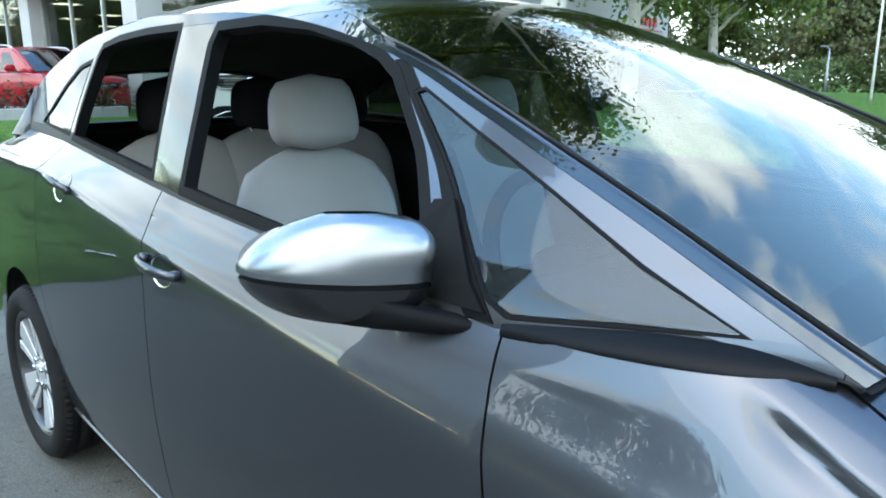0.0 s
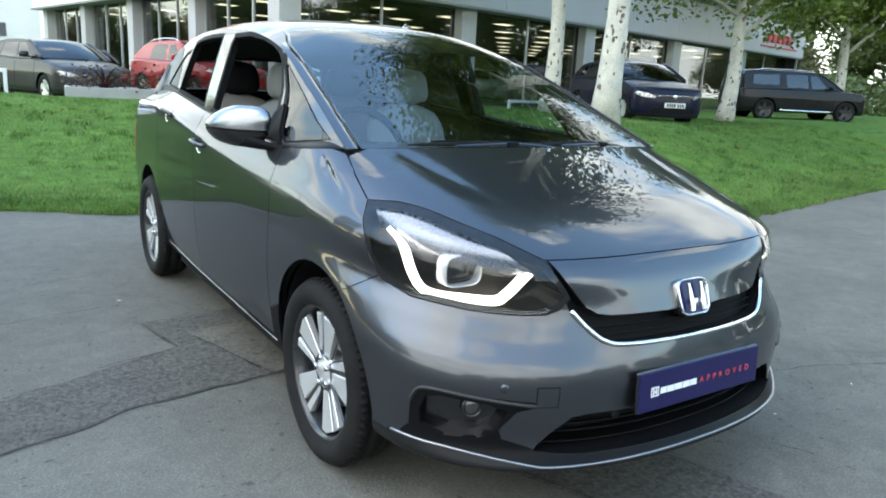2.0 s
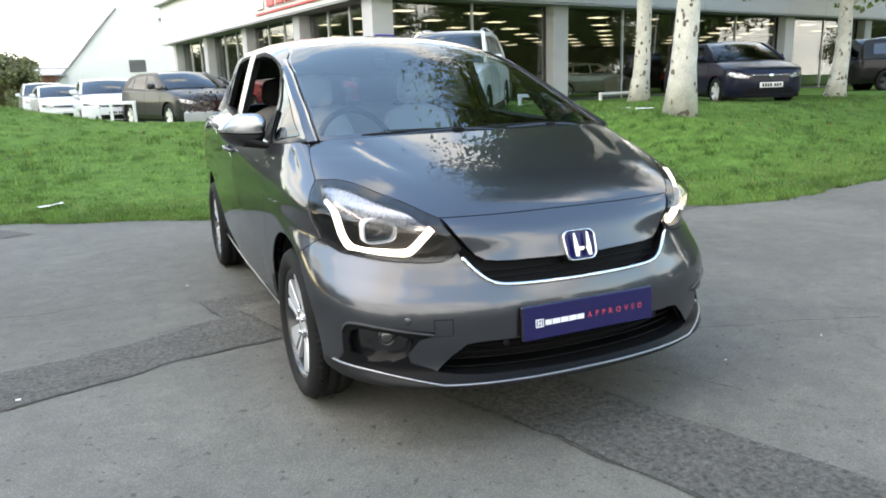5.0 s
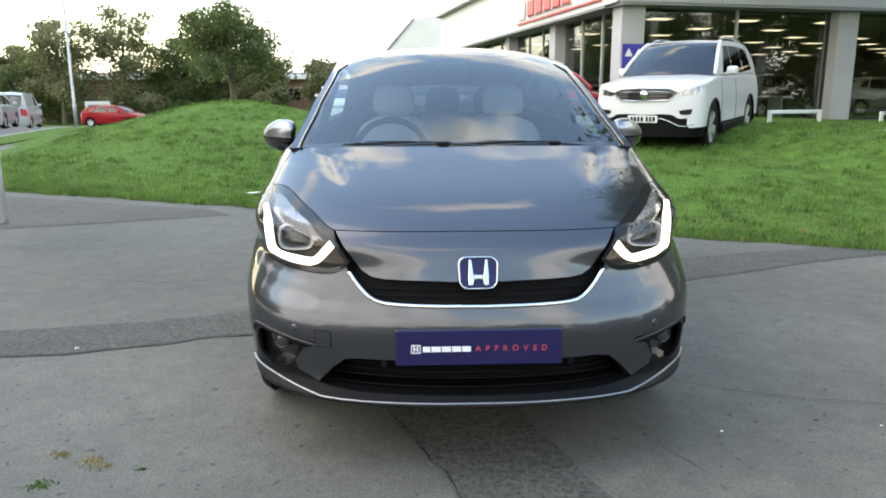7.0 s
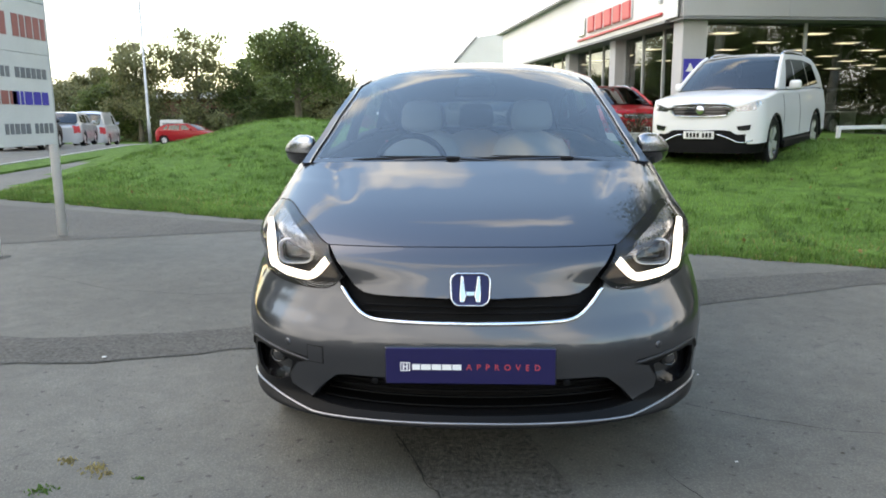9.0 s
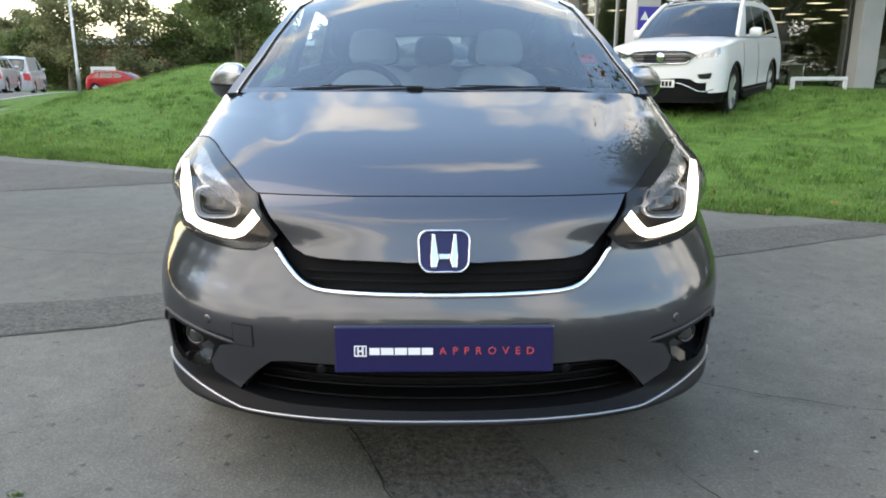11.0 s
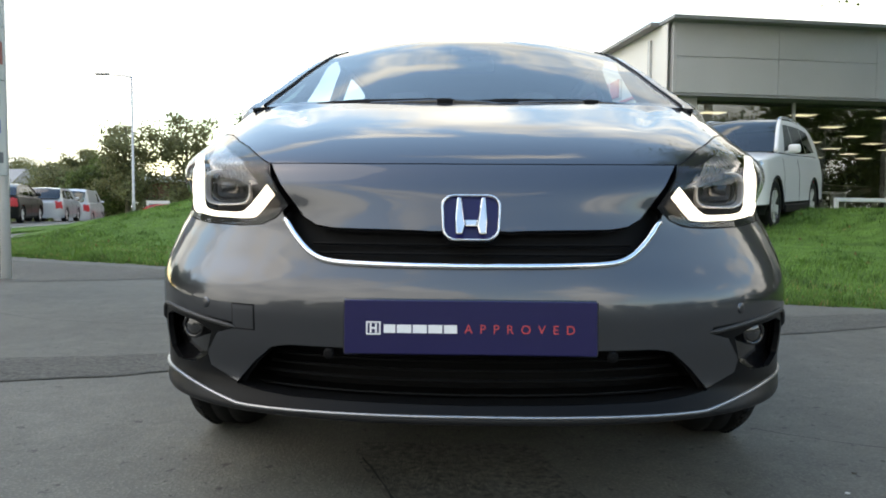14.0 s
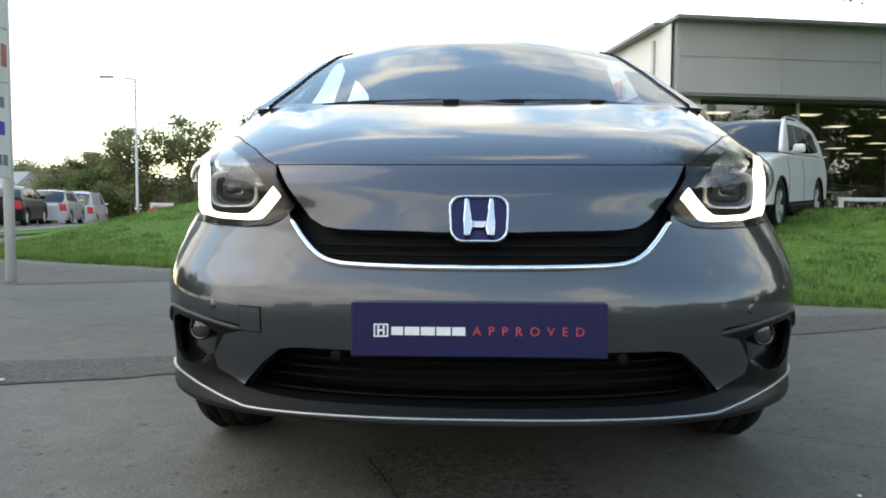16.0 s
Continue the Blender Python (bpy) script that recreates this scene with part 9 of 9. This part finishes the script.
for a in ((-1.46, 16.3, -0.98, 16.05), (-2.25, 18.6, -1.75, 18.3), (-2.9, 21.0, -2.4, 20.7), (-3.4, 23.8, -2.9, 23.5), (7.2, 12.9, 8.65, 13.6), (10.5, 14.3, 11.9, 14.6)):
    hoop("low white steel hoop barrier on the grass", *a, 0.42 if a[0] < 0 else 0.22)

# white roadside notice on legs, and the low brick building beyond
notice = thing("notice_board", "small white notice board beyond the red estate car", "sign")
child_box("board", notice, M_SIGNWHITE, (-23.5, 52.5, 0.72), (1.8, 0.06, 0.82), 0.01)
for x in (-24.1, -22.9):
    child_box("leg", notice, M_GALV, (x, 52.55, -0.1), (0.08, 0.06, 1.6))
child_box("writing_bar", notice, M_SIGNGREY, (-23.5, 52.46, 0.80), (1.4, 0.01, 0.18))

far = thing("brick_building", "long low brown brick building with a white roof edge", "building")
child_box("wall", far, M_BRICK, (-18.5, 76, 1.6), (30, 8, 3.2))
child_box("roof_edge", far, M_WHITEPAINT, (-18.5, 75.8, 3.45), (30.6, 9, 0.5), 0.02)
child_box("roof", far, M_CAP, (-18.5, 76, 3.75), (30, 8, 0.2))
for k in range(9):
    child_box("window", far, M_CARGLASS, (-30 + 2.9 * k, 71.97, 1.7), (1.6, 0.08, 1.1), 0.01)
house = thing("house", "pale low house with a grey roof among the trees", "building")
child_box("wall", house, M_GREYPILLAR, (-47, 82, 1.6), (9, 6, 3.2))
bm = bmesh.new()
slab(bm, [(-52, 78.6, 3.0), (-52, 85.4, 3.0), (-52, 82, 5.0)], -10)
bmesh.ops.recalc_face_normals(bm, faces=bm.faces[:])
part("roof", bm, M_CAP, house)
for k in range(3):
    child_box("window", house, M_CARGLASS, (-49.5 + 2.4 * k, 78.97, 1.8), (1.3, 0.08, 1.0), 0.01)

# papers lying on the grass
for k, (x, y, rz) in enumerate(((6.65, 8.35, 20), (6.55, 7.7, -15), (-2.14, 6.7, 40))):
    bm = bmesh.new()
    rows = [[(0.14 * i - 0.21, 0.10 * j - 0.1, 0.03 + 0.02 * noise.noise((i * 0.9 + k, j * 0.8, k))) for i in range(4)] for j in range(3)]
    grid_faces(bm, rows)
    ob = tagged(to_ob("litter", bm, M_WHITEPAINT, smooth=False), "crumpled white paper lying on the grass", "litter", "litter")
    ob.matrix_basis = pose(x, y, ground_z(x, y) + 0.015, 0, 0, rz) @ Matrix.Diagonal((0.7, 0.5, 1, 1))
